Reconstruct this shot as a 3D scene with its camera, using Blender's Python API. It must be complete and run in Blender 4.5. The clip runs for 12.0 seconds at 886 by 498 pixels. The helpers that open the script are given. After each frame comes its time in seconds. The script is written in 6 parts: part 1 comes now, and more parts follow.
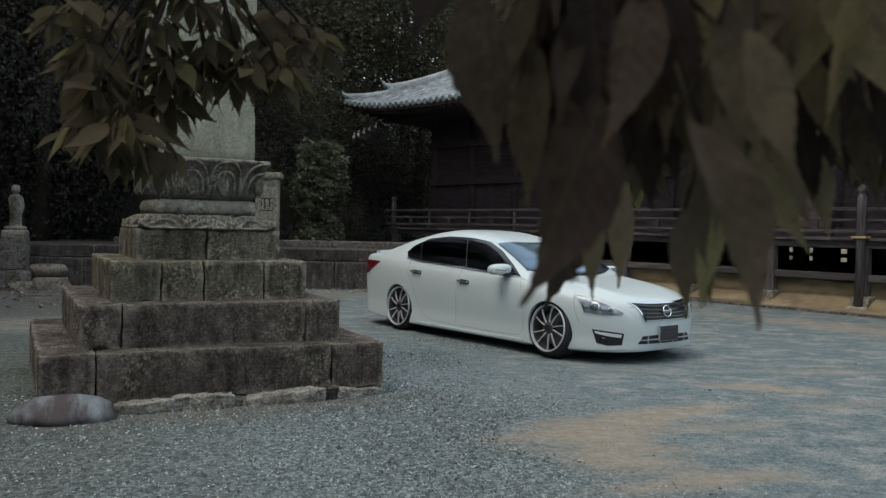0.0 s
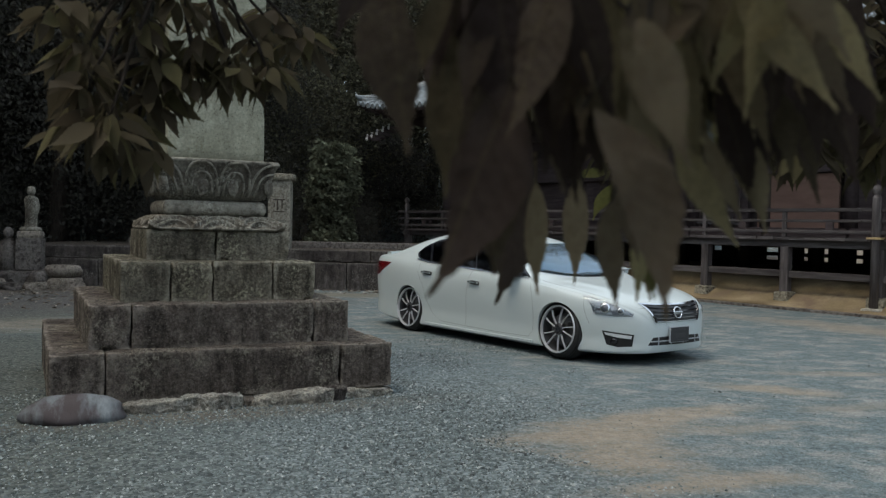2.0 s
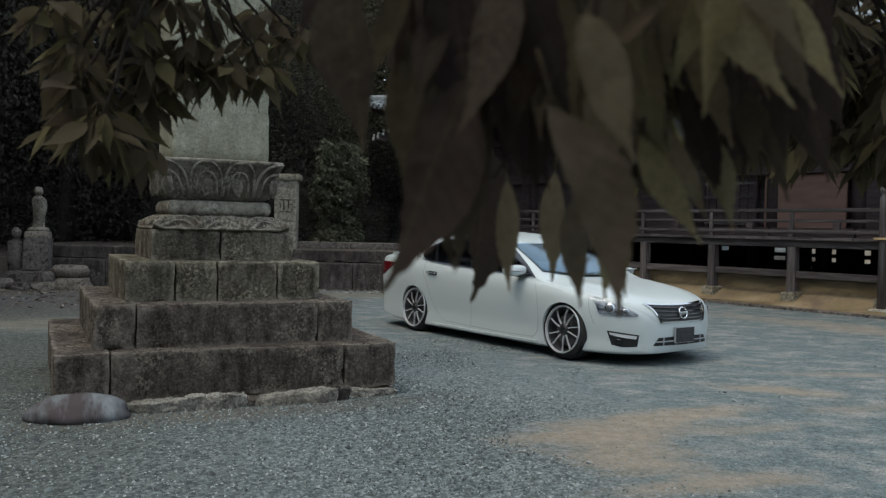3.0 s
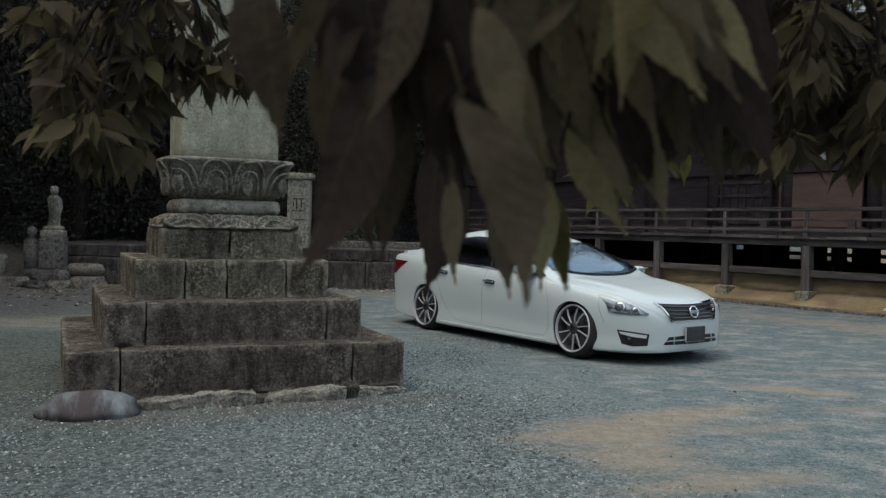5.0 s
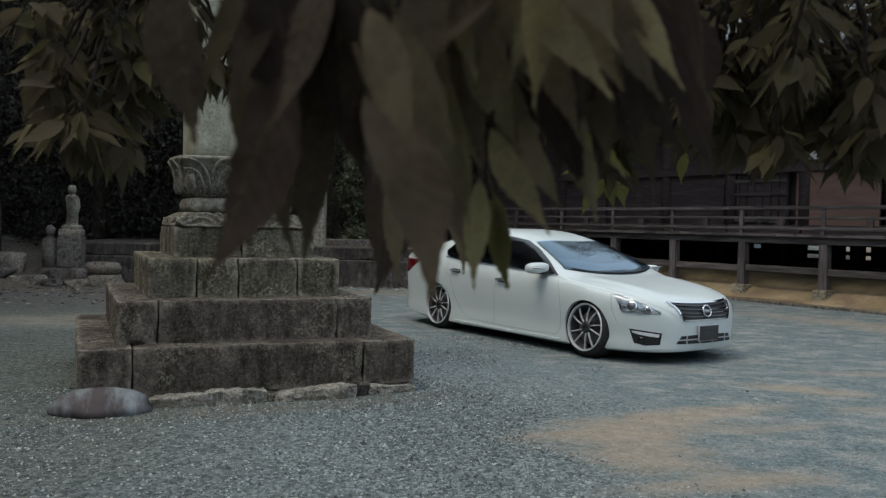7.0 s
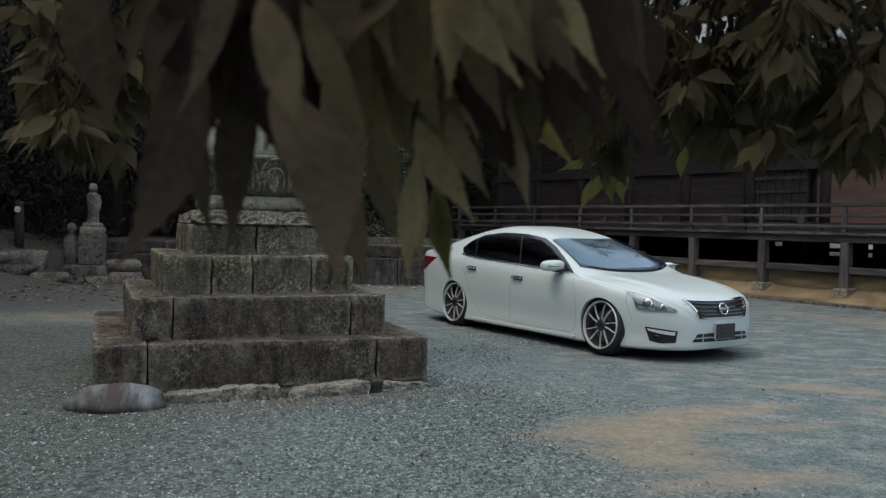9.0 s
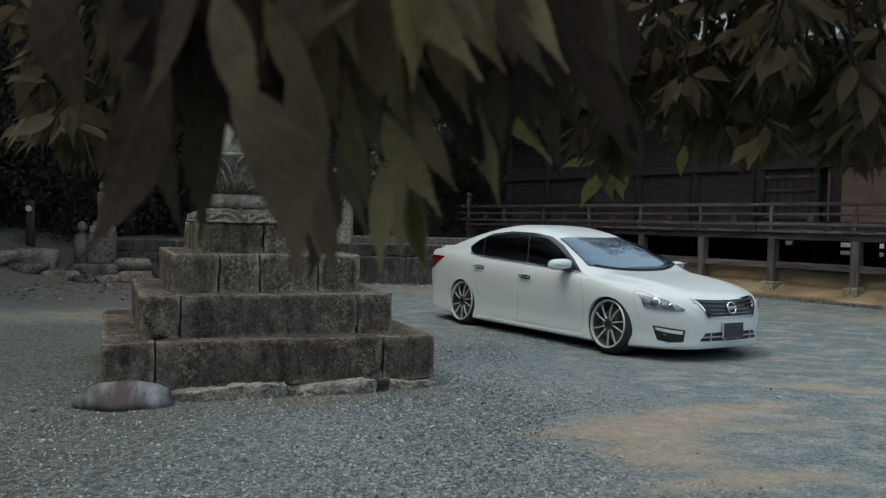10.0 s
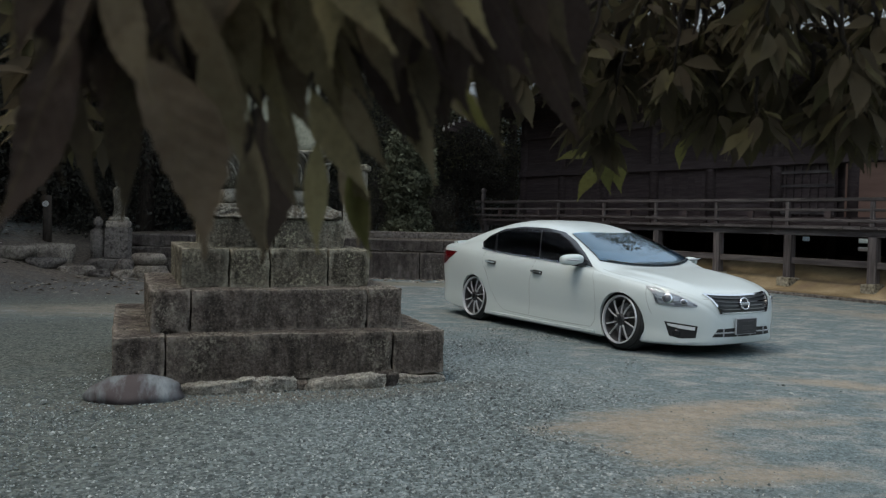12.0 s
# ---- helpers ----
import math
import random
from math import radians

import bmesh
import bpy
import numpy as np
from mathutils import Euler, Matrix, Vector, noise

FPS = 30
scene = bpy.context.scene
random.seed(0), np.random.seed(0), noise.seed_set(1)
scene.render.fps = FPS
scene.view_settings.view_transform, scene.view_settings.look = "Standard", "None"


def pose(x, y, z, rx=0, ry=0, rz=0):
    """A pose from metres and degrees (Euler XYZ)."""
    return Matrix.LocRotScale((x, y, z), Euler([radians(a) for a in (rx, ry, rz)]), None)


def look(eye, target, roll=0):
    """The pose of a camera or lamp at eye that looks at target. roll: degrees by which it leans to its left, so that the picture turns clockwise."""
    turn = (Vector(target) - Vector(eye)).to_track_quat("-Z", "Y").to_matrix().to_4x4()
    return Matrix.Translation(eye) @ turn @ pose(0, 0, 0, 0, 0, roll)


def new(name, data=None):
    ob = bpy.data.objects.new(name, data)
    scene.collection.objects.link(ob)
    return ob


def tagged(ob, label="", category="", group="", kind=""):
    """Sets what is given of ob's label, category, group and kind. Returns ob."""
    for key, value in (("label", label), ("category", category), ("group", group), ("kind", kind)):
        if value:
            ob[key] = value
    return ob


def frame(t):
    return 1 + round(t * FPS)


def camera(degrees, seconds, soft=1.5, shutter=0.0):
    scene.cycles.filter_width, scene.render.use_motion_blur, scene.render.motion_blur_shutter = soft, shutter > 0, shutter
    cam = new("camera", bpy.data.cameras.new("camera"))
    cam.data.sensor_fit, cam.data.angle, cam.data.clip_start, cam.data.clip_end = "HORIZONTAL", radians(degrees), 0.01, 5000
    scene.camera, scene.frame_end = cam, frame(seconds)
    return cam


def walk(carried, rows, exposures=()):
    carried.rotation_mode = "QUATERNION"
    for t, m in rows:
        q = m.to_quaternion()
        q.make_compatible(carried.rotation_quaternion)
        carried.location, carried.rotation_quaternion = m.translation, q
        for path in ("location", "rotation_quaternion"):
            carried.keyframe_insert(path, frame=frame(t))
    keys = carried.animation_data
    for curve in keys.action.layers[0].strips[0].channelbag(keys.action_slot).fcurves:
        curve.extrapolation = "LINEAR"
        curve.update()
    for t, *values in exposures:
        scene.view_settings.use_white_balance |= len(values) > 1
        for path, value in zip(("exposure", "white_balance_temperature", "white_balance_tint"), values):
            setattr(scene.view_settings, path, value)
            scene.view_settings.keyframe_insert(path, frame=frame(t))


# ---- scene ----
cam = camera(54.9, 12.0, soft=1.3)
cam.data.dof.use_dof = True            # focused on the car, so the leaves before the lens are soft
cam.data.dof.focus_distance = 10.5
cam.data.dof.aperture_fstop = 9.5
PATH = [
    (0, pose(0.0000, 0.0000, 1.3706, 88.575, -1.280, -0.000)),
    (0.5, pose(0.0134, 0.0001, 1.3720, 88.614, -1.277, 0.249)),
    (1, pose(0.0267, -0.0000, 1.3713, 88.636, -1.275, 0.493)),
    (1.5, pose(0.0396, -0.0004, 1.3692, 88.646, -1.275, 0.733)),
    (2, pose(0.0517, -0.0008, 1.3665, 88.650, -1.275, 0.974)),
    (2.5, pose(0.0641, -0.0012, 1.3641, 88.650, -1.277, 1.213)),
    (3, pose(0.0776, -0.0014, 1.3651, 88.659, -1.280, 1.459)),
    (5, pose(0.1287, -0.0073, 1.3622, 88.576, -1.286, 2.445)),
    (5.5, pose(0.1415, -0.0089, 1.3612, 88.543, -1.286, 2.723)),
    (6, pose(0.1556, -0.0097, 1.3619, 88.520, -1.283, 2.994)),
    (6.5, pose(0.1690, -0.0106, 1.3625, 88.493, -1.278, 3.285)),
    (7, pose(0.1841, -0.0106, 1.3634, 88.462, -1.273, 3.596)),
    (9, pose(0.2412, -0.0101, 1.3588, 88.297, -1.253, 4.951)),
    (9.5, pose(0.2544, -0.0116, 1.3576, 88.265, -1.251, 5.280)),
    (10, pose(0.2673, -0.0134, 1.3561, 88.223, -1.251, 5.604)),
    (10.5, pose(0.2796, -0.0138, 1.3541, 88.165, -1.254, 5.914)),
    (11, pose(0.2915, -0.0110, 1.3520, 88.094, -1.261, 6.197)),
    (11.5, pose(0.3039, -0.0049, 1.3506, 88.015, -1.274, 6.450)),
    (12, pose(0.3183, 0.0034, 1.3481, 87.922, -1.291, 6.683)),
]
walk(cam, PATH, exposures=((0, 0.88, 7450, 7), (12, 0.88, 7450, 7)))

# ---- light: an overcast sky, with a weak broad sun high up to the left ----
world = bpy.data.worlds.new("overcast_sky")
scene.world = world
world.use_nodes = True
wn = world.node_tree
sky = wn.nodes.new("ShaderNodeTexSky")
sky.sky_type = "NISHITA"
sky.sun_disc = False
sky.sun_elevation = radians(66)
sky.sun_rotation = radians(-125)
sky.dust_density = 1.5
veil = wn.nodes.new("ShaderNodeMix")          # thin cloud over the blue
veil.data_type = "RGBA"
veil.inputs[0].default_value = 0.45
veil.inputs[7].default_value = (5.4, 6.5, 7.9, 1)
wn.links.new(sky.outputs[0], veil.inputs[6])
wn.links.new(veil.outputs[2], wn.nodes["Background"].inputs[0])
wn.nodes["Background"].inputs[1].default_value = 0.13
sun = new("sun", bpy.data.lights.new("sun", "SUN"))
sun.data.energy = 0.6
sun.data.angle = radians(25)
sun.data.color = (1.0, 0.97, 0.92)
sun.matrix_world = look((-5.1, 5.4, 14), (0, 9, 0))


# ---- materials ----
def material(name, colors, rough=0.8, metal=0.0, scale=4.0, detail=8.0, bump=0.0, bump_scale=40.0, fine=0.25, rand=0.0,
             stretch=(1, 1, 1), stain=None, stain_scale=1.2, stain_amount=0.5, spec=0.5, coat=0.0, rough_var=0.1, spots=None, spot_scale=28.0, relief=0.02):
    """Two scales of colour variation, optional stains, a bump; coordinates in metres."""
    m = bpy.data.materials.new(name)
    m.use_nodes = True
    nt = m.node_tree
    b = nt.nodes["Principled BSDF"]
    node, link = nt.nodes.new, nt.links.new
    geo = node("ShaderNodeTexCoord")
    mp = node("ShaderNodeMapping")
    mp.inputs["Scale"].default_value = stretch
    info = node("ShaderNodeObjectInfo")
    shift = node("ShaderNodeVectorMath"); shift.operation = "ADD"
    mul = node("ShaderNodeMath"); mul.operation = "MULTIPLY"; mul.inputs[1].default_value = 37.0
    link(info.outputs["Random"], mul.inputs[0])
    link(geo.outputs["Object"], shift.inputs[0]); link(mul.outputs[0], shift.inputs[1])
    link(shift.outputs[0], mp.inputs[0])
    n1 = node("ShaderNodeTexNoise"); n1.inputs["Scale"].default_value = scale; n1.inputs["Detail"].default_value = detail
    n2 = node("ShaderNodeTexNoise"); n2.inputs["Scale"].default_value = bump_scale; n2.inputs["Detail"].default_value = 4
    link(mp.outputs[0], n1.inputs[0]); link(mp.outputs[0], n2.inputs[0])
    ramp = node("ShaderNodeValToRGB")
    els = ramp.color_ramp.elements
    els[0].position, els[1].position = 0.3, 0.7
    els[0].color, els[1].color = (*colors[0], 1), (*colors[-1], 1)
    if len(colors) == 3:
        e = els.new(0.5); e.color = (*colors[1], 1)
    link(n1.outputs[0], ramp.inputs[0])
    mix = node("ShaderNodeMix"); mix.data_type = "RGBA"; mix.blend_type = "OVERLAY"
    mix.inputs[0].default_value = fine
    link(ramp.outputs[0], mix.inputs[6]); link(n2.outputs[0], mix.inputs[7])
    out = mix.outputs[2]
    if stain:
        n3 = node("ShaderNodeTexNoise"); n3.inputs["Scale"].default_value = stain_scale; n3.inputs["Detail"].default_value = 9
        n3.inputs["Roughness"].default_value = 0.65
        link(mp.outputs[0], n3.inputs[0])
        r3 = node("ShaderNodeValToRGB")
        r3.color_ramp.elements[0].position, r3.color_ramp.elements[1].position = 0.62 - 0.25 * stain_amount, 0.72 - 0.2 * stain_amount
        link(n3.outputs[0], r3.inputs[0])
        mx = node("ShaderNodeMix"); mx.data_type = "RGBA"
        link(r3.outputs[0], mx.inputs[0]); link(out, mx.inputs[6]); mx.inputs[7].default_value = (*stain, 1)
        out = mx.outputs[2]
    if spots:
        n4 = node("ShaderNodeTexNoise"); n4.inputs["Scale"].default_value = spot_scale; n4.inputs["Detail"].default_value = 5
        n5 = node("ShaderNodeTexNoise"); n5.inputs["Scale"].default_value = spot_scale * 0.12; n5.inputs["Detail"].default_value = 3
        link(mp.outputs[0], n4.inputs[0]); link(mp.outputs[0], n5.inputs[0])
        sm = node("ShaderNodeMath"); sm.operation = "MULTIPLY_ADD"; sm.inputs[1].default_value = 0.5
        link(n5.outputs[0], sm.inputs[0]); link(n4.outputs[0], sm.inputs[2])
        r4 = node("ShaderNodeValToRGB"); r4.color_ramp.elements[0].position, r4.color_ramp.elements[1].position = 0.86, 1.0
        link(sm.outputs[0], r4.inputs[0])
        m4 = node("ShaderNodeMix"); m4.data_type = "RGBA"
        link(r4.outputs[0], m4.inputs[0]); link(out, m4.inputs[6]); m4.inputs[7].default_value = (*spots, 1)
        out = m4.outputs[2]
    if rand:
        hsv = node("ShaderNodeHueSaturation")
        mr = node("ShaderNodeMapRange"); mr.inputs[3].default_value, mr.inputs[4].default_value = 1 - rand, 1 + rand
        link(info.outputs["Random"], mr.inputs[0]); link(mr.outputs[0], hsv.inputs["Value"]); link(out, hsv.inputs["Color"])
        out = hsv.outputs[0]
    link(out, b.inputs["Base Color"])
    rr = node("ShaderNodeMapRange"); rr.inputs[3].default_value, rr.inputs[4].default_value = max(rough - rough_var, 0.02), min(rough + rough_var, 1)
    link(n1.outputs[0], rr.inputs[0]); link(rr.outputs[0], b.inputs["Roughness"])
    b.inputs["Metallic"].default_value = metal
    b.inputs["Specular IOR Level"].default_value = spec
    b.inputs["Coat Weight"].default_value = coat
    b.inputs["Coat Roughness"].default_value = 0.03
    if bump:
        bn = node("ShaderNodeBump"); bn.inputs["Strength"].default_value = bump; bn.inputs["Distance"].default_value = relief
        n2.inputs["Roughness"].default_value = 0.68
        n2.inputs["Detail"].default_value = 7
        link(n2.outputs[0], bn.inputs["Height"]); link(bn.outputs[0], b.inputs["Normal"])
    return m


def hewn(name, dark, mid, light, lichen, lichen_amount=0.5, streaks=0.6, grain=1.0, wear=0.5, rand=0.12, relief=0.02, blot=0.8, speckle=0.7):
    """Old rough-hewn stone: clouds of weathering, run-off streaks, lichen crusts, pits and paler worn arrises."""
    m = bpy.data.materials.new(name)
    m.use_nodes = True
    nt = m.node_tree
    b = nt.nodes["Principled BSDF"]
    node, link = nt.nodes.new, nt.links.new
    tc = node("ShaderNodeTexCoord"); info = node("ShaderNodeObjectInfo"); geo = node("ShaderNodeNewGeometry")
    mul = node("ShaderNodeMath"); mul.operation = "MULTIPLY"; mul.inputs[1].default_value = 37.0
    sh = node("ShaderNodeVectorMath"); sh.operation = "ADD"
    link(info.outputs["Random"], mul.inputs[0]); link(tc.outputs["Object"], sh.inputs[0]); link(mul.outputs[0], sh.inputs[1])

    def tex(scale, detail=8, rough=0.6, stretch=None):
        n = node("ShaderNodeTexNoise"); n.inputs["Scale"].default_value = scale; n.inputs["Detail"].default_value = detail; n.inputs["Roughness"].default_value = rough
        if stretch:
            mp = node("ShaderNodeMapping"); mp.inputs["Scale"].default_value = stretch
            link(sh.outputs[0], mp.inputs[0]); link(mp.outputs[0], n.inputs[0])
        else:
            link(sh.outputs[0], n.inputs[0])
        return n.outputs[0]

    def ramp(src, *stops):
        r = node("ShaderNodeValToRGB")
        els = r.color_ramp.elements
        while len(els) < len(stops): els.new(0.5)
        for e, (p, c) in zip(els, stops):
            e.position = p; e.color = (*(c if isinstance(c, tuple) else (c, c, c)), 1)
        link(src, r.inputs[0])
        return r.outputs[0]

    def mix(f, a, c, mode="MIX"):
        n = node("ShaderNodeMix"); n.data_type = "RGBA"; n.blend_type = mode
        for s, v in ((0, f), (6, a), (7, c)):
            if isinstance(v, float): n.inputs[s].default_value = v
            elif isinstance(v, tuple): n.inputs[s].default_value = (*v, 1)
            else: link(v, n.inputs[s])
        return n.outputs[2]
    base = ramp(tex(3.2, 12, 0.72), (0.30, dark), (0.5, mid), (0.70, light))
    blots = ramp(tex(14, 10, 0.8), (0.40, 0.6), (0.49, 0.95), (0.56, 1.05), (0.64, 1.4))
    base = mix(blot, base, blots, "MULTIPLY")
    base = mix(streaks, base, ramp(tex(2.2, 9, 0.65, (5, 5, 0.9)), (0.38, 0.30), (0.56, 1.05)), "MULTIPLY")
    crust = node("ShaderNodeMath"); crust.operation = "MULTIPLY"
    link(ramp(tex(2.1, 6, 0.6), (0.62 - 0.22 * lichen_amount, 0.0), (0.74 - 0.2 * lichen_amount, 1.0)), crust.inputs[0]); link(ramp(tex(38, 9, 0.75), (0.505, 0.0), (0.56, 1.0)), crust.inputs[1])
    base = mix(crust.outputs[0], base, lichen)
    base = mix(speckle, base, ramp(tex(48, 5, 0.78), (0.36, 0.38), (0.5, 1.0), (0.62, 1.7)), "MULTIPLY")
    pits = node("ShaderNodeTexVoronoi"); pits.inputs["Scale"].default_value = 34
    link(sh.outputs[0], pits.inputs[0])
    base = mix(0.75, base, ramp(pits.outputs["Distance"], (0.08, 0.3), (0.24, 1.0)), "MULTIPLY")
    base = mix(ramp(tex(62, 6, 0.6), (0.60, 0.0), (0.66, 0.55 * wear)), base, tuple(c * 1.3 for c in light))
    edge = node("ShaderNodeMath"); edge.operation = "MULTIPLY"
    link(ramp(geo.outputs["Pointiness"], (0.52, 0.0), (0.56, wear)), edge.inputs[0]); link(ramp(tex(18, 8, 0.7), (0.38, 0.0), (0.6, 1.0)), edge.inputs[1])
    base = mix(edge.outputs[0], base, tuple(c * 1.45 for c in light))
    hsv = node("ShaderNodeHueSaturation")
    mr = node("ShaderNodeMapRange"); mr.inputs[3].default_value, mr.inputs[4].default_value = 1 - rand, 1 + rand
    link(info.outputs["Random"], mr.inputs[0]); link(mr.outputs[0], hsv.inputs["Value"]); link(base, hsv.inputs["Color"])
    link(hsv.outputs[0], b.inputs["Base Color"])
    b.inputs["Roughness"].default_value = 0.93
    b.inputs["Specular IOR Level"].default_value = 0.15
    b1 = node("ShaderNodeBump"); b1.inputs["Strength"].default_value = min(1.4 * grain, 1.5); b1.inputs["Distance"].default_value = relief * 1.6
    link(tex(30, 8, 0.72), b1.inputs["Height"])
    b2 = node("ShaderNodeBump"); b2.inputs["Strength"].default_value = 0.7 * grain; b2.inputs["Distance"].default_value = relief * 0.5
    link(tex(95, 5, 0.7), b2.inputs["Height"]); link(b1.outputs[0], b2.inputs["Normal"])
    link(b2.outputs[0], b.inputs["Normal"])
    return m


STONE = hewn("weathered_stone", (0.066, 0.054, 0.046), (0.142, 0.117, 0.100), (0.255, 0.222, 0.188), (0.34, 0.31, 0.245), 0.6, streaks=0.75, wear=1.0, blot=0.7, speckle=0.75)
DARK_STONE = hewn("dark_hewn_stone", (0.040, 0.033, 0.031), (0.085, 0.072, 0.066), (0.16, 0.143, 0.13), (0.30, 0.285, 0.25), 0.35, streaks=0.7, wear=0.9, blot=0.6, speckle=0.25)
MOSSY = hewn("lichened_stone", (0.070, 0.059, 0.046), (0.162, 0.142, 0.109), (0.285, 0.262, 0.205), (0.37, 0.345, 0.245), 0.5, streaks=0.8, wear=1.0, blot=0.7)
PALE_STONE = hewn("pale_dressed_stone", (0.215, 0.21, 0.155), (0.295, 0.29, 0.222), (0.37, 0.365, 0.285), (0.20, 0.19, 0.13), 0.5, 0.25, 0.45, 0.1, 0.02, 0.008, 0.3, 0.3)
LOTUS_STONE = hewn("carved_stone", (0.055, 0.045, 0.037), (0.118, 0.102, 0.082), (0.215, 0.20, 0.165), (0.33, 0.32, 0.265), 0.6, 0.6, 0.6, 1.0, 0.1, 0.012, 0.55, 0.35)
FOOT_STONE = hewn("rough_pale_stone", (0.20, 0.17, 0.138), (0.41, 0.38, 0.325), (0.56, 0.54, 0.475), (0.62, 0.60, 0.54), 0.8, 0.5, 1.0, 0.8, 0.1, 0.03)
SMOOTH_STONE = material("smooth_blue_stone", ((0.085, 0.083, 0.088), (0.135, 0.146, 0.155), (0.215, 0.24, 0.25)), 0.8, scale=5, detail=5, bump=0.25, bump_scale=40, fine=0.35, spec=0.3,
                        stretch=(1.3, 0.5, 0.45), stain=(0.062, 0.050, 0.051), stain_scale=3.4, stain_amount=0.75)
DARK_WOOD = material("dark_aged_wood", ((0.048, 0.034, 0.035), (0.065, 0.048, 0.049), (0.085, 0.066, 0.066)), 0.8, scale=3, bump=0.35, bump_scale=25, stretch=(0.6, 6, 6),
                     fine=0.25, rand=0.1, spec=0.25)
GREY_WOOD = material("weathered_grey_wood", ((0.042, 0.036, 0.037), (0.076, 0.066, 0.066), (0.125, 0.112, 0.109)), 0.85, scale=3, bump=0.4, bump_scale=25, stretch=(0.6, 7, 7),
                     fine=0.45, rand=0.25, spec=0.25)
POST_WOOD = material("weathered_grey_post", ((0.055, 0.047, 0.047), (0.095, 0.082, 0.082), (0.15, 0.134, 0.13)), 0.85, scale=3, bump=0.4, bump_scale=25, stretch=(7, 7, 0.6),
                     fine=0.45, rand=0.25, spec=0.25)
PANEL_WOOD = material("tan_board", ((0.185, 0.108, 0.085), (0.235, 0.142, 0.112)), 0.8, scale=2, bump=0.15, bump_scale=20, stretch=(1, 1, 5), fine=0.2, spec=0.25)
PLASTER = material("pale_plaster", ((0.5, 0.48, 0.46), (0.65, 0.63, 0.6)), 0.9, scale=3, bump=0.1, fine=0.15)
TILE = material("roof_tile", ((0.12, 0.136, 0.145), (0.22, 0.245, 0.255), (0.33, 0.36, 0.37)), 0.55, scale=4, bump=0.3, bump_scale=12, fine=0.35, stain=(0.1, 0.11, 0.11), stain_scale=2.5,
                stain_amount=0.4)
EARTH = material("tan_earth", ((0.14, 0.105, 0.063), (0.23, 0.175, 0.105), (0.30, 0.235, 0.15)), 0.95, scale=1.6, bump=0.6, bump_scale=30, fine=0.35, stain=(0.18, 0.13, 0.09), stain_scale=1.3,
                 stain_amount=0.4, spec=0.15)
BARK = material("bark", ((0.03, 0.024, 0.02), (0.075, 0.06, 0.05)), 0.95, scale=8, bump=0.9, bump_scale=30, stretch=(3, 3, 0.7), fine=0.4, spec=0.15)
GILT = material("brass_band", ((0.45, 0.32, 0.16), (0.6, 0.45, 0.25)), 0.5, metal=0.3, scale=6)


def leaf_material(name, dark, mid, light, rough=0.55, trans=0.15):
    m = bpy.data.materials.new(name)
    m.use_nodes = True
    nt = m.node_tree
    b = nt.nodes["Principled BSDF"]
    info = nt.nodes.new("ShaderNodeObjectInfo")
    geo = nt.nodes.new("ShaderNodeNewGeometry")
    add = nt.nodes.new("ShaderNodeMath"); add.operation = "ADD"
    fr = nt.nodes.new("ShaderNodeMath"); fr.operation = "FRACT"
    nt.links.new(info.outputs["Random"], add.inputs[0]); nt.links.new(geo.outputs["Random Per Island"], add.inputs[1])
    nt.links.new(add.outputs[0], fr.inputs[0])
    tc = nt.nodes.new("ShaderNodeTexCoord")
    nz = nt.nodes.new("ShaderNodeTexNoise"); nz.inputs["Scale"].default_value = 30
    nt.links.new(tc.outputs["Object"], nz.inputs[0])
    mixf = nt.nodes.new("ShaderNodeMath"); mixf.operation = "MULTIPLY_ADD"; mixf.inputs[1].default_value = 0.5; mixf.inputs[2].default_value = -0.25
    nt.links.new(nz.outputs[0], mixf.inputs[0])
    tot = nt.nodes.new("ShaderNodeMath"); tot.operation = "ADD"
    nt.links.new(fr.outputs[0], tot.inputs[0]); nt.links.new(mixf.outputs[0], tot.inputs[1])
    ramp = nt.nodes.new("ShaderNodeValToRGB")
    els = ramp.color_ramp.elements
    els[0].color, els[1].color = (*dark, 1), (*light, 1)
    e = els.new(0.7); e.color = (*mid, 1)
    nt.links.new(tot.outputs[0], ramp.inputs[0]); nt.links.new(ramp.outputs[0], b.inputs["Base Color"])
    b.inputs["Roughness"].default_value = rough
    b.inputs["Specular IOR Level"].default_value = 0.22 if rough < .7 else .1
    if trans:
        tr = nt.nodes.new("ShaderNodeBsdfTranslucent")
        nt.links.new(ramp.outputs[0], tr.inputs["Color"])
        mx = nt.nodes.new("ShaderNodeMixShader"); mx.inputs[0].default_value = trans
        out = nt.nodes["Material Output"]
        nt.links.new(b.outputs[0], mx.inputs[1]); nt.links.new(tr.outputs[0], mx.inputs[2]); nt.links.new(mx.outputs[0], out.inputs[0])
    return m


LEAF = leaf_material("glossy_leaf", (0.085, 0.068, 0.045), (0.115, 0.095, 0.053), (0.155, 0.13, 0.058), trans=0.45)


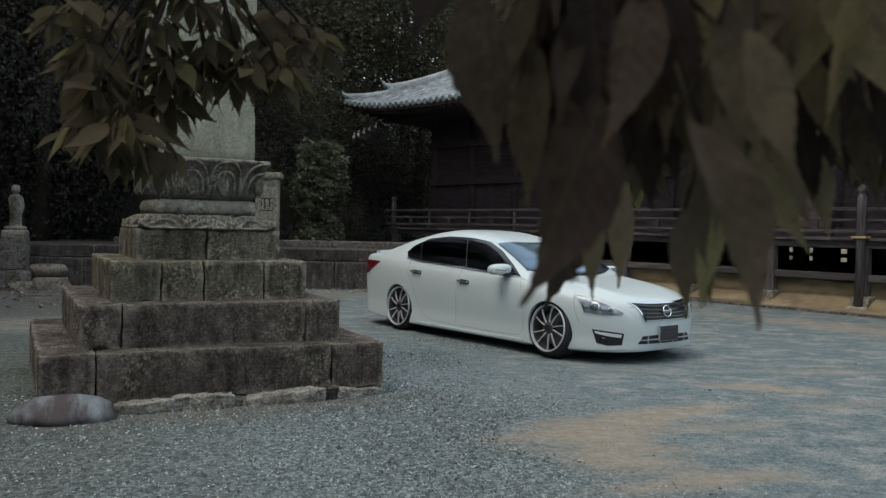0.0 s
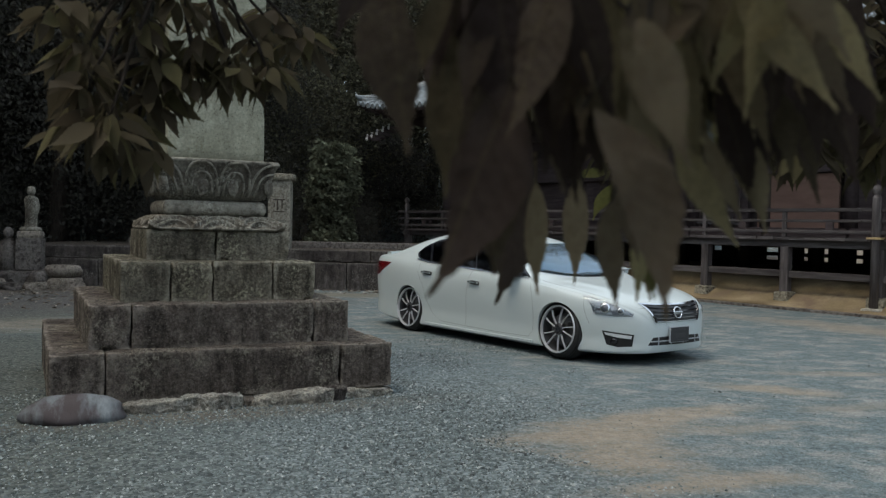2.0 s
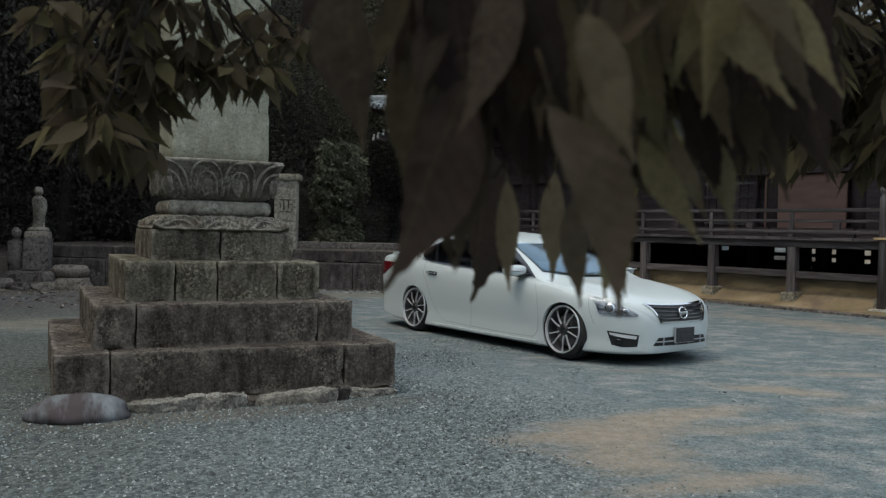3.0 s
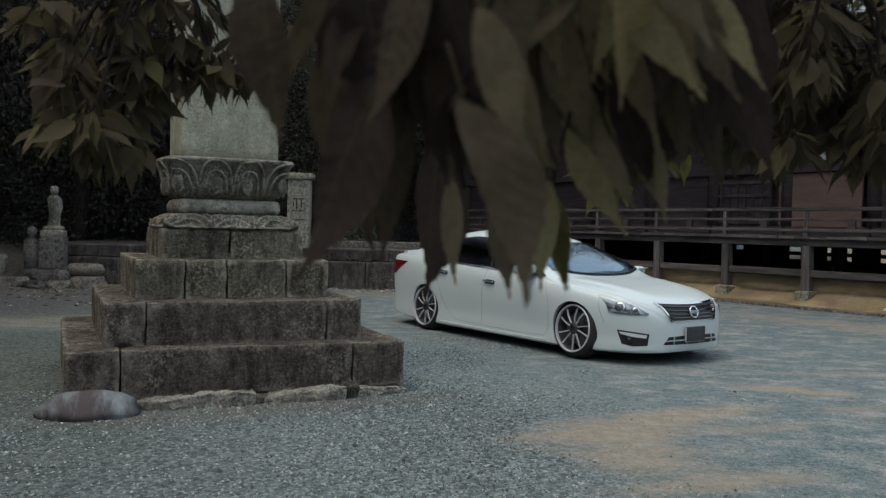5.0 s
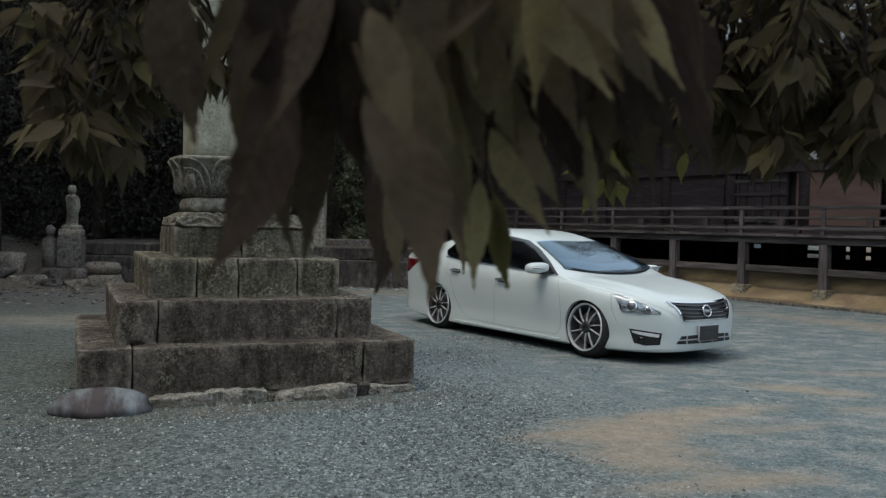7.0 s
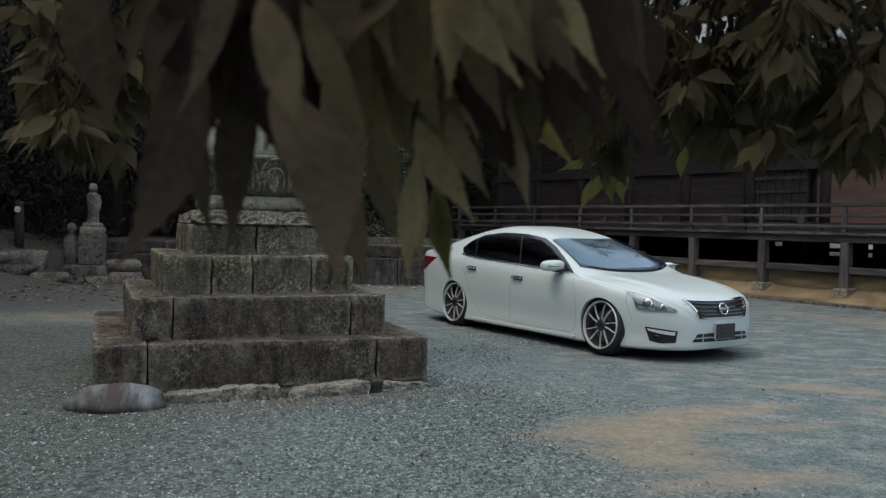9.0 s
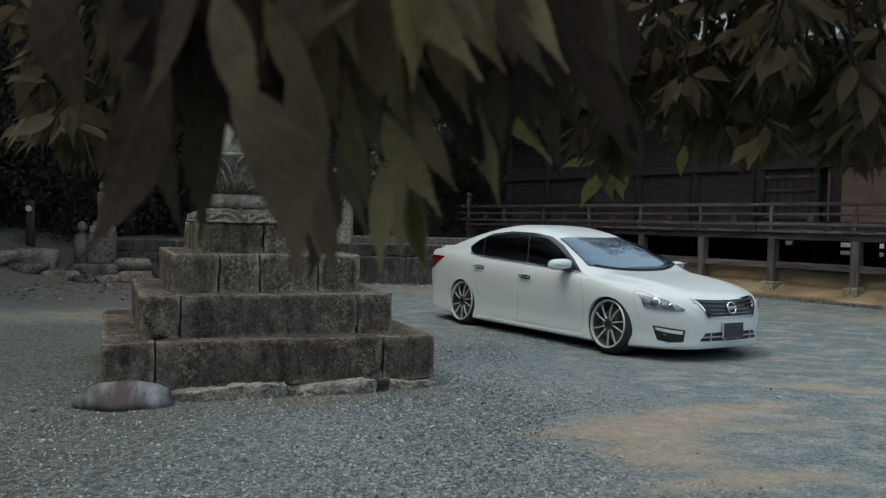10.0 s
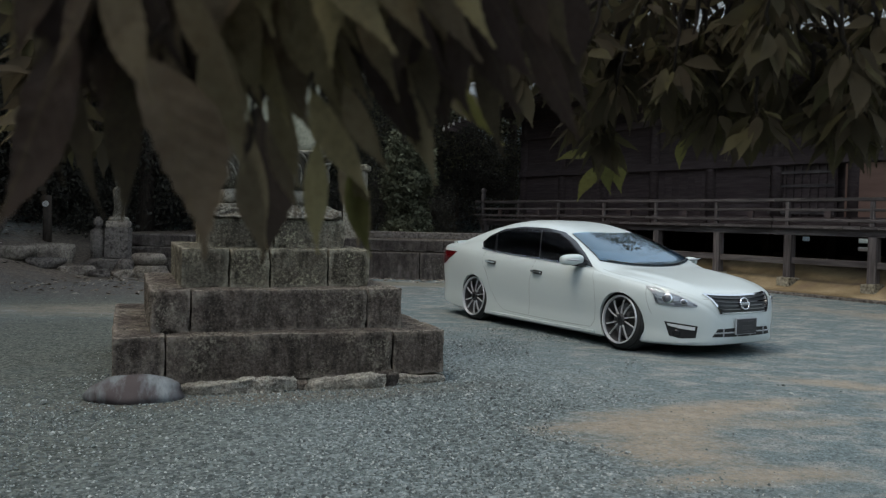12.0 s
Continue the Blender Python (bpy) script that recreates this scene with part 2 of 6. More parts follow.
def veined(m):
    """Midrib, side veins and blotches on a leaf lying along its own x axis."""
    nt = m.node_tree
    node, link = nt.nodes.new, nt.links.new
    b = nt.nodes["Principled BSDF"]
    src = b.inputs["Base Color"].links[0].from_socket
    tc = node("ShaderNodeTexCoord"); sp = node("ShaderNodeSeparateXYZ")
    link(tc.outputs["Object"], sp.inputs[0])

    def calc(op, a, c=0.0):
        n = node("ShaderNodeMath"); n.operation = op
        for k, v in ((0, a), (1, c)):
            if isinstance(v, (int, float)): n.inputs[k].default_value = v
            else: link(v, n.inputs[k])
        return n.outputs[0]
    side = calc("ABSOLUTE", sp.outputs["Y"])
    rib = calc("LESS_THAN", side, 0.008)
    wave = calc("SINE", calc("MULTIPLY", calc("SUBTRACT", sp.outputs["X"], calc("MULTIPLY", side, 0.9)), 75.0))
    veins = calc("MULTIPLY", calc("GREATER_THAN", wave, 0.9), 0.06)
    f = calc("MINIMUM", calc("ADD", calc("MULTIPLY", rib, 0.22), veins), 0.6)
    mx = node("ShaderNodeMix"); mx.data_type = "RGBA"
    link(f, mx.inputs[0]); link(src, mx.inputs[6]); mx.inputs[7].default_value = (0.17, 0.145, 0.075, 1)
    nz = node("ShaderNodeTexNoise"); nz.inputs["Scale"].default_value = 9; nz.inputs["Detail"].default_value = 8; nz.inputs["Roughness"].default_value = 0.7
    link(tc.outputs["Object"], nz.inputs[0])
    rp = node("ShaderNodeValToRGB"); rp.color_ramp.elements[0].position, rp.color_ramp.elements[1].position = 0.33, 0.6
    rp.color_ramp.elements[0].color = (0.5, 0.42, 0.36, 1)
    link(nz.outputs[0], rp.inputs[0])
    m2 = node("ShaderNodeMix"); m2.data_type = "RGBA"; m2.blend_type = "MULTIPLY"; m2.inputs[0].default_value = 0.8
    link(mx.outputs[2], m2.inputs[6]); link(rp.outputs[0], m2.inputs[7])
    link(m2.outputs[2], b.inputs["Base Color"])
    bp = node("ShaderNodeBump"); bp.inputs["Strength"].default_value = 0.5; bp.inputs["Distance"].default_value = 0.02
    link(calc("ADD", calc("MULTIPLY", wave, 0.04), nz.outputs[0]), bp.inputs["Height"]); link(bp.outputs[0], b.inputs["Normal"])
    return m


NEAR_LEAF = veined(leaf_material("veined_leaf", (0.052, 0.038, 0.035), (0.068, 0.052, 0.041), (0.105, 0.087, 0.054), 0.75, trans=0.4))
YOUNG_LEAF = veined(leaf_material("young_leaf", (0.14, 0.14, 0.05), (0.19, 0.18, 0.06), (0.24, 0.22, 0.075), 0.6, trans=0.45))
SPRAY_LEAF = leaf_material("brown_green_leaf", (0.082, 0.065, 0.046), (0.100, 0.083, 0.051), (0.134, 0.118, 0.060), 0.85, trans=0.45)
# paler copy of the veined leaf, with light on the right twigs painted in
LIT_LEAF = veined(leaf_material("lit_leaf", (0.16, 0.124, 0.09), (0.242, 0.20, 0.119), (0.35, 0.30, 0.158), 0.7, trans=0.5))
PALE_LEAF = leaf_material("pale_leaf_underside", (0.22, 0.24, 0.25), (0.25, 0.27, 0.28), (0.29, 0.31, 0.32), 0.7, trans=0.3)
# far foliage again, with the dim of the wood put into its colour
SHADE_LEAF = leaf_material("shade_darkened_foliage", (0.040, 0.037, 0.034), (0.050, 0.048, 0.040), (0.066, 0.064, 0.050), 0.92, 0.2)
SHRUB_LEAF = leaf_material("pale_shrub_leaf", (0.07, 0.074, 0.05), (0.12, 0.128, 0.085), (0.21, 0.222, 0.155), 0.7, 0.35)
FAR_LEAF = leaf_material("far_foliage", (0.058, 0.054, 0.041), (0.098, 0.094, 0.064), (0.150, 0.146, 0.094), 0.85, 0.4)


# ---- builders ----
def part(name, bm, mat, parent=None, label="", kind="", smooth=False, shared=None):
    """Links a bmesh as one mesh object, under a thing or a part."""
    if shared is None:
        me = bpy.data.meshes.new(name)
        bm.normal_update()
        bm.to_mesh(me)
        bm.free()
        for mt in (mat if isinstance(mat, (list, tuple)) else [mat]):
            me.materials.append(mt)
        if smooth:
            me.polygons.foreach_set("use_smooth", [True] * len(me.polygons))
    else:
        me = shared
    ob = new(name, me)
    ob.parent = parent
    return tagged(ob, label=label, kind=kind)


def thing(name, m, label, category, group="", kind=""):
    ob = new(name)
    ob.empty_display_size = 0.1
    ob.matrix_world = m
    return tagged(ob, label, category, group, kind)


def box(x0, y0, z0, x1, y1, z1, bevel=0.0, wobble=0.0, seed=0, bm=None, cuts=0):
    own = bmesh.new()
    bmesh.ops.create_cube(own, size=1)
    for v in own.verts:
        v.co = Vector(((x0 + x1) / 2 + v.co.x * (x1 - x0), (y0 + y1) / 2 + v.co.y * (y1 - y0), (z0 + z1) / 2 + v.co.z * (z1 - z0)))
    if cuts:
        bmesh.ops.subdivide_edges(own, edges=own.edges[:], cuts=cuts, use_grid_fill=True)
    if bevel and not cuts:
        bmesh.ops.bevel(own, geom=own.edges[:], offset=bevel, segments=2, affect="EDGES", profile=0.6)
    if wobble:
        for v in own.verts:
            p = v.co * 4 + Vector((seed * 7.3, seed * 3.1, seed))
            v.co += wobble * Vector((noise.noise(p), noise.noise(p + Vector((31, 0, 0))), noise.noise(p + Vector((0, 17, 0)))))
    if bm is None:
        return own
    tmp = bpy.data.meshes.new("tmp")
    own.to_mesh(tmp); own.free()
    bm.from_mesh(tmp)
    bpy.data.meshes.remove(tmp)
    return bm


def lathe(profile, seg=32, bm=None, axis="z", wave=None, caps=True):
    """A turned body from (radius, height) pairs; wave(angle, k) may change the radius."""
    bm = bm or bmesh.new()
    rings = []
    for k, (r, h) in enumerate(profile):
        ring = []
        for i in range(seg):
            a = 2 * math.pi * i / seg
            q = r * (wave(a, k) if wave else 1)
            c = (q * math.cos(a), q * math.sin(a), h) if axis == "z" else (q * math.cos(a), h, q * math.sin(a))
            ring.append(bm.verts.new(c))
        rings.append(ring)
    for a, b in zip(rings, rings[1:]):
        for i in range(seg):
            bm.faces.new((a[i], a[(i + 1) % seg], b[(i + 1) % seg], b[i]))
    if caps:
        bm.faces.new(rings[0][::-1]); bm.faces.new(rings[-1])
    bmesh.ops.recalc_face_normals(bm, faces=bm.faces[:])
    return bm


def tube(points, radii, seg=8, bm=None):
    bm = bm or bmesh.new()
    rings = []
    for i, p in enumerate(points):
        p = Vector(p)
        d = Vector(points[min(i + 1, len(points) - 1)]) - Vector(points[max(i - 1, 0)])
        q = d.to_track_quat("Z", "Y")
        r = radii[i] if isinstance(radii, (list, tuple)) else radii
        rings.append([bm.verts.new(p + q @ Vector((r * math.cos(2 * math.pi * k / seg), r * math.sin(2 * math.pi * k / seg), 0))) for k in range(seg)])
    for a, b in zip(rings, rings[1:]):
        for k in range(seg):
            bm.faces.new((a[k], a[(k + 1) % seg], b[(k + 1) % seg], b[k]))
    bm.faces.new(rings[0][::-1]); bm.faces.new(rings[-1])
    bmesh.ops.recalc_face_normals(bm, faces=bm.faces[:])
    return bm


def arrays_mesh(name, verts, faces, mat, parent=None, kind="", label="", smooth=False):
    me = bpy.data.meshes.new(name)
    me.from_pydata([tuple(v) for v in verts], [], [tuple(f) for f in faces])
    me.materials.append(mat)
    if smooth:
        me.polygons.foreach_set("use_smooth", [True] * len(me.polygons))
    ob = new(name, me)
    ob.parent = parent
    return tagged(ob, label=label, kind=kind)


def stone(rx, ry, rz, seed, rough=0.25, sub=3, flat=0.0):
    bm = bmesh.new()
    bmesh.ops.create_icosphere(bm, subdivisions=sub, radius=1)
    for v in bm.verts:
        p = v.co.copy()
        k = 1 + rough * noise.noise(p * 1.3 + Vector((seed, seed * 2.7, 0))) + rough * 0.4 * noise.noise(p * 3.5 + Vector((0, seed, 9)))
        v.co = Vector((p.x * rx * k, p.y * ry * k, max(p.z * k, -0.6) * rz))
        if flat and v.co.z > flat * rz:
            v.co.z = flat * rz + (v.co.z - flat * rz) * 0.15
    return bm


# ---- ground: one sheet, level in the yard, rising into the wooded hill ----
def smooth(a, b, x):
    t = min(max((x - a) / (b - a), 0), 1)
    return t * t * (3 - 2 * t)


def hill(x, y):
    back = smooth(25, 60, y + 0.35 * abs(x + 2)) * 9 * smooth(14, 0, x - 0.5 * (y - 20))
    left = smooth(-8.5, -13, x) * smooth(11, 16, y) * 1.2
    far = smooth(60, 300, math.hypot(x, y)) * 25
    return back + left + far + 0.012 * noise.noise(Vector((x * 0.7, y * 0.7, 0)))


def spread(lo, hi, near, n):
    return sorted({round(v, 3) for v in [near + (hi - near) * (i / n) ** 2.6 for i in range(n + 1)] + [near + (lo - near) * (i / n) ** 2.6 for i in range(n + 1)]})


def ground_material():
    m = bpy.data.materials.new("gravel_yard")
    m.use_nodes = True
    nt = m.node_tree
    b = nt.nodes["Principled BSDF"]
    node, link = nt.nodes.new, nt.links.new
    tc = node("ShaderNodeTexCoord")
    warp = node("ShaderNodeTexNoise"); warp.inputs["Scale"].default_value = 1.1; warp.inputs["Detail"].default_value = 6
    link(tc.outputs["Object"], warp.inputs[0])

    def noise_tex(scale, detail=6, stretch=None, rough=0.55):
        n = node("ShaderNodeTexNoise"); n.inputs["Scale"].default_value = scale; n.inputs["Detail"].default_value = detail
        n.inputs["Roughness"].default_value = rough
        if stretch:
            mp = node("ShaderNodeMapping"); mp.inputs["Scale"].default_value = stretch[:3]; mp.inputs["Rotation"].default_value = (0, 0, stretch[3])
            link(tc.outputs["Object"], mp.inputs[0]); link(mp.outputs[0], n.inputs[0])
        else:
            link(tc.outputs["Object"], n.inputs[0])
        return n.outputs[0]

    def ramp(src, p0, p1, c0=(0, 0, 0), c1=(1, 1, 1)):
        r = node("ShaderNodeValToRGB")
        r.color_ramp.elements[0].position, r.color_ramp.elements[1].position = p0, p1
        r.color_ramp.elements[0].color, r.color_ramp.elements[1].color = (*c0, 1), (*c1, 1)
        link(src, r.inputs[0])
        return r.outputs[0]

    def mix(f, a, c, mode="MIX"):
        n = node("ShaderNodeMix"); n.data_type = "RGBA"; n.blend_type = mode
        if isinstance(f, float): n.inputs[0].default_value = f
        else: link(f, n.inputs[0])
        for s, v in ((6, a), (7, c)):
            if isinstance(v, tuple): n.inputs[s].default_value = (*v, 1)
            else: link(v, n.inputs[s])
        return n.outputs[2]

    def ellipse(cx, cy, rx, ry, rot, amount=1.0, soft=0.9, warp_amt=2.6, crumbly=False):
        """1 inside a ragged-edged patch of the yard."""
        mp = node("ShaderNodeMapping"); mp.vector_type = "TEXTURE"
        mp.inputs["Location"].default_value = (cx, cy, 0); mp.inputs["Rotation"].default_value = (0, 0, rot); mp.inputs["Scale"].default_value = (rx, ry, 1)
        link(tc.outputs["Object"], mp.inputs[0])
        ln = node("ShaderNodeVectorMath"); ln.operation = "LENGTH"
        link(mp.outputs[0], ln.inputs[0])
        w = node("ShaderNodeMath"); w.operation = "MULTIPLY_ADD"; w.inputs[1].default_value = warp_amt; w.inputs[2].default_value = -0.5 * warp_amt
        link(ragged, w.inputs[0])
        s = node("ShaderNodeMath"); s.operation = "ADD"
        link(ln.outputs["Value"], s.inputs[0]); link(w.outputs[0], s.inputs[1])
        mr = node("ShaderNodeMapRange"); mr.inputs[1].default_value, mr.inputs[2].default_value = 1 + soft * 0.5, 1 - soft * 0.5
        mr.inputs[4].default_value = amount
        link(s.outputs[0], mr.inputs[0])
        if not crumbly:
            return mr.outputs[0]
        thin = node("ShaderNodeMath"); thin.operation = "MULTIPLY_ADD"; thin.inputs[1].default_value = 0.65; thin.inputs[2].default_value = 0.35
        link(crumbs, thin.inputs[0])
        cm = node("ShaderNodeMath"); cm.operation = "MULTIPLY"
        link(mr.outputs[0], cm.inputs[0]); link(thin.outputs[0], cm.inputs[1])
        return cm.outputs[0]

    streak = noise_tex(2.6, 11, (0.9, 1.35, 1, 0.4), 0.74)
    ragged = noise_tex(2.3, 12, (0.8, 1.5, 1, 0.45), 0.72)
    crumbs = ramp(noise_tex(24, 8, None, 0.75), 0.36, 0.56)
    cells = node("ShaderNodeTexVoronoi"); cells.inputs["Scale"].default_value = 42
    link(tc.outputs["Object"], cells.inputs[0])
    cells2 = node("ShaderNodeTexVoronoi"); cells2.inputs["Scale"].default_value = 85
    link(tc.outputs["Object"], cells2.inputs[0])
    bw = node("ShaderNodeRGBToBW"); link(cells.outputs["Color"], bw.inputs[0])
    gravel = ramp(bw.outputs[0], 0.15, 0.95, (0.100, 0.126, 0.128), (0.365, 0.425, 0.43))
    gravel = mix(0.45, gravel, ramp(cells.outputs["Distance"], 0.0, 0.7, (1, 1, 1), (0.15, 0.15, 0.15)), "MULTIPLY")
    packed = ramp(noise_tex(16, 9, None, 0.7), 0.36, 0.64, (0.106, 0.142, 0.150), (0.218, 0.27, 0.278))
    packed = mix(ramp(streak, 0.47, 0.62), packed, (0.33, 0.335, 0.315))
    bw2 = node("ShaderNodeRGBToBW"); link(cells2.outputs["Color"], bw2.inputs[0])
    packed = mix(0.75, packed, ramp(bw2.outputs[0], 0.1, 0.95, (0.45, 0.45, 0.45), (1.35, 1.35, 1.35)), "MULTIPLY")
    packed = mix(0.6, packed, ramp(noise_tex(150, 4, None, 0.7), 0.36, 0.62, (0.4, 0.4, 0.4), (1.15, 1.15, 1.15)), "MULTIPLY")
    packed = mix(ramp(noise_tex(48, 6, None, 0.7), 0.62, 0.70), packed, (0.36, 0.37, 0.36))
    zone = ellipse(-1.0, 5.7, 2.3, 4.4, 0.1, 1.0, 0.7, 1.2)
    base = mix(zone, packed, gravel)
    sand = ramp(noise_tex(9, 10, None, 0.7), 0.3, 0.72, (0.25, 0.208, 0.158), (0.40, 0.342, 0.27))
    sand = mix(0.5, sand, ramp(noise_tex(110, 5, None, 0.7), 0.38, 0.6, (0.55, 0.55, 0.55), (1.1, 1.1, 1.1)), "MULTIPLY")
    for c in ((1.12, 5.9, 0.72, 0.33, 0.55, 1.0), (1.8, 6.52, 0.65, 0.18, 0.45, 0.95), (1.08, 5.3, 0.38, 0.5, 0.3, 0.95), (1.45, 4.68, 0.6, 0.13, 0.35, 0.9), (2.85, 7.62, 0.5, 0.2, -0.3, 0.95),
              (2.1, 6.05, 0.5, 0.12, 0.4, 0.6), (3.3, 6.9, 0.5, 0.14, 0.3, 0.5), (3.9, 8.6, 0.6, 0.16, 0.1, 0.6), (1.9, 8.45, 0.4, 0.10, 0.0, 0.4), (2.6, 9.4, 0.9, 0.12, -0.6, 0.3),
              (6.6, 12.2, 3.0, 0.55, -0.9, 0.8), (-5.6, 11.2, 1.9, 0.85, 0.2, 1.0)):
        base = mix(ellipse(*c, crumbly=True), base, sand)
    # gravel colour for the trees' shade, painted on the yard's left
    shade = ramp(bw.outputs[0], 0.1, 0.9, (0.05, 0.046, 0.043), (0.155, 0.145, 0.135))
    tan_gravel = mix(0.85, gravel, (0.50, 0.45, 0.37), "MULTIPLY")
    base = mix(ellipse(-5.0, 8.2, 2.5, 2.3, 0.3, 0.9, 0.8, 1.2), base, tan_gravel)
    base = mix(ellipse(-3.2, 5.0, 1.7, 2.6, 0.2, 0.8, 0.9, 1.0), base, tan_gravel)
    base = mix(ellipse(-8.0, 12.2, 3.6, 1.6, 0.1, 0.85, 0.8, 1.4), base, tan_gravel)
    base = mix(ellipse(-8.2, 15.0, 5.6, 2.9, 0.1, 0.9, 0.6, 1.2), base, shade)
    litter = ramp(noise_tex(14, 9, None, 0.7), 0.36, 0.66, (0.06, 0.048, 0.04), (0.20, 0.165, 0.135))
    base = mix(ellipse(-14.5, 20, 7.5, 8, 0.0, 1.0, 0.2, 0.4), base, litter)
    base = mix(ellipse(-4, 44.5, 60, 24.5, 0.0, 1.0, 0.1, 0.1), base, litter)
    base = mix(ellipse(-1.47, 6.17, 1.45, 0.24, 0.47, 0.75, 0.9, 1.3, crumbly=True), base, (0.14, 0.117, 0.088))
    base = mix(ellipse(-2.5, 17.0, 4.5, 0.55, 0.05, 0.6, 0.8, 1.5), base, (0.17, 0.145, 0.10))
    base = mix(0.6, base, ramp(noise_tex(5, 10, (0.8, 1.5, 1, 0.3), 0.7), 0.3, 0.7, (0.62, 0.62, 0.62), (1, 1, 1)), "MULTIPLY")
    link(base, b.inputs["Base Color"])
    b.inputs["Roughness"].default_value = 0.95
    b.inputs["Specular IOR Level"].default_value = 0.15
    h = node("ShaderNodeMath"); h.operation = "MULTIPLY"
    link(cells.outputs["Distance"], h.inputs[0]); link(zone, h.inputs[1])
    b1 = node("ShaderNodeBump"); b1.inputs["Strength"].default_value = 0.7; b1.inputs["Distance"].default_value = 0.02; b1.invert = True
    link(h.outputs[0], b1.inputs["Height"])
    b2 = node("ShaderNodeBump"); b2.inputs["Strength"].default_value = 0.5; b2.inputs["Distance"].default_value = 0.015
    link(noise_tex(45, 6), b2.inputs["Height"]); link(b1.outputs[0], b2.inputs["Normal"]); link(b2.outputs[0], b.inputs["Normal"])
    return m


def build_ground():
    xs, ys = spread(-1800, 1800, 0, 70), spread(-1800, 1800, 8, 70)
    vs = [(x, y, hill(x, y)) for y in ys for x in xs]
    n = len(xs)
    fs = [(j * n + i, j * n + i + 1, (j + 1) * n + i + 1, (j + 1) * n + i) for j in range(len(ys) - 1) for i in range(n - 1)]
    g = arrays_mesh("ground", vs, fs, ground_material(), kind="structure", smooth=True)
    tagged(g, "grey-blue gravel yard with patches of tan sand", "ground")


build_ground()


def build_gravel():
    """Loose stones lying on the yard round the monument."""
    rng = np.random.default_rng(4)
    base = np.array([(1, 0, 0), (0, 1, 0), (-1, 0, 0), (0, -1, 0), (0, 0, 0.75), (0, 0, -0.5)], float)
    tri = np.array([(0, 1, 4), (1, 2, 4), (2, 3, 4), (3, 0, 4), (1, 0, 5), (2, 1, 5), (3, 2, 5), (0, 3, 5)])
    pts = []
    while len(pts) < 46000:
        x, y = rng.uniform(-4.2, 3.0), rng.uniform(2.6, 11.0)
        d = math.hypot((x + 1.0) / 2.5, (y - 5.7) / 4.7) + 0.5 * noise.noise(Vector((x * 0.9, y * 0.9, 3)))
        u, v = (x + 2.746) * 0.891 + (y - 5.804) * 0.454, -(x + 2.746) * 0.454 + (y - 5.804) * 0.891
        if (0 < u < 2.5 and 0 < v < 2.4) or math.hypot((x - 1.55) / 1.15, (y - 5.7) / 0.8) < 1 or rng.random() < smooth(0.75, 1.1, d) * 0.995:
            continue
        pts.append((x, y))
    while len(pts) < 58000:
        x, y = rng.uniform(-8, 6.5), rng.uniform(3.2, 15)
        u, v = (x + 2.746) * 0.891 + (y - 5.804) * 0.454, -(x + 2.746) * 0.454 + (y - 5.804) * 0.891
        if -0.1 < u < 2.7 and -0.1 < v < 2.6 or rng.random() > 0.55 + 0.9 * noise.noise(Vector((x * 0.8, y * 1.2, 7))) or rng.random() < smooth(6, 15, y) * 0.6:
            continue
        pts.append((x, y))
    pts = np.array(pts)
    n = len(pts)
    size = np.clip(rng.lognormal(-5.08, 0.40, n) * np.where(np.arange(n) < 46000, 1.0, 0.62), 0.004, 0.026)
    ang = rng.uniform(0, 6.28, n)
    shape = base[None] * rng.uniform(0.6, 1.3, (n, 6, 1)) * size[:, None, None]
    c, s = np.cos(ang)[:, None], np.sin(ang)[:, None]
    vx, vy = shape[..., 0] * c - shape[..., 1] * s, shape[..., 0] * s + shape[..., 1] * c
    tilt = rng.uniform(-0.5, 0.5, (n, 1))
    vz = shape[..., 2] + vx * tilt + size[:, None] * 0.25
    verts = np.stack([vx + pts[:, :1], vy + pts[:, 1:], vz], -1).reshape(-1, 3)
    faces = (tri[None] + 6 * np.arange(n)[:, None, None]).reshape(-1, 3)
    m = bpy.data.materials.new("loose_gravel")
    m.use_nodes = True
    b = m.node_tree.nodes["Principled BSDF"]
    g = m.node_tree.nodes.new("ShaderNodeNewGeometry")
    r = m.node_tree.nodes.new("ShaderNodeValToRGB")
    r.color_ramp.elements[0].color, r.color_ramp.elements[1].color = (0.050, 0.057, 0.058, 1), (0.39, 0.42, 0.405, 1)
    e = r.color_ramp.elements.new(0.75); e.color = (0.160, 0.193, 0.192, 1)
    m.node_tree.links.new(g.outputs["Random Per Island"], r.inputs[0]); m.node_tree.links.new(r.outputs[0], b.inputs["Base Color"])
    b.inputs["Roughness"].default_value = 0.9
    ob = arrays_mesh("gravel", verts.tolist(), faces.tolist(), m, kind="stuff")
    tagged(ob, "loose grey crushed gravel scattered over the yard", "gravel")


build_gravel()


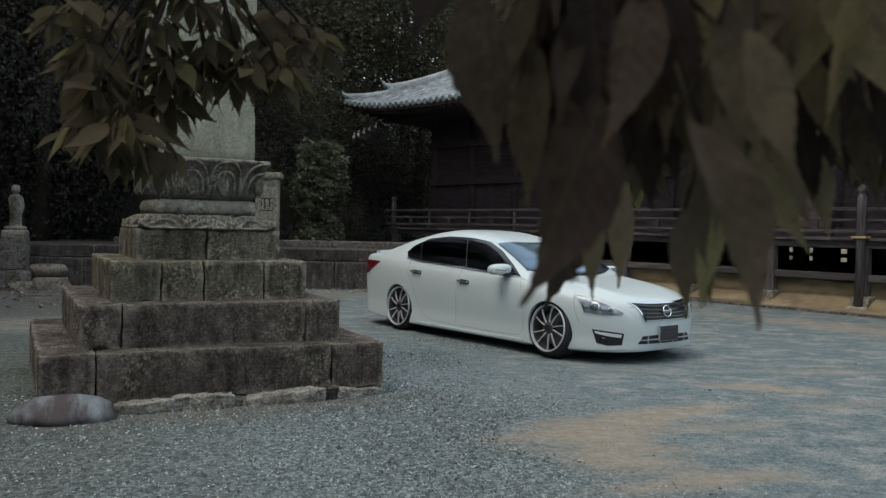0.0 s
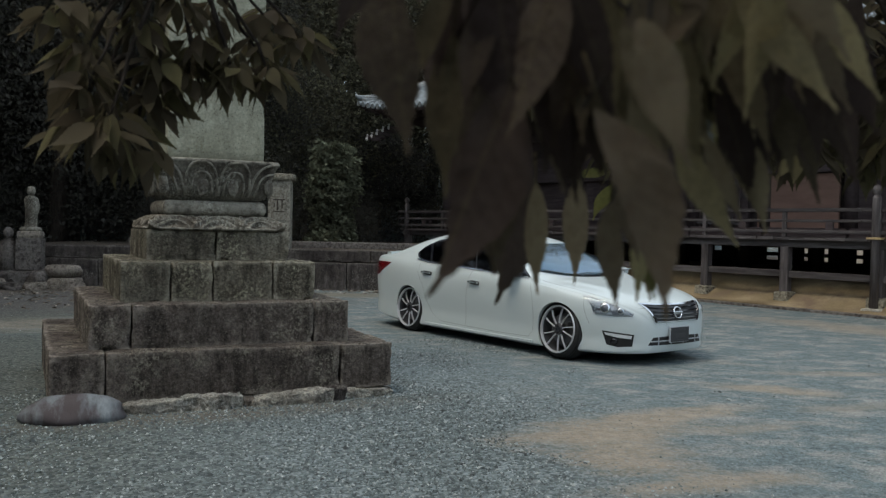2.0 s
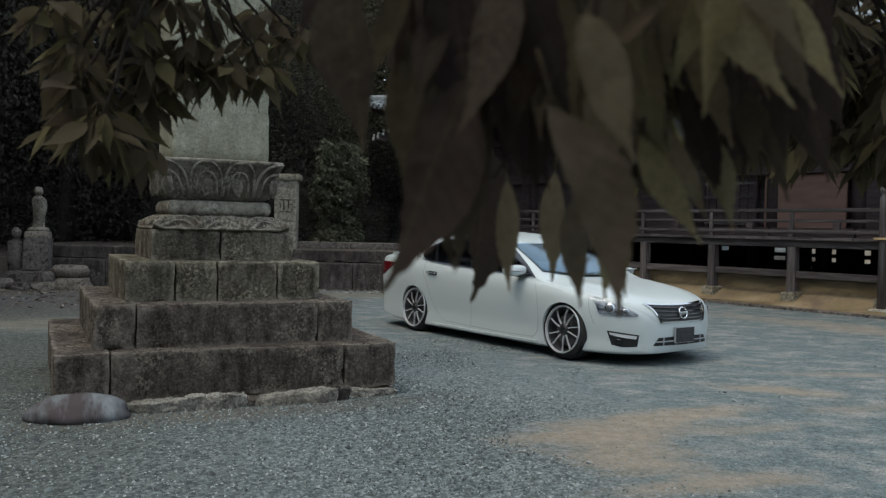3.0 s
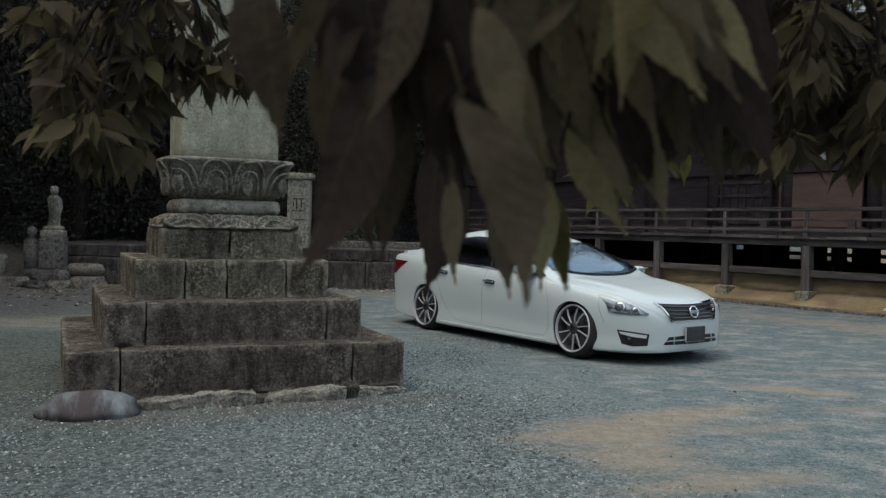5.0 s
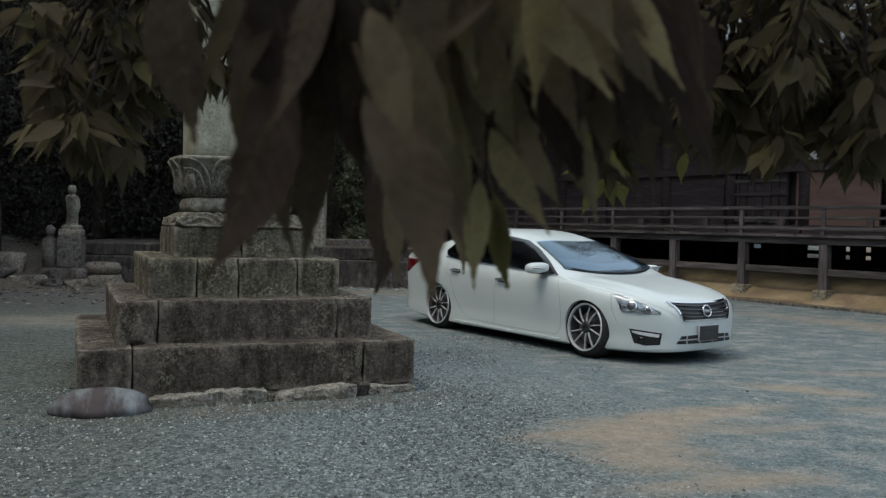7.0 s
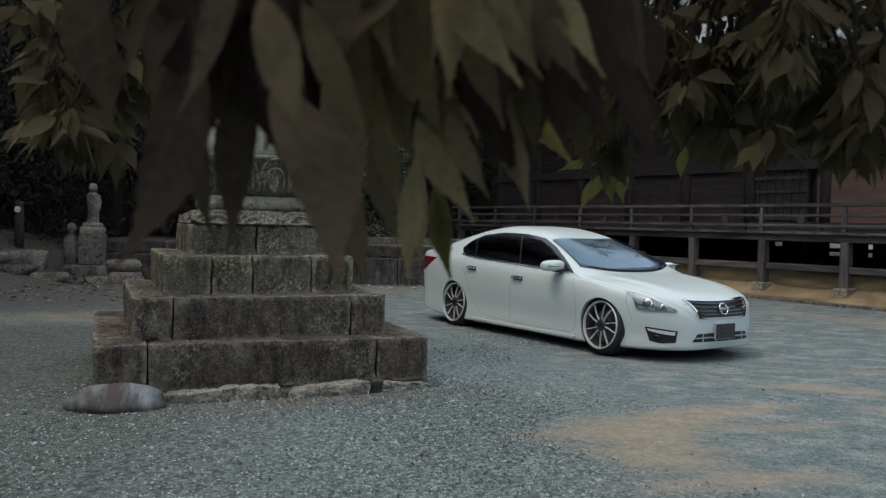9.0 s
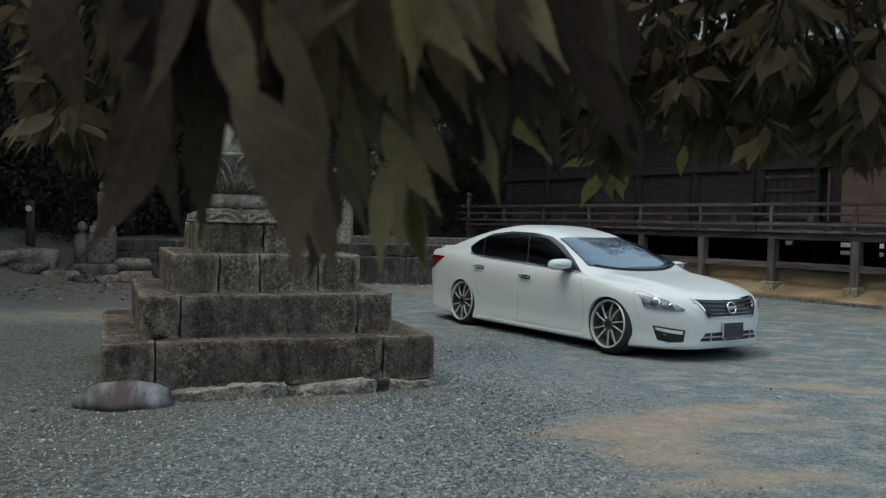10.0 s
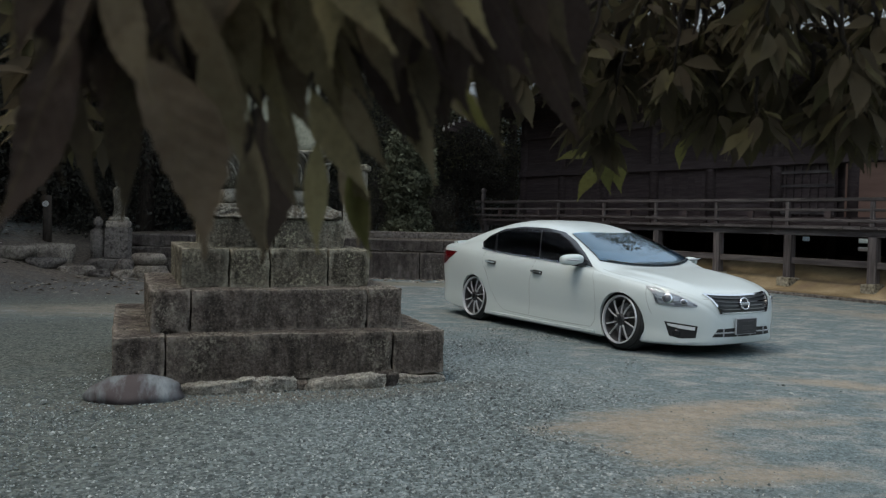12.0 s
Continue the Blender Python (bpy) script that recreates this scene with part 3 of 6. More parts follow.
# ---- the stepped stone monument ----
def block_bm(u0, u1, v0, v1, z0, z1, seed, gap=0.006):
    """A hewn block: dented faces, chipped and rounded arrises."""
    bm = box(u0 + gap, v0, z0, u1 - gap, v1, z1, bevel=0.0)
    bmesh.ops.bevel(bm, geom=bm.edges[:], offset=0.006, segments=1, affect="EDGES")
    for k in range(5):
        long = [e for e in bm.edges if e.calc_length() > 0.05]
        if not long:
            break
        bmesh.ops.subdivide_edges(bm, edges=long, cuts=1, use_grid_fill=True)
    lo, hi = (u0 + gap, v0, z0), (u1 - gap, v1, z1)
    for v in bm.verts:
        p = Vector(v.co)
        q = p + Vector((seed * 5.1, 0, seed * 1.7))
        near = [min(p[k] - lo[k], hi[k] - p[k]) for k in range(3)]
        mid = Vector([(lo[k] + hi[k]) / 2 for k in range(3)])
        on = sum(1 for d in near if d < 0.0065)
        v.co += 0.007 * noise.noise_vector(q * 3.3) + 0.0035 * noise.noise_vector(q * 13) + 0.0022 * noise.noise_vector(q * 37)
        if on >= 2:
            chip = 0.030 * max(0.0, noise.noise(q * 9) + 0.35 * noise.noise(q * 27) - 0.1)
            for k in range(3):
                if near[k] < 0.0065:
                    v.co[k] += chip * (1 if mid[k] > p[k] else -1)
    return bm


MONUMENT = pose(-2.746, 5.804, 0, 0, 0, 27.02)


def build_monument():
    t = thing("stone_monument", MONUMENT, "weathered grey stone pillar on a lotus pedestal and four-stepped stone base", "monument")
    tiers = ((0.0, 2.566, 0.0, 2.45, 0.07, 0.43, (0.37, 2.12), STONE), (0.26, 2.25, 0.184, 2.15, 0.42, 0.757, (0.56, 1.95), STONE),
             (0.495, 2.035, 0.412, 1.96, 0.75, 1.066, (0.87, 1.19, 1.67), MOSSY), (0.71, 1.885, 0.694, 1.80, 1.06, 1.31, (1.265,), MOSSY))
    seed = 1
    for u0, u1, v0, v1, z0, z1, joints, mat in tiers:
        cuts = [u0, *joints, u1]
        for a, b in zip(cuts, cuts[1:]):
            front = v0 + 0.42
            seed += 1
            part("stone_block", block_bm(a, b, v0, front, z0, z1, seed), mat, t, smooth=True).data.set_sharp_from_angle(angle=radians(28))
        side = [front_v for front_v in (v0 + 0.42, (v0 + v1) / 2 + 0.2, v1)]
        for a, b in zip(side, side[1:]):
            for s0, s1 in ((u0, u0 + 0.4), (u1 - 0.4, u1)):
                seed += 1
                part("stone_block", block_bm(s0, s1, a + 0.004, b - 0.004, z0, z1, seed, 0.0), mat, t, smooth=True).data.set_sharp_from_angle(angle=radians(28))
        part("core", box(u0 + 0.38, v0 + 0.4, z0, u1 - 0.38, v1 - 0.02, z1 - 0.012), mat, t)
    c = Vector((1.285, 1.235, 0))
    # draped lower lotus: a square cushion with swags along its rim
    square = lambda a, e: 1 / max(abs(math.cos(a)), abs(math.sin(a))) ** e
    profile = [(0.545, 1.31), (0.575, 1.314)] + [(0.585 - 0.175 * f ** 1.15, 1.322 + 0.115 * f ** 0.8) for f in [i / 22 for i in range(23)]]
    bm = lathe(profile, 384, wave=lambda a, k: square(a, 0.85))
    for v in bm.verts:
        a = math.atan2(v.co.y, v.co.x)
        r = math.hypot(v.co.x, v.co.y) / square(a, 0.85)
        f = min(max((0.585 - r) / 0.175, 0), 1)
        side_pos = math.tan((a + math.pi / 4) % (math.pi / 2) - math.pi / 4)
        s = (side_pos * 1.5 + 0.5) % 1 * 2 - 1                       # three swags a side, knots between
        knot = math.exp(-((1 - abs(s)) / 0.16) ** 2)
        sag = f + 0.6 * s * s                                          # folds hang in curves between the knots
        fold = (1 - 2.2 * abs(math.sin(sag * 8.5))) * (1 - knot) * smooth(0, 0.12, f) * smooth(1.0, 0.85, f)
        corner = smooth(0.86, 1.0, abs(side_pos))                      # petal tips curl up at the corners
        rise = 0.015 * fold + 0.024 * knot * smooth(1.0, 0.6, f) * smooth(0, 0.15, f) + 0.016 * (1 - s * s) * math.sin(math.pi * f)
        v.co.z += 0.75 * rise + 0.034 * corner * smooth(0.28, 0.0, f) + 0.005 * noise.noise(v.co * 22)
        grow = 1 + (0.9 * rise + 0.012 * math.sin(side_pos * 19) * smooth(0.35, 0.0, f) * 0.5 + 0.004 * noise.noise(v.co * 14)) / max(r, 0.3)
        v.co.x *= grow; v.co.y *= grow
    bmesh.ops.translate(bm, vec=c, verts=bm.verts)
    part("lower_lotus", bm, LOTUS_STONE, t, smooth=True)
    bm = lathe([(0.40, 1.43), (0.435, 1.442), (0.452, 1.475), (0.452, 1.515), (0.435, 1.548), (0.40, 1.562)], 96, wave=lambda a, k: square(a, 0.8))
    bmesh.ops.translate(bm, vec=c, verts=bm.verts)
    part("ring_moulding", bm, LOTUS_STONE, t, smooth=True)
    # bowl, with ridged double arches and a worn boss in each
    sq = lambda a: square(a, 0.72)
    bowl = [(0.41, 1.56), (0.455, 1.60), (0.485, 1.66), (0.50, 1.74), (0.525, 1.82), (0.55, 1.865), (0.56, 1.885), (0.55, 1.90), (0.40, 1.905)]
    bm = lathe(bowl, 128, wave=lambda a, k: sq(a))
    bmesh.ops.translate(bm, vec=c, verts=bm.verts)
    part("bowl", bm, LOTUS_STONE, t, smooth=True)

    def radius(z):
        for (r0, z0), (r1, z1) in zip(bowl, bowl[1:]):
            if z0 <= z <= z1:
                return r0 + (r1 - r0) * (z - z0) / (z1 - z0)
        return 0.55

    def arch(a0, half, low, top, thick):
        pts = []
        for i in range(17):
            f = math.pi * i / 16
            a = a0 + half * math.copysign(abs(math.cos(f)) ** 0.8, math.cos(f))
            z = low + (top - low) * math.sin(f) ** 0.75
            r = radius(z) * sq(a) + 0.002
            pts.append((c.x + r * math.cos(a), c.y + r * math.sin(a), z))
        return tube(pts, thick, 6)
    for i in range(12):
        a0 = math.radians(15 + 30 * i)
        corner = i % 3 == 1
        part("petal_ridge", arch(a0, 0.25, 1.60, 1.875, 0.012), LOTUS_STONE, t, smooth=True)
        part("petal_ridge", arch(a0, 0.165, 1.60, 1.795, 0.010), LOTUS_STONE, t, smooth=True)
        z = 1.68
        r = radius(z) * sq(a0) - 0.01
        bm = bmesh.new()
        bmesh.ops.create_icosphere(bm, subdivisions=3, radius=1)
        for v in bm.verts:
            k = 1 + 0.25 * noise.noise(v.co * 2.2 + Vector((i, 0, 0)))
            w = v.co * k
            v.co = Vector((c.x + math.cos(a0) * (r + w.x * 0.03) - math.sin(a0) * w.y * 0.05, c.y + math.sin(a0) * (r + w.x * 0.03) + math.cos(a0) * w.y * 0.05, z + w.z * 0.085))
        part("petal_boss", bm, LOTUS_STONE, t, smooth=True)
    # the square pillar
    bm = block_bm(c.x - 0.40, c.x + 0.40, c.y - 0.40, c.y + 0.40, 1.90, 4.3, 77, 0.0)
    part("pillar", bm, PALE_STONE, t, smooth=True)
    bm = box(c.x - 0.46, c.y - 0.46, 4.3, c.x + 0.46, c.y + 0.46, 4.5, bevel=0.04)
    part("pillar_cap", bm, PALE_STONE, t)


build_monument()


def build_footing_stones():
    slabs = ((0.47, 1.33, -0.12, 0.20, 0.098, 0.012, FOOT_STONE, "foundation_slab", "long rough pale slab under the monument's base"),
             (1.40, 2.03, -0.14, 0.18, 0.086, 0.022, FOOT_STONE, "foundation_slab", "rough pale slab with a raised end under the monument's base"),
             (2.10, 2.58, -0.04, 0.22, 0.066, -0.01, FOOT_STONE, "foundation_slab", "thin tan slab under the monument's corner"),
             (1.97, 2.15, -0.09, 0.12, 0.105, 0.0, DARK_STONE, "wedge_stone", "dark broken stone wedged under the monument"),
             (1.27, 1.45, -0.06, 0.12, 0.062, 0.0, STONE, "wedge_stone", "small dark stone wedged under the monument"))
    for i, (u0, u1, v0, v1, z1, tilt, mat, name, lab) in enumerate(slabs):
        half, deep = (u1 - u0) / 2, (v1 - v0) / 2
        bm = block_bm(-half, half, -deep, deep, -0.05, z1, 300 + i, 0.0)
        bmesh.ops.subdivide_edges(bm, edges=bm.edges[:], cuts=1, use_grid_fill=True)
        for w in bm.verts:
            p = w.co.copy()
            q = p + Vector((i * 3.0, 0, 0))
            end = smooth(0.65, 1.0, abs(p.x) / half)
            w.co += 0.016 * noise.noise_vector(q * 8) + 0.014 * noise.noise_vector(q * 21) + 0.009 * noise.noise_vector(q * 47)
            w.co.y += 0.03 * end * deep / 0.16 * (1 if p.y < 0 else -1) + 0.025 * noise.noise(Vector((p.x * 9, i, 0)))
            w.co.z += tilt * p.x / half * (p.z > 0) - 0.02 * end * (p.z > 0)
        ob = part(name, bm, mat, smooth=True)
        ob.data.set_sharp_from_angle(angle=radians(30))
        ob.matrix_world = MONUMENT @ Matrix.Translation(((u0 + u1) / 2, (v0 + v1) / 2, 0))
        tagged(ob, lab, "stone")
    bm = stone(0.34, 0.24, 0.14, 11, rough=0.16, sub=4)
    p = MONUMENT @ Vector((0.17, -0.06, 0.03))
    ob = part("boulder", bm, SMOOTH_STONE, smooth=True)
    ob.matrix_world = pose(p.x, p.y, p.z, 0, 0, 20)
    tagged(ob, "smooth rounded blue-grey boulder lying against the monument's corner", "boulder")


build_footing_stones()


# ---- low stone wall and terrace behind the yard ----
def build_terrace():
    t = thing("retaining_wall", pose(-9.3, 17.6, 0, 0, 0, 6.0), "low stained stone retaining wall of two courses below the trees", "wall", kind="structure")
    rng = random.Random(5)
    length, seed = 12.0, 200
    for z0, z1, proud, lo, hi in ((-0.04, 0.59, -0.09, 1.1, 2.3), (0.60, 0.86, 0.03, 1.4, 2.6)):
        x = 0.0
        while x < length:
            w = min(rng.uniform(lo, hi), length - x)
            bm = block_bm(x, x + w, proud + rng.uniform(-0.02, 0.02), 0.45, z0 + 0.004, z1 - 0.004, seed, 0.008)
            part("stone_block", bm, DARK_STONE, t, smooth=True).data.set_sharp_from_angle(angle=radians(28))
            seed += 1
            x += w
    bm = box(0, 0.5, 0, length, 14, 0.85)
    top = part("terrace_fill", bm, LITTER, t)
    bm = box(2, 1.6, 0.85, 11.5, 2.0, 1.0, bevel=0.02)
    part("kerb_stone", bm, DARK_STONE, t)
    return t


LITTER = material("leaf_litter", ((0.045, 0.036, 0.029), (0.09, 0.072, 0.058), (0.15, 0.12, 0.095)), 0.95, scale=12, bump=0.8, bump_scale=40, fine=0.5, spec=0.15)
build_terrace()


def build_gate_pillar():
    t = thing("stone_gate_pillar", pose(-3.85, 18.7, 0.85, 0, 0, 5), "square grey stone gate pillar with a rounded cap", "pillar")
    part("shaft", box(-0.24, -0.24, 0, 0.24, 0.24, 1.52, bevel=0.02), LOTUS_STONE, t)
    part("cap", box(-0.31, -0.31, 1.50, 0.31, 0.31, 1.64, bevel=0.05), MOSSY, t)
    panel = part("panel", box(-0.17, -0.258, 0.62, 0.17, -0.235, 1.25, bevel=0.01), LOTUS_STONE, t)
    for x0, z0, x1, z1 in ((-0.13, 1.06, 0.13, 1.085), (-0.05, 0.84, -0.02, 1.06), (0.05, 0.88, 0.08, 1.06), (-0.12, 0.80, 0.14, 0.822), (-0.11, 0.90, -0.09, 1.0)):
        part("carved_bar", box(x0, -0.264, z0, x1, -0.256, z1, bevel=0.003), BARK, panel)


build_gate_pillar()


# ---- the temple ----
TEMPLE = pose(-1.538, 26.612, 0, 0, 0, math.degrees(-0.8916))
BAY = 1.811


def finial(z):
    return [(0.075, z), (0.075, z + 0.02), (0.055, z + 0.04), (0.055, z + 0.08), (0.07, z + 0.10), (0.085, z + 0.14), (0.08, z + 0.18), (0.05, z + 0.215), (0.015, z + 0.24)]


def build_veranda():
    t = thing("temple_veranda", TEMPLE, "weathered grey timber veranda on posts with a three-rail balustrade", "veranda")
    n0, n1, deep = 0, 11, 0.84
    # along the front (local x) and round the side (local y)
    runs = ((Matrix.Identity(4), BAY * n1), (pose(0, 0, 0, 0, 0, 90) @ Matrix.Scale(1, 4), BAY * 5))
    for r, (m, length) in enumerate(runs):
        def put(name, bm, mat):
            bmesh.ops.transform(bm, matrix=m, verts=bm.verts)
            if r:
                bmesh.ops.scale(bm, vec=(-1, 1, 1), verts=bm.verts)
                bmesh.ops.reverse_faces(bm, faces=bm.faces[:])
            return part(name, bm, mat, t)
        s = 0.03 * (r == 0)
        k = 0.0
        rng = random.Random(r)
        x = -0.25 if r == 0 else 0.7
        while x < length:                      # floor boards run across, ends showing
            w = rng.uniform(0.30, 0.42)
            put("floor_board", box(x + 0.003, -0.06 + rng.uniform(-0.02, 0.01), 1.305, x + w - 0.003, deep, 1.365 + rng.uniform(-0.006, 0.006)), GREY_WOOD)
            x += w
        put("edge_beam", box(-0.15, 0.02, 1.165, length, 0.18, 1.303, bevel=0.008), GREY_WOOD)
        for z0, z1, y0, y1, name in ((1.845, 1.915, -0.045, 0.045, "top_rail"), (1.645, 1.70, -0.03, 0.03, "middle_rail"), (1.44, 1.505, -0.045, 0.045, "bottom_rail")):
            x = -0.30
            while x < length:
                w = min(BAY * rng.choice((2, 3)), length - x)
                dz = rng.uniform(-0.008, 0.008)
                put(name, box(x, y0, z0 + dz, x + w - 0.004, y1, z1 + dz, bevel=0.015), GREY_WOOD)
                x += w
        for i in range(0, int(length / BAY) + 1):
            x = i * BAY
            put("veranda_post", box(x - 0.085, 0.01, 0.2, x + 0.085, 0.18, 1.166, bevel=0.012), POST_WOOD)
            put("footing_stone", box(x - 0.15, -0.09, 0.0, x + 0.15, 0.25, 0.30, bevel=0.03, wobble=0.02, seed=i), MOSSY)
            put("rail_strut", box(x - 0.04, -0.03, 1.36, x + 0.04, 0.03, 1.85, bevel=0.008), POST_WOOD)
            if x + BAY <= length:
                sag = -0.008 * (i % 3)
                put("lower_beam", box(x + 0.085, 0.05, 0.58 + sag, x + BAY - 0.085, 0.13, 0.71 + sag, bevel=0.01), GREY_WOOD)
                put("rail_block", box(x + BAY / 2 - 0.07, -0.03, 1.50, x + BAY / 2 + 0.07, 0.03, 1.65, bevel=0.01), DARK_WOOD)
    for i, low in ((0, 1.1), (8, 0.1)):
        x = i * BAY
        bm = lathe([(0.075, low), (0.075, 2.05), *finial(2.08)], 20)
        bmesh.ops.translate(bm, vec=(x, -0.10 * (i == 8), 0), verts=bm.verts)
        fp = part("newel_post", bm, POST_WOOD, t, "round post with an onion-shaped finial", smooth=True)
    bm = box(8 * BAY - 0.13, -0.20, 1.345, 8 * BAY + 0.13, 0.0, 1.385, bevel=0.008)
    part("bracket", bm, GILT, t, "pale yellowish bracket")
    bm = box(8 * BAY - 0.16, -0.26, 0.0, 8 * BAY + 0.16, 0.06, 0.12, bevel=0.03)
    part("footing_stone", bm, FOOT_STONE, t)


build_veranda()


def build_temple():
    t = thing("temple_hall", TEMPLE, "dark timber temple hall with a grey tiled hipped roof", "temple")
    D, L, back = 0.84, 21.0, 7.9
    # walls: sill, boards, beams and pillars
    for k in range(12):
        x = D + k * BAY
        if x > L: break
        part("pillar", lathe([(0.135, 1.30), (0.135, 4.6)], 16, bmesh.new()), DARK_WOOD, t, smooth=True).location = (x, D + 0.1, 0)
    for k in range(1, 4):
        part("pillar", lathe([(0.135, 1.30), (0.135, 4.6)], 16), DARK_WOOD, t, smooth=True).location = (D + 0.1, D + 0.1 + k * BAY, 0)
    for z0, z1, proud in ((1.365, 1.55, 0.03), (2.66, 2.84, 0.05), (3.78, 3.96, 0.05), (4.35, 4.6, 0.02)):
        part("tie_beam", box(D - 0.1, D - proud, z0, L, D + 0.22, z1, bevel=0.01), DARK_WOOD, t)
        part("tie_beam", box(D - proud, D - 0.1, z0, D + 0.22, back - 0.3, z1, bevel=0.01), DARK_WOOD, t)
    rng = random.Random(8)

    def boards(x0, x1, z0, z1, y, horizontal=True):
        if horizontal:
            z = z0
            while z < z1 - 0.02:
                h = min(rng.uniform(0.2, 0.3), z1 - z)
                part("wall_board", box(x0, y + rng.uniform(0, 0.008), z + 0.003, x1, y + 0.05, z + h - 0.003), DARK_WOOD, t)
                z += h
        else:
            x = x0
            while x < x1 - 0.02:
                w = min(rng.uniform(0.2, 0.32), x1 - x)
                part("wall_board", box(x + 0.003, y + rng.uniform(0, 0.008), z0, x + w - 0.003, y + 0.05, z1), DARK_WOOD, t)
                x += w
    # bays of the front
    for k in range(11):
        x0, x1 = D + k * BAY + 0.12, D + (k + 1) * BAY - 0.12
        boards(x0, x1, 2.84, 3.78, D + 0.09)
        boards(x0, x1, 3.96, 4.35, D + 0.09)
        if k in (5,):
            continue
        if k == 6:
            continue
        boards(x0, x1, 1.55, 2.66, D + 0.09, k % 2 == 0)
    # lattice shutters beside the panel
    lx0, lx1 = D + 5 * BAY - 0.2, D + 5 * BAY + 1.4
    lat = part("lattice_shutter", box(lx0, D + 0.12, 1.55, lx1, D + 0.16, 2.66), DARK_WOOD, t)
    for i in range(4):
        part("shutter_rail", box(lx0, D + 0.06, 1.6 + i * 0.29, lx1, D + 0.119, 1.66 + i * 0.29), GREY_WOOD, lat)
    for i in range(9):
        x = lx0 + (lx1 - lx0 - 0.04) * i / 8
        part("shutter_bar", box(x, D + 0.075, 1.56, x + 0.035, D + 0.118, 2.65), DARK_WOOD, lat)
    part("door_panel", box(11.53, D + 0.05, 1.40, 13.29, D + 0.10, 2.64), PANEL_WOOD, t, "plain tan board panel")
    part("white_plaster_panel", box(11.7, D + 0.02, 2.9, 12.7, D + 0.075, 3.25), PLASTER, t, "pale plaster panel")
    # side wall, core and back
    for k in range(3):
        y0 = D + 0.2 + k * BAY
        part("wall_board", box(D + 0.05, y0, 1.36, D + 0.12, y0 + BAY - 0.01, 4.5), DARK_WOOD, t)
    part("inner_wall", box(D + 0.2, D + 0.4, 1.30, L, D + 0.46, 4.6), DARK_WOOD, t)
    part("rear_wall", box(D, back - 0.3, 1.30, L, back - 0.1, 4.6), DARK_WOOD, t)
    part("end_wall", box(L, D, 0.1, L + 0.1, back, 4.6), DARK_WOOD, t)
    part("hall_floor", box(D, D, 1.2, L, back, 1.30), DARK_WOOD, t)
    part("soffit", box(-0.3, -0.3, 4.62, L + 0.5, back + 0.3, 4.70), DARK_WOOD, t)
    # underfloor: dark posts and a boarded back with vent openings
    for k in range(11):
        for y in (3.0, 5.4):
            part("floor_post", box(D + k * BAY - 0.1, y, 0.1, D + k * BAY + 0.1, y + 0.2, 1.2), DARK_WOOD, t)
    Y = 7.4
    for z0, z1 in ((1.04, 1.2), (0.80, 0.91), (0.1, 0.69)):
        part("skirt_board", box(D, Y, z0, L, Y + 0.04, z1), DARK_WOOD, t)
    for z0, z1, gaps in ((0.91, 1.04, ((6.05, 6.3), (7.82, 8.18), (8.72, 9.09), (9.39, 9.68), (10.46, 10.9), (11.5, 11.9))), (0.69, 0.80, ((7.82, 8.18), (8.72, 9.09), (9.39, 9.68), (10.46, 10.9), (11.5, 11.9)))):
        x = D
        for g0, g1 in (*gaps, (L, L)):
            part("skirt_board", box(x, Y + 0.005, z0, g0, Y + 0.035, z1), DARK_WOOD, t)
            x = g1
    # roof
    E = 1.15
    def eave(u):
        return 4.80 + 0.46 * math.exp(-(u + E) / 1.5)
    def top(u, d):
        return eave(u + 0.0) + 0.40 * d + 0.034 * d * d if d > 0 else eave(u)
    nd, span, dmax = 14, 23.3, 5.0
    ribs_v, ribs_f = [], []
    sheet_v, sheet_f = [], []

    def slope(place, length, step):
        base = len(sheet_v)
        us = [i * 0.5 for i in range(int(length / 0.5) + 1)]
        for j in range(nd + 1):
            d = dmax * j / nd
            for u in us:
                uu = min(max(u, d), length - d)
                sheet_v.append(place(uu - E, d - E, top(min(uu, length - uu) - E, d)))
        n = len(us)
        for j in range(nd):
            for i in range(n - 1):
                a = base + j * n + i
                sheet_f.append((a, a + 1, a + n + 1, a + n))
        u = 0.15
        while u < length:
            stop = min(dmax, u, length - u)
            if stop < 0.1:
                break
            m = max(int(stop / 0.33), 1)
            b0 = len(ribs_v)
            for j in range(m + 1):
                d = -0.06 + (stop + 0.06) * j / m
                for k in range(6):
                    a = math.pi * k / 5
                    r = 0.075
                    ribs_v.append(place(u - E + r * math.cos(a), d - E, top(min(u, length - u) - E, d) + r * math.sin(a) * 0.9 + 0.012 * (j % 2)))
            for j in range(m):
                for k in range(5):
                    q = b0 + j * 6 + k
                    ribs_f.append((q, q + 1, q + 7, q + 6))
            ribs_f.append(tuple(b0 + k for k in range(6)))
            u += step
    front = lambda u, d, z: (u, d, z)
    side = lambda u, d, z: (d, u, z)
    deep = 2 * dmax
    rear = lambda u, d, z: (u, deep - 2 * E - d, z)
    slope(front, span, 0.27)
    slope(side, deep, 0.27)
    slope(rear, span, 0.27)
    arrays_mesh("roof_surface", sheet_v, sheet_f, TILE, t, label="grey clay tile roof")
    arrays_mesh("tile_bed", ribs_v, ribs_f, TILE, t, kind="stuff")
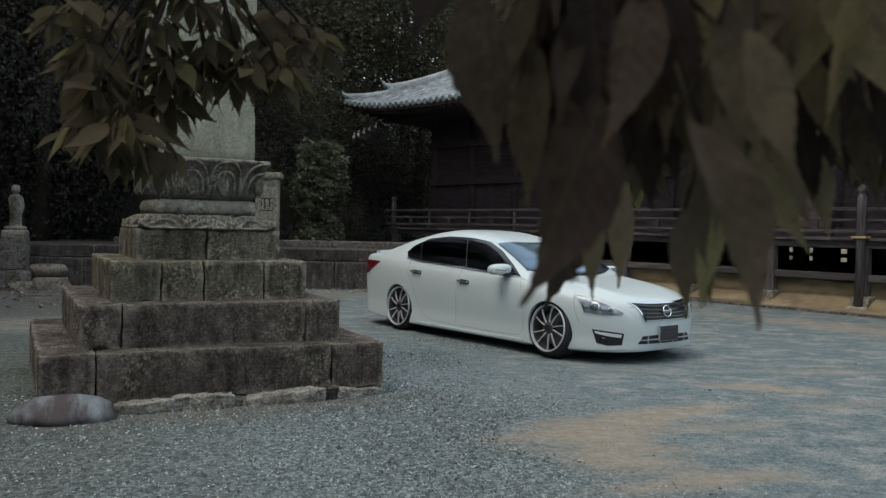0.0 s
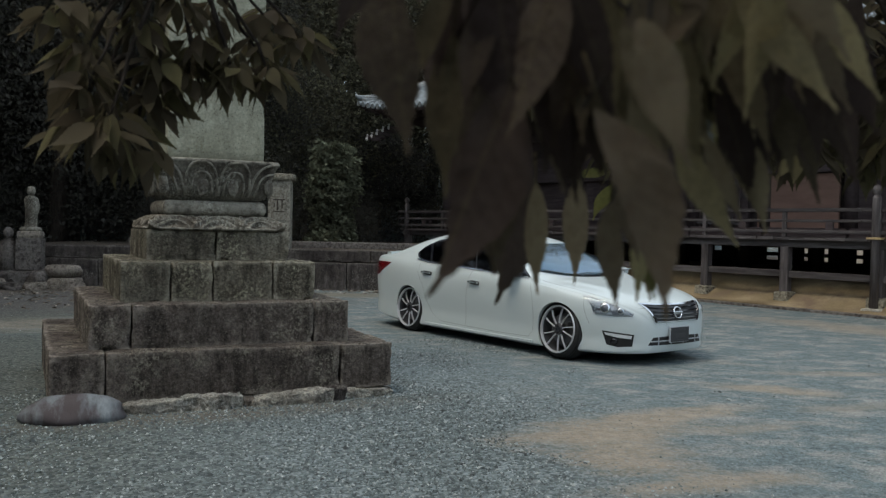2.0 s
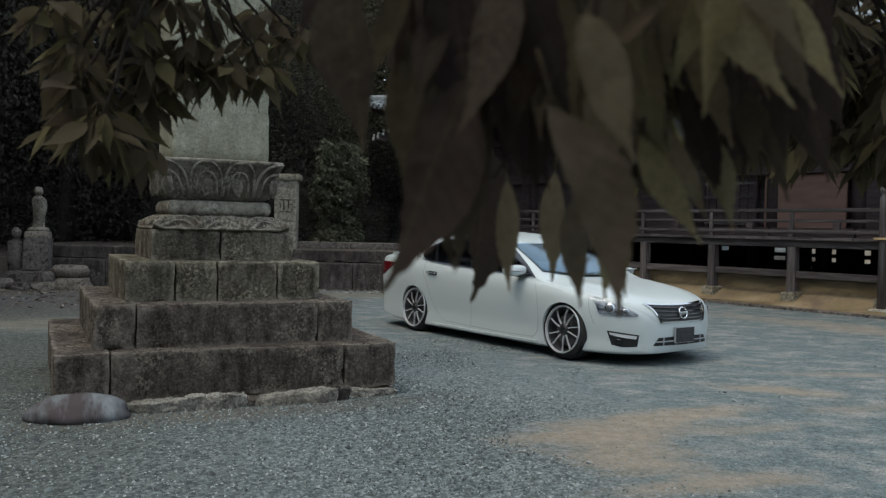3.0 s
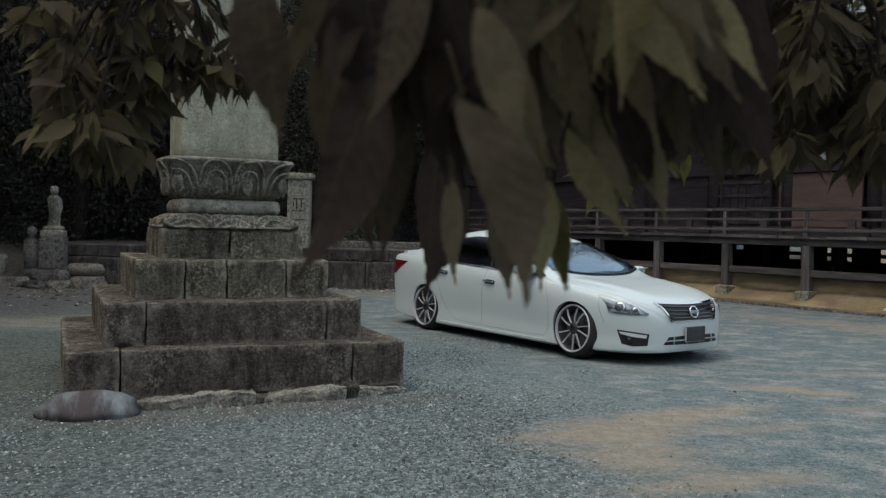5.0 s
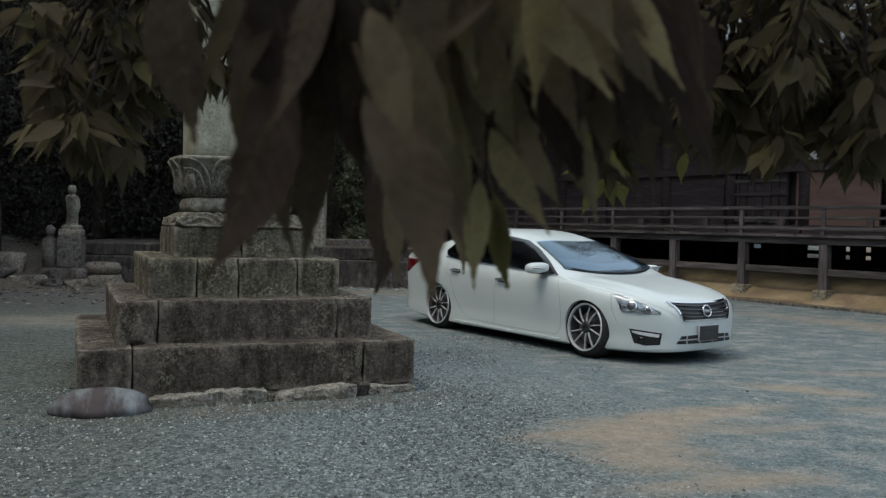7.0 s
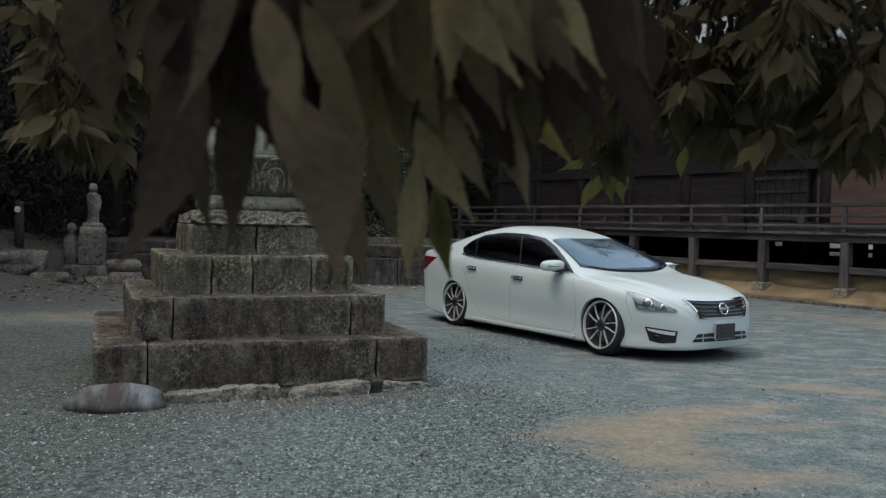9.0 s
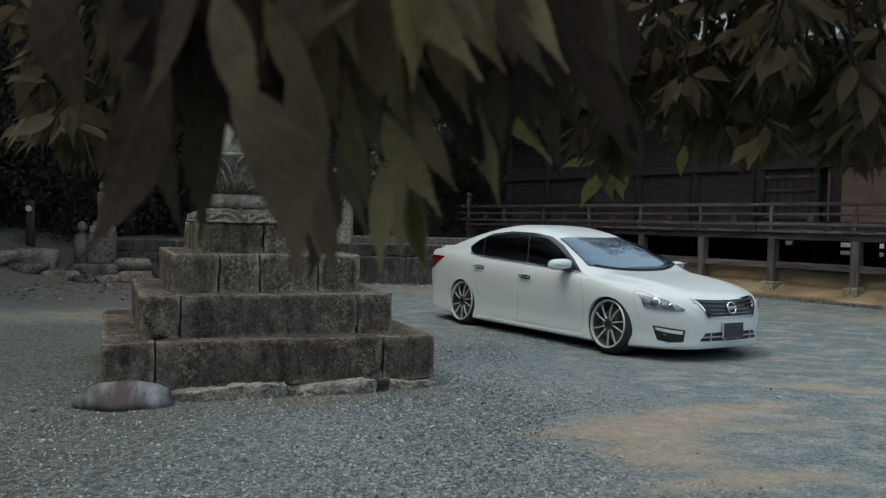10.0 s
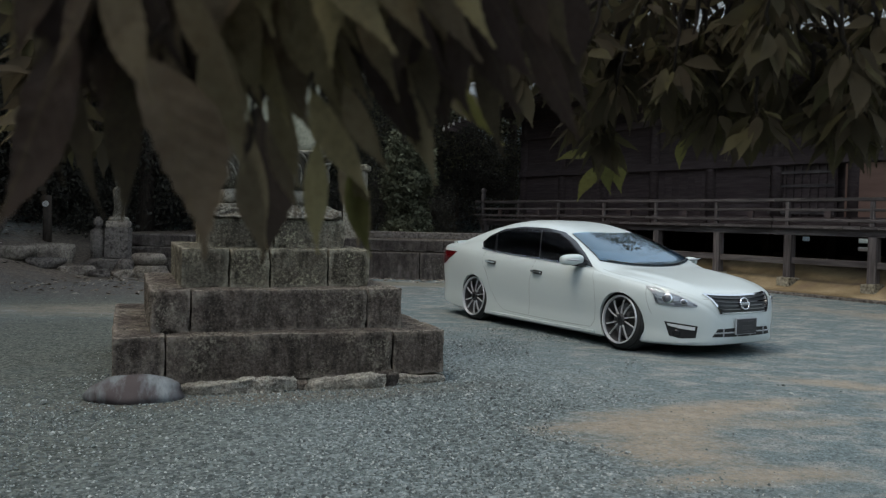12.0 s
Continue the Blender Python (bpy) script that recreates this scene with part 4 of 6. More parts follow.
    # round end tiles and eave board
    for place, length in ((front, span), (side, deep), (rear, span)):
        for name, dz0, dz1, y0, y1, mat in (("eave_board", -0.12, -0.015, 0.03, 0.12, DARK_WOOD),):
            v, f = [], []
            us = [i * 0.5 for i in range(int(length / 0.5) + 1)]
            for u in us:
                z = eave(min(u, length - u) - E)
                for yy, zz in ((y0, z + dz0), (y1, z + dz0), (y1, z + dz1), (y0, z + dz1)):
                    v.append(place(u - E, yy - E, zz))
            for i in range(len(us) - 1):
                for k in range(4):
                    f.append((i * 4 + k, i * 4 + (k + 1) % 4, (i + 1) * 4 + (k + 1) % 4, (i + 1) * 4 + k))
            arrays_mesh(name, v, f, mat, t)
        bm = bmesh.new()
        u = 0.15
        while u < length:
            z = eave(min(u, length - u) - E)
            v = [bm.verts.new(place(u - E + 0.085 * math.cos(a), -0.09 - E, z + 0.01 + 0.085 * math.sin(a))) for a in [2 * math.pi * k / 8 for k in range(8)]]
            w = [bm.verts.new(place(u - E + 0.085 * math.cos(a), -0.03 - E, z + 0.01 + 0.085 * math.sin(a))) for a in [2 * math.pi * k / 8 for k in range(8)]]
            bm.faces.new(v); bm.faces.new(w[::-1])
            for k in range(8):
                bm.faces.new((v[k], v[(k + 1) % 8], w[(k + 1) % 8], w[k]))
            u += 0.27
        part("eave_end_tiles", bm, TILE, t, kind="stuff")
        # rafters under the eave
        u, shared = 0.3, None
        while u < length:
            z = eave(min(u, length - u) - E)
            x0, y0, _ = place(-0.04, 0.1 - E, 0)
            x1, y1, _ = place(0.04, 2.2 - E, 0)
            bm = None if shared else box(min(x0, x1), min(y0, y1), -0.20, max(x0, x1), max(y0, y1), -0.115)
            ob = part("rafter", bm, DARK_WOOD, t, shared=shared)
            shared = ob.data
            ax, ay, _ = place(u - E, 0, 0)
            bx, by, _ = place(0, 0, 0)
            ob.location = (ax - bx, ay - by, z)
            u += 0.3
    # hip ridge, in two steps with end ornaments
    def hip(k0, k1, h, w, name, flip=False):
        bm = bmesh.new()
        rows = []
        for i in range(13):
            k = k0 + (k1 - k0) * i / 12
            z = top(k - E, k)
            c = Vector((k - E, deep - E - k if flip else k - E, z)); s = Vector((1, 1 if flip else -1, 0)).normalized() * w
            lift = 0.06 * math.exp(-(k - k0) / 0.35)
            rows.append([bm.verts.new(c - s - Vector((0, 0, 0.1))), bm.verts.new(c - s * 0.9 + Vector((0, 0, h + lift))), bm.verts.new(c + Vector((0, 0, h + 0.09 + lift))),
                         bm.verts.new(c + s * 0.9 + Vector((0, 0, h + lift))), bm.verts.new(c + s - Vector((0, 0, 0.1)))])
        for a, b in zip(rows, rows[1:]):
            for j in range(4):
                bm.faces.new((a[j], a[j + 1], b[j + 1], b[j]))
        bm.faces.new(rows[0][::-1])
        part(name, bm, TILE, t)
    for flip in (False, True):
        for k0, h, w in ((0.1, 0.02, 0.14), (0.1, 0.075, 0.10), (1.0, 0.13, 0.12), (1.0, 0.19, 0.08)):
            hip(k0, dmax, h, w, "hip_ridge", flip)
    for k, h in ((0.08, 0.12), (0.98, 0.25)):
        z = top(k - E, k) + h
        c = Vector((k - E, k - E, z)); d = Vector((-1, -1, 0)).normalized()
        part("ridge_ornament", tube([c - d * 0.1, c + d * 0.1 + Vector((0, 0, 0.05)), c + d * 0.18 + Vector((0, 0, 0.11)), c + d * 0.20 + Vector((0, 0, 0.20))], [0.09, 0.07, 0.04, 0.012], 8), TILE, t, smooth=True)
    for i, (k, z) in enumerate(((.42, 4.50), (.55, 4.42), (.68, 4.33), (.80, 4.24), (.90, 4.17))):
        bm = box(-.40, -.05, -.05, 0, .05, .05, bevel=.015)
        arm = part("bracket_arm", bm, DARK_WOOD, t)
        arm.matrix_local = Matrix.Translation((-k, -k, z)) @ pose(0, 0, 0, 0, 12, 45) @ Matrix.Scale(-1, 4, (1, 0, 0))
        part("end_cap", tube([(.01, -.06, -.06), (.04, 0, -.07), (.05, .04, 0), (.05, .01, .07), (.03, -.05, .09)], [.03, .045, .05, .045, .02], 6), PLASTER, arm, "pale painted beam end", smooth=True)
    part("main_ridge", box(dmax - E, dmax - E - 0.2, top(5, dmax) - 0.2, L + 1, dmax - E + 0.2, top(5, dmax) + 0.6, bevel=0.05), TILE, t)


build_temple()


def build_temple_ground():
    bm = box(-2.0, -0.55, -0.1, 23, 16, 0.045)
    bmesh.ops.subdivide_edges(bm, edges=bm.edges[:], cuts=40, use_grid_fill=True)
    for v in bm.verts:
        if v.co.z > 0:
            v.co.z += 0.04 * noise.noise(v.co * 0.8) + (0.48 + 0.14 * noise.noise(v.co * 0.9 + Vector((5, 0, 0)))) * smooth(-0.35, 0.9, v.co.y)
    ob = part("earth_platform", bm, EARTH, None, kind="structure", smooth=True)
    ob.matrix_world = TEMPLE
    tagged(ob, "bare tan earth under and before the veranda", "ground")
    # added pale wall, there only so the gaps under the hall show bright
    bm = box(-3, 12.0, -0.1, 22, 12.3, 2.2, bevel=0.02)
    ob = part("garden_wall", bm, PLASTER, None, kind="structure")
    ob.matrix_world = TEMPLE
    tagged(ob, "pale wall added beyond the hall to brighten the gaps under its floor", "wall")
    t = thing("stone_kerb", TEMPLE, "low grey kerb of long stones edging the earth platform", "kerb", kind="structure")
    rng = random.Random(2)
    x = -2.0
    while x < 22:
        w = rng.uniform(0.8, 1.4)
        part("kerb_stone", box(x + 0.005, -0.72, -0.05, x + w - 0.005, -0.54, 0.05, bevel=0.02, wobble=0.012, seed=x), DARK_STONE, t)
        x += w


build_temple_ground()


# ---- the car ----
CAR = pose(0.9765, 10.768, 0, 0, 0, math.degrees(-0.9024))


def paint(name, color, rough=0.25, metal=0.0, coat=1.0, spec=0.5, flake=0.02):
    m = material(name, (tuple(c * (1 - flake) for c in color), color), rough, metal, scale=1.5, fine=0.02, coat=coat, spec=spec, rough_var=0.03)
    return m


PAINT = paint("pearl_white_paint", (0.555, 0.615, 0.615), 0.36, coat=0.45)
RUBBER = material("tyre_rubber", ((0.012, 0.012, 0.012), (0.025, 0.025, 0.025)), 0.75, scale=20, bump=0.1)
CHROME = paint("chrome", (0.75, 0.76, 0.78), 0.08, 1.0, 0.0)
ALLOY = paint("machined_alloy", (0.68, 0.69, 0.71), 0.3, 0.45, 0.0, flake=0.1)
GUN = paint("dark_alloy", (0.09, 0.09, 0.095), 0.4, 0.8, 0.0)
BARREL = paint("grey_barrel", (0.10, 0.10, 0.107), 0.4, 0.5, 0.0)
BLACK = paint("black_plastic", (0.012, 0.012, 0.013), 0.4, 0.0, 0.0)
GLOSS_BLACK = paint("gloss_black", (0.008, 0.008, 0.01), 0.08, 0.0, 0.3)
INTERIOR = paint("dark_interior", (0.03, 0.03, 0.034), 0.7, 0.0, 0.0)
DASH = paint("grey_dashboard", (0.075, 0.095, 0.12), 0.6, 0.0, 0.0)
SEAM = paint("seam_grey", (0.16, 0.17, 0.17), 0.6, 0.0, 0.0)
RED_LENS = paint("red_lens", (0.16, 0.006, 0.01), 0.1)
LAMP_GREY = paint("lamp_reflector", (0.42, 0.44, 0.47), 0.4, 0.3, 0.0)
TRAY = paint("lamp_tray", (0.20, 0.21, 0.225), 0.4, 0.4, 0.0)
DARK_LENS = paint("projector_glass", (0.09, 0.10, 0.115), 0.12, 0.2, 0.3)
STRIP = paint("bright_trim", (0.8, 0.82, 0.84), 0.25, 0.3, 0.0)
PLATE_GREY = paint("plate_cover", (0.035, 0.035, 0.04), 0.3, 0.0, 0.3)


def glass(name, color, rough=0.0, ior=1.45, sheen=(1, 1, 1)):
    m = bpy.data.materials.new(name)
    m.use_nodes = True
    b = m.node_tree.nodes["Principled BSDF"]
    b.inputs["Base Color"].default_value = (*color, 1)
    b.inputs["Transmission Weight"].default_value = 1.0
    b.inputs["Roughness"].default_value = rough
    b.inputs["IOR"].default_value = ior
    b.inputs["Specular Tint"].default_value = (*sheen, 1)
    return m


# the windscreen's sheen tint carries the blue of the reflected sky
WINDSCREEN = glass("windscreen_glass", (0.66, 0.86, 1.0), 0.0, 1.85, (0.10, 0.38, 0.56))
TINTED = glass("tinted_glass", (0.13, 0.12, 0.125), 0.0, 1.2)
CLEAR = glass("clear_lens", (0.92, 0.95, 0.97), 0.0, 1.15)


def curve(pts):
    """A smooth function through (x, value) pairs."""
    pts = sorted(pts)
    xs = [p[0] for p in pts]; ys = [p[1] for p in pts]
    n = len(xs)
    sl = [(ys[i + 1] - ys[i]) / (xs[i + 1] - xs[i]) for i in range(n - 1)]
    tg = [sl[0]] + [0.0 if sl[i - 1] * sl[i] <= 0 else 2 * sl[i - 1] * sl[i] / (sl[i - 1] + sl[i]) for i in range(1, n - 1)] + [sl[-1]]

    def f(x):
        x = min(max(x, xs[0]), xs[-1])
        i = max(k for k in range(n - 1) if xs[k] <= x) if x < xs[-1] else n - 2
        h = xs[i + 1] - xs[i]; t = (x - xs[i]) / h
        return ((2 * t ** 3 - 3 * t ** 2 + 1) * ys[i] + (t ** 3 - 2 * t ** 2 + t) * h * tg[i] + (-2 * t ** 3 + 3 * t ** 2) * ys[i + 1] + (t ** 3 - t ** 2) * h * tg[i + 1])
    return f


nose = lambda keys: curve([(x if x < 2 else 2 + (x - 2) * .82, v) for x, v in keys])
roofline = nose([(2.33, .42), (2.315, .50), (2.29, .575), (2.24, .625), (2.12, .68), (1.95, .723), (1.7, .776), (1.35, .822), (1.1, .850), (.78, .985), (.48, 1.115), (.22, 1.215), (-.05, 1.29), (-.35, 1.338), (-.7, 1.353),
                  (-1.0, 1.326), (-1.35, 1.248), (-1.65, 1.15), (-1.95, 1.052), (-2.12, 1.02), (-2.38, 1.012), (-2.45, .97), (-2.52, .80), (-2.56, .6)])
underside = nose([(2.33, .19), (2.30, .135), (2.1, .118), (1.7, .105), (1.0, .095), (-1.0, .10), (-1.8, .12), (-2.35, .17), (-2.56, .30)])
width = nose([(2.33, .28), (2.31, .40), (2.25, .52), (2.11, .652), (1.9, .775), (1.6, .868), (1.3, .905), (.8, .895), (0, .89), (-.8, .90), (-1.4, .912), (-1.7, .885), (-1.95, .85), (-2.15, .818), (-2.33, .762), (-2.46, .66), (-2.56, .42)])
shoulder = nose([(2.33, .36), (2.28, .48), (2.2, .55), (2.0, .63), (1.7, .695), (1.4, .74), (1.0, .79), (.8, .82), (0, .865), (-.8, .91), (-1.5, .95), (-2.0, .965), (-2.38, .95), (-2.49, .85), (-2.56, .56)])


def section(x):
    w, zb, zt, zs = width(x), underside(x), roofline(x), shoulder(x)
    zs = min(zs, zt - 0.015)
    h = zt - zs
    q = lambda f: zb + (zs - zb) * f
    pts = [(0, zb), (w * .4, zb), (w * .72, zb), (w * .92, zb + .008), (w * .965, zb + .03), (w * .975, q(.12)), (w * .965, q(.22)), (w * .972, q(.34)), (w * .99, q(.5)), (w, q(.64)), (w * 1.0, q(.78)),
           (w * .992, q(.88)), (w * .975, q(.95)), (w * .95, zs)]
    cab = smooth(.06, .26, h)
    n = 2.3 + 2.4 * cab
    Y = w * (.935 - .012 * cab)
    crest = smooth(.95, 1.25, x) * smooth(2.15, 1.8, x)      # a soft ridge along each side of the bonnet
    for i in range(1, 31):
        a = i / 30 * math.pi / 2
        y = Y * math.cos(a) ** (2 / n) if i < 30 else 0.0
        z = zs + h * math.sin(a) ** (2 / n)
        y *= 1 - 0.28 * cab * (z - zs) / 0.45
        off = y - (.60 - .16 * (x - 1.1))
        z += crest * (.013 * math.exp(-(off / .055) ** 2) if off > 0 else .013 * math.exp(-(off / .16) ** 2))
        pts.append((y, z))
    return pts


def car_body_bm():
    bm = bmesh.new()
    xs = sorted({round(-2.56 + 4.8306 * (0.5 - 0.5 * math.cos(math.pi * i / 150)) , 4) for i in range(151)})
    rings = []
    for x in xs:
        half = section(x)
        ring = [bm.verts.new((x, -y, z)) for y, z in half] + [bm.verts.new((x, y, z)) for y, z in half[-2:0:-1]]
        rings.append(ring)
    n = len(rings[0])
    for a, b in zip(rings, rings[1:]):
        for i in range(n):
            bm.faces.new((a[i], b[i], b[(i + 1) % n], a[(i + 1) % n]))
    bm.faces.new(rings[0]); bm.faces.new(rings[-1][::-1])
    bmesh.ops.recalc_face_normals(bm, faces=bm.faces[:])
    return bm


AXLES = (1.3875, -1.3875)
from mathutils.bvhtree import BVHTree
_shape = car_body_bm()
SKIN = BVHTree.FromBMesh(_shape)
_shape.free()


def on_skin(p, d):
    d = Vector(d).normalized()
    hit = SKIN.ray_cast(Vector(p) - d * 1.5, d)
    if hit[0] is None:
        hit = SKIN.find_nearest(Vector(p))
    return hit[0], hit[1]


def resample(pts, n):
    pts = [Vector(p) for p in pts]
    acc = [0.0]
    for a, b in zip(pts, pts[1:]):
        acc.append(acc[-1] + (b - a).length)
    out = []
    for i in range(n + 1):
        s = acc[-1] * i / n
        k = max(j for j in range(len(acc) - 1) if acc[j] <= s + 1e-9)
        f = (s - acc[k]) / max(acc[k + 1] - acc[k], 1e-9)
        out.append(pts[k].lerp(pts[k + 1], min(f, 1)))
    return out


def patch(name, top, bottom, way, mat, parent, off=0.004, deep=0.012, cols=12, rows=4, label="", mirror=False, free=False):
    """A panel that follows the car's skin between two edge lines, with its own thickness."""
    bm = bmesh.new()
    a, b = resample(top, cols), resample(bottom, cols)
    outer, inner = [], []
    for r in range(rows + 1):
        ro, ri = [], []
        for p, q in zip(a, b):
            g = p.lerp(q, r / rows)
            hit, nor = on_skin(g, way)
            o, i = hit + nor * off, hit + nor * (off - deep)
            if mirror:
                o.y, i.y = -o.y, -i.y
            ro.append(bm.verts.new(o)); ri.append(bm.verts.new(i))
        outer.append(ro); inner.append(ri)
    for r in range(rows):
        for c in range(cols):
            bm.faces.new((outer[r][c], outer[r][c + 1], outer[r + 1][c + 1], outer[r + 1][c]))
            bm.faces.new((inner[r][c], inner[r + 1][c], inner[r + 1][c + 1], inner[r][c + 1]))
    rim_o = outer[0] + [outer[r][-1] for r in range(1, rows + 1)] + outer[-1][-2::-1] + [outer[r][0] for r in range(rows - 1, 0, -1)]
    rim_i = inner[0] + [inner[r][-1] for r in range(1, rows + 1)] + inner[-1][-2::-1] + [inner[r][0] for r in range(rows - 1, 0, -1)]
    for k in range(len(rim_o)):
        j = (k + 1) % len(rim_o)
        bm.faces.new((rim_o[k], rim_i[k], rim_i[j], rim_o[j]))
    bmesh.ops.remove_doubles(bm, verts=bm.verts, dist=0.0002)
    bmesh.ops.recalc_face_normals(bm, faces=bm.faces[:])
    ob = part(name, bm, mat, parent, label, smooth=True)
    ob.data.set_sharp_from_angle(angle=radians(50))
    return ob


def strip(name, line, wide, way, mat, parent, off=0.002, deep=0.006, n=24, side=(0, 0, 1)):
    """A narrow strip along a line on the skin: a seam or a trim."""
    s = Vector(side) * wide / 2
    return patch(name, [Vector(p) + s for p in line], [Vector(p) - s for p in line], way, mat, parent, off, deep, n, 1)


def wheel_parts(parent, m, left):
    """A ten-spoke alloy wheel with its axis along local y, outer face at -y."""
    K = 0.95
    rim = part("wheel", lathe([(r * K, y) for r, y in [(.235, .20), (.262, .20), (.270, .19), (.255, .15), (.245, .06), (.250, .012), (.268, .004), (.271, -.004), (.266, -.012), (.256, -.011), (.251, .000), (.250, .012), (.253, .03)]], 64, axis="y", caps=False), ALLOY, parent,
               "polished deep-lipped alloy wheel with ten thin spokes", smooth=True)
    rim.matrix_local = m
    rim.data.set_sharp_from_angle(angle=radians(40))
    part("tyre", lathe([(.250, .225), (.285, .222), (.312, .205), (.320, .18), (.321, .115), (.317, .08), (.303, .045), (.276, .014), (.260, .000), (.252, .010)], 64, axis="y", caps=False), RUBBER, rim, smooth=True)
    part("brake_disc", lathe([(.17, .085), (.17, .11)], 40, axis="y"), BARREL, rim)
    part("barrel", lathe([(r * K, y) for r, y in [(.2535, .004), (.246, .03), (.238, .07), (.235, .19), (.05, .20), (.001, .20)]], 48, axis="y", caps=False), BARREL, rim)
    part("brake_caliper", box(.09, .05, -.06, .19, .12, .09, bevel=.012), BLACK, rim)
    for i in range(10):
        a = 2 * math.pi * i / 10 + 0.3 + (.05 if i % 2 else -.05)
        bm = bmesh.new()
        rows = []
        for k in range(6):
            s = k / 5
            r = .035 + (.25 * K - .035) * s
            w = .0078 - .0020 * math.sin(s * 3.1)
            spread_a = a + .12 * (0.5 - s)
            y = .020 - .012 * math.sin(s * math.pi) + .006 * s
            d, e = Vector((math.cos(spread_a), 0, math.sin(spread_a))), Vector((-math.sin(spread_a), 0, math.cos(spread_a)))
            rows.append([bm.verts.new(d * r + e * w + Vector((0, y + .018, 0))), bm.verts.new(d * r + e * w * .8 + Vector((0, y, 0))), bm.verts.new(d * r - e * w * .8 + Vector((0, y, 0))), bm.verts.new(d * r - e * w + Vector((0, y + .018, 0)))])
        for p, q in zip(rows, rows[1:]):
            for j in range(4):
                bm.faces.new((p[j], p[(j + 1) % 4], q[(j + 1) % 4], q[j]))
        bm.faces.new(rows[0][::-1]); bm.faces.new(rows[-1])
        bmesh.ops.recalc_face_normals(bm, faces=bm.faces[:])
        part("spoke", bm, ALLOY, rim)
    part("hub", lathe([(.062, .012), (.066, .02), (.066, .06), (.05, .10)], 24, axis="y"), GUN, rim, smooth=True)
    part("hub_cap", lathe([(.030, .004), (.033, .008), (.033, .013)], 20, axis="y"), GLOSS_BLACK, rim)
    for i in range(5):
        a = 2 * math.pi * (i + .5) / 5
        part("wheel_nut", lathe([(.009, .004), (.009, .014)], 6, axis="y"), GUN, rim).location = (.047 * math.cos(a), 0, .047 * math.sin(a))
    return rim


def build_car():
    t = thing("car", CAR, "white lowered four-door saloon with tinted windows and large alloy wheels", "car")
    shell = part("body", car_body_bm(), PAINT, t, smooth=True)
    cut = bmesh.new()
    for ax in AXLES:
        for s in (-1, 1):
            bmesh.ops.create_cone(cut, cap_ends=True, segments=64, radius1=.306, radius2=.306, depth=.5,
                                  matrix=Matrix.Translation((ax, s * .80, .306)) @ Matrix.Rotation(math.pi / 2, 4, "X"))
    me = bpy.data.meshes.new("cutter"); cut.to_mesh(me); cut.free()
    cutter = new("cutter", me)
    cutter.matrix_world = CAR
    md = shell.modifiers.new("arches", "BOOLEAN"); md.operation = "DIFFERENCE"; md.object = cutter; md.solver = "EXACT"
    bpy.context.view_layer.update()
    done = bpy.data.meshes.new_from_object(shell.evaluated_get(bpy.context.evaluated_depsgraph_get()))
    shell.modifiers.clear()
    shell.data = done
    bpy.data.objects.remove(cutter)
    done.polygons.foreach_set("use_smooth", [True] * len(done.polygons))
    done.set_sharp_from_angle(angle=radians(32))
    for ax in AXLES:
        for s in (-1, 1):
            bm = lathe([(.300, .50), (.302, .86)], 48, axis="y")
            bm.normal_update()
            bmesh.ops.delete(bm, geom=[f for f in bm.faces if f.normal.y > 0.9 or len(f.verts) > 4 and f.calc_center_median().y > 0.7], context="FACES_ONLY")
            if s < 0:
                bmesh.ops.scale(bm, vec=(1, -1, 1), verts=bm.verts)
            bmesh.ops.translate(bm, vec=(ax, 0, .306), verts=bm.verts)
            part("wheel_arch_liner", bm, BLACK, t)
            m = Matrix.Translation((ax, s * .880, .322)) @ (pose(0, 0, 0, -4.5, 0, 0) if s < 0 else pose(0, 0, 0, -4.5, 0, 180) )
            wheel_parts(t, m, s > 0)
    EYE = (-.63, .77, -.09)       # oblique way in, for panels that wrap round the front corner
    IN = (0, 1, 0)
    for mir in (False, True):
        def P(name, top, bottom, mat, parent=t, way=EYE, **k):
            return patch(name, top, bottom, way, mat, parent, mirror=mir, **k)
        # side glazing
        up = [(-1.33, -.77, 1.04), (-1.23, -.72, 1.13), (-1.03, -.64, 1.22), (-.66, -.60, 1.26), (-.23, -.57, 1.25), (.08, -.56, 1.21), (.35, -.61, 1.11), (.66, -.71, .96), (.93, -.86, .845)]
        low = [(-1.33, -.77, 1.04), (-1.28, -.80, .98), (-1.15, -.84, .957), (-.96, -.85, .938), (-.1, -.84, .898), (.47, -.85, .868), (.93, -.86, .845)]
        frame_ = P("window_surround", up, low, GLOSS_BLACK, off=.006, deep=.02, cols=56, rows=16)
        P("front_door_window", [(-.255, -.63, 1.205), (.05, -.60, 1.185), (.30, -.64, 1.09), (.58, -.74, .965), (.78, -.84, .865)], [(-.03, -.84, .902), (.3, -.85, .885), (.5, -.85, .875), (.65, -.85, .868), (.78, -.84, .860)], TINTED, frame_, off=.013, deep=.003, cols=24, rows=12)
        P("rear_door_window", [(-1.08, -.70, 1.165), (-.95, -.66, 1.20), (-.66, -.64, 1.235), (-.275, -.63, 1.215)], [(-.93, -.84, .948), (-.6, -.84, .93), (-.3, -.84, .917), (-.055, -.83, .907)], TINTED, frame_, off=.013, deep=.003, cols=24, rows=12)
        P("quarter_window", [(-1.29, -.76, 1.055), (-1.22, -.73, 1.105), (-1.13, -.71, 1.14)], [(-1.25, -.80, .985), (-1.12, -.84, .965), (-.98, -.84, .95)], TINTED, frame_, off=.013, deep=.003, cols=10, rows=8)
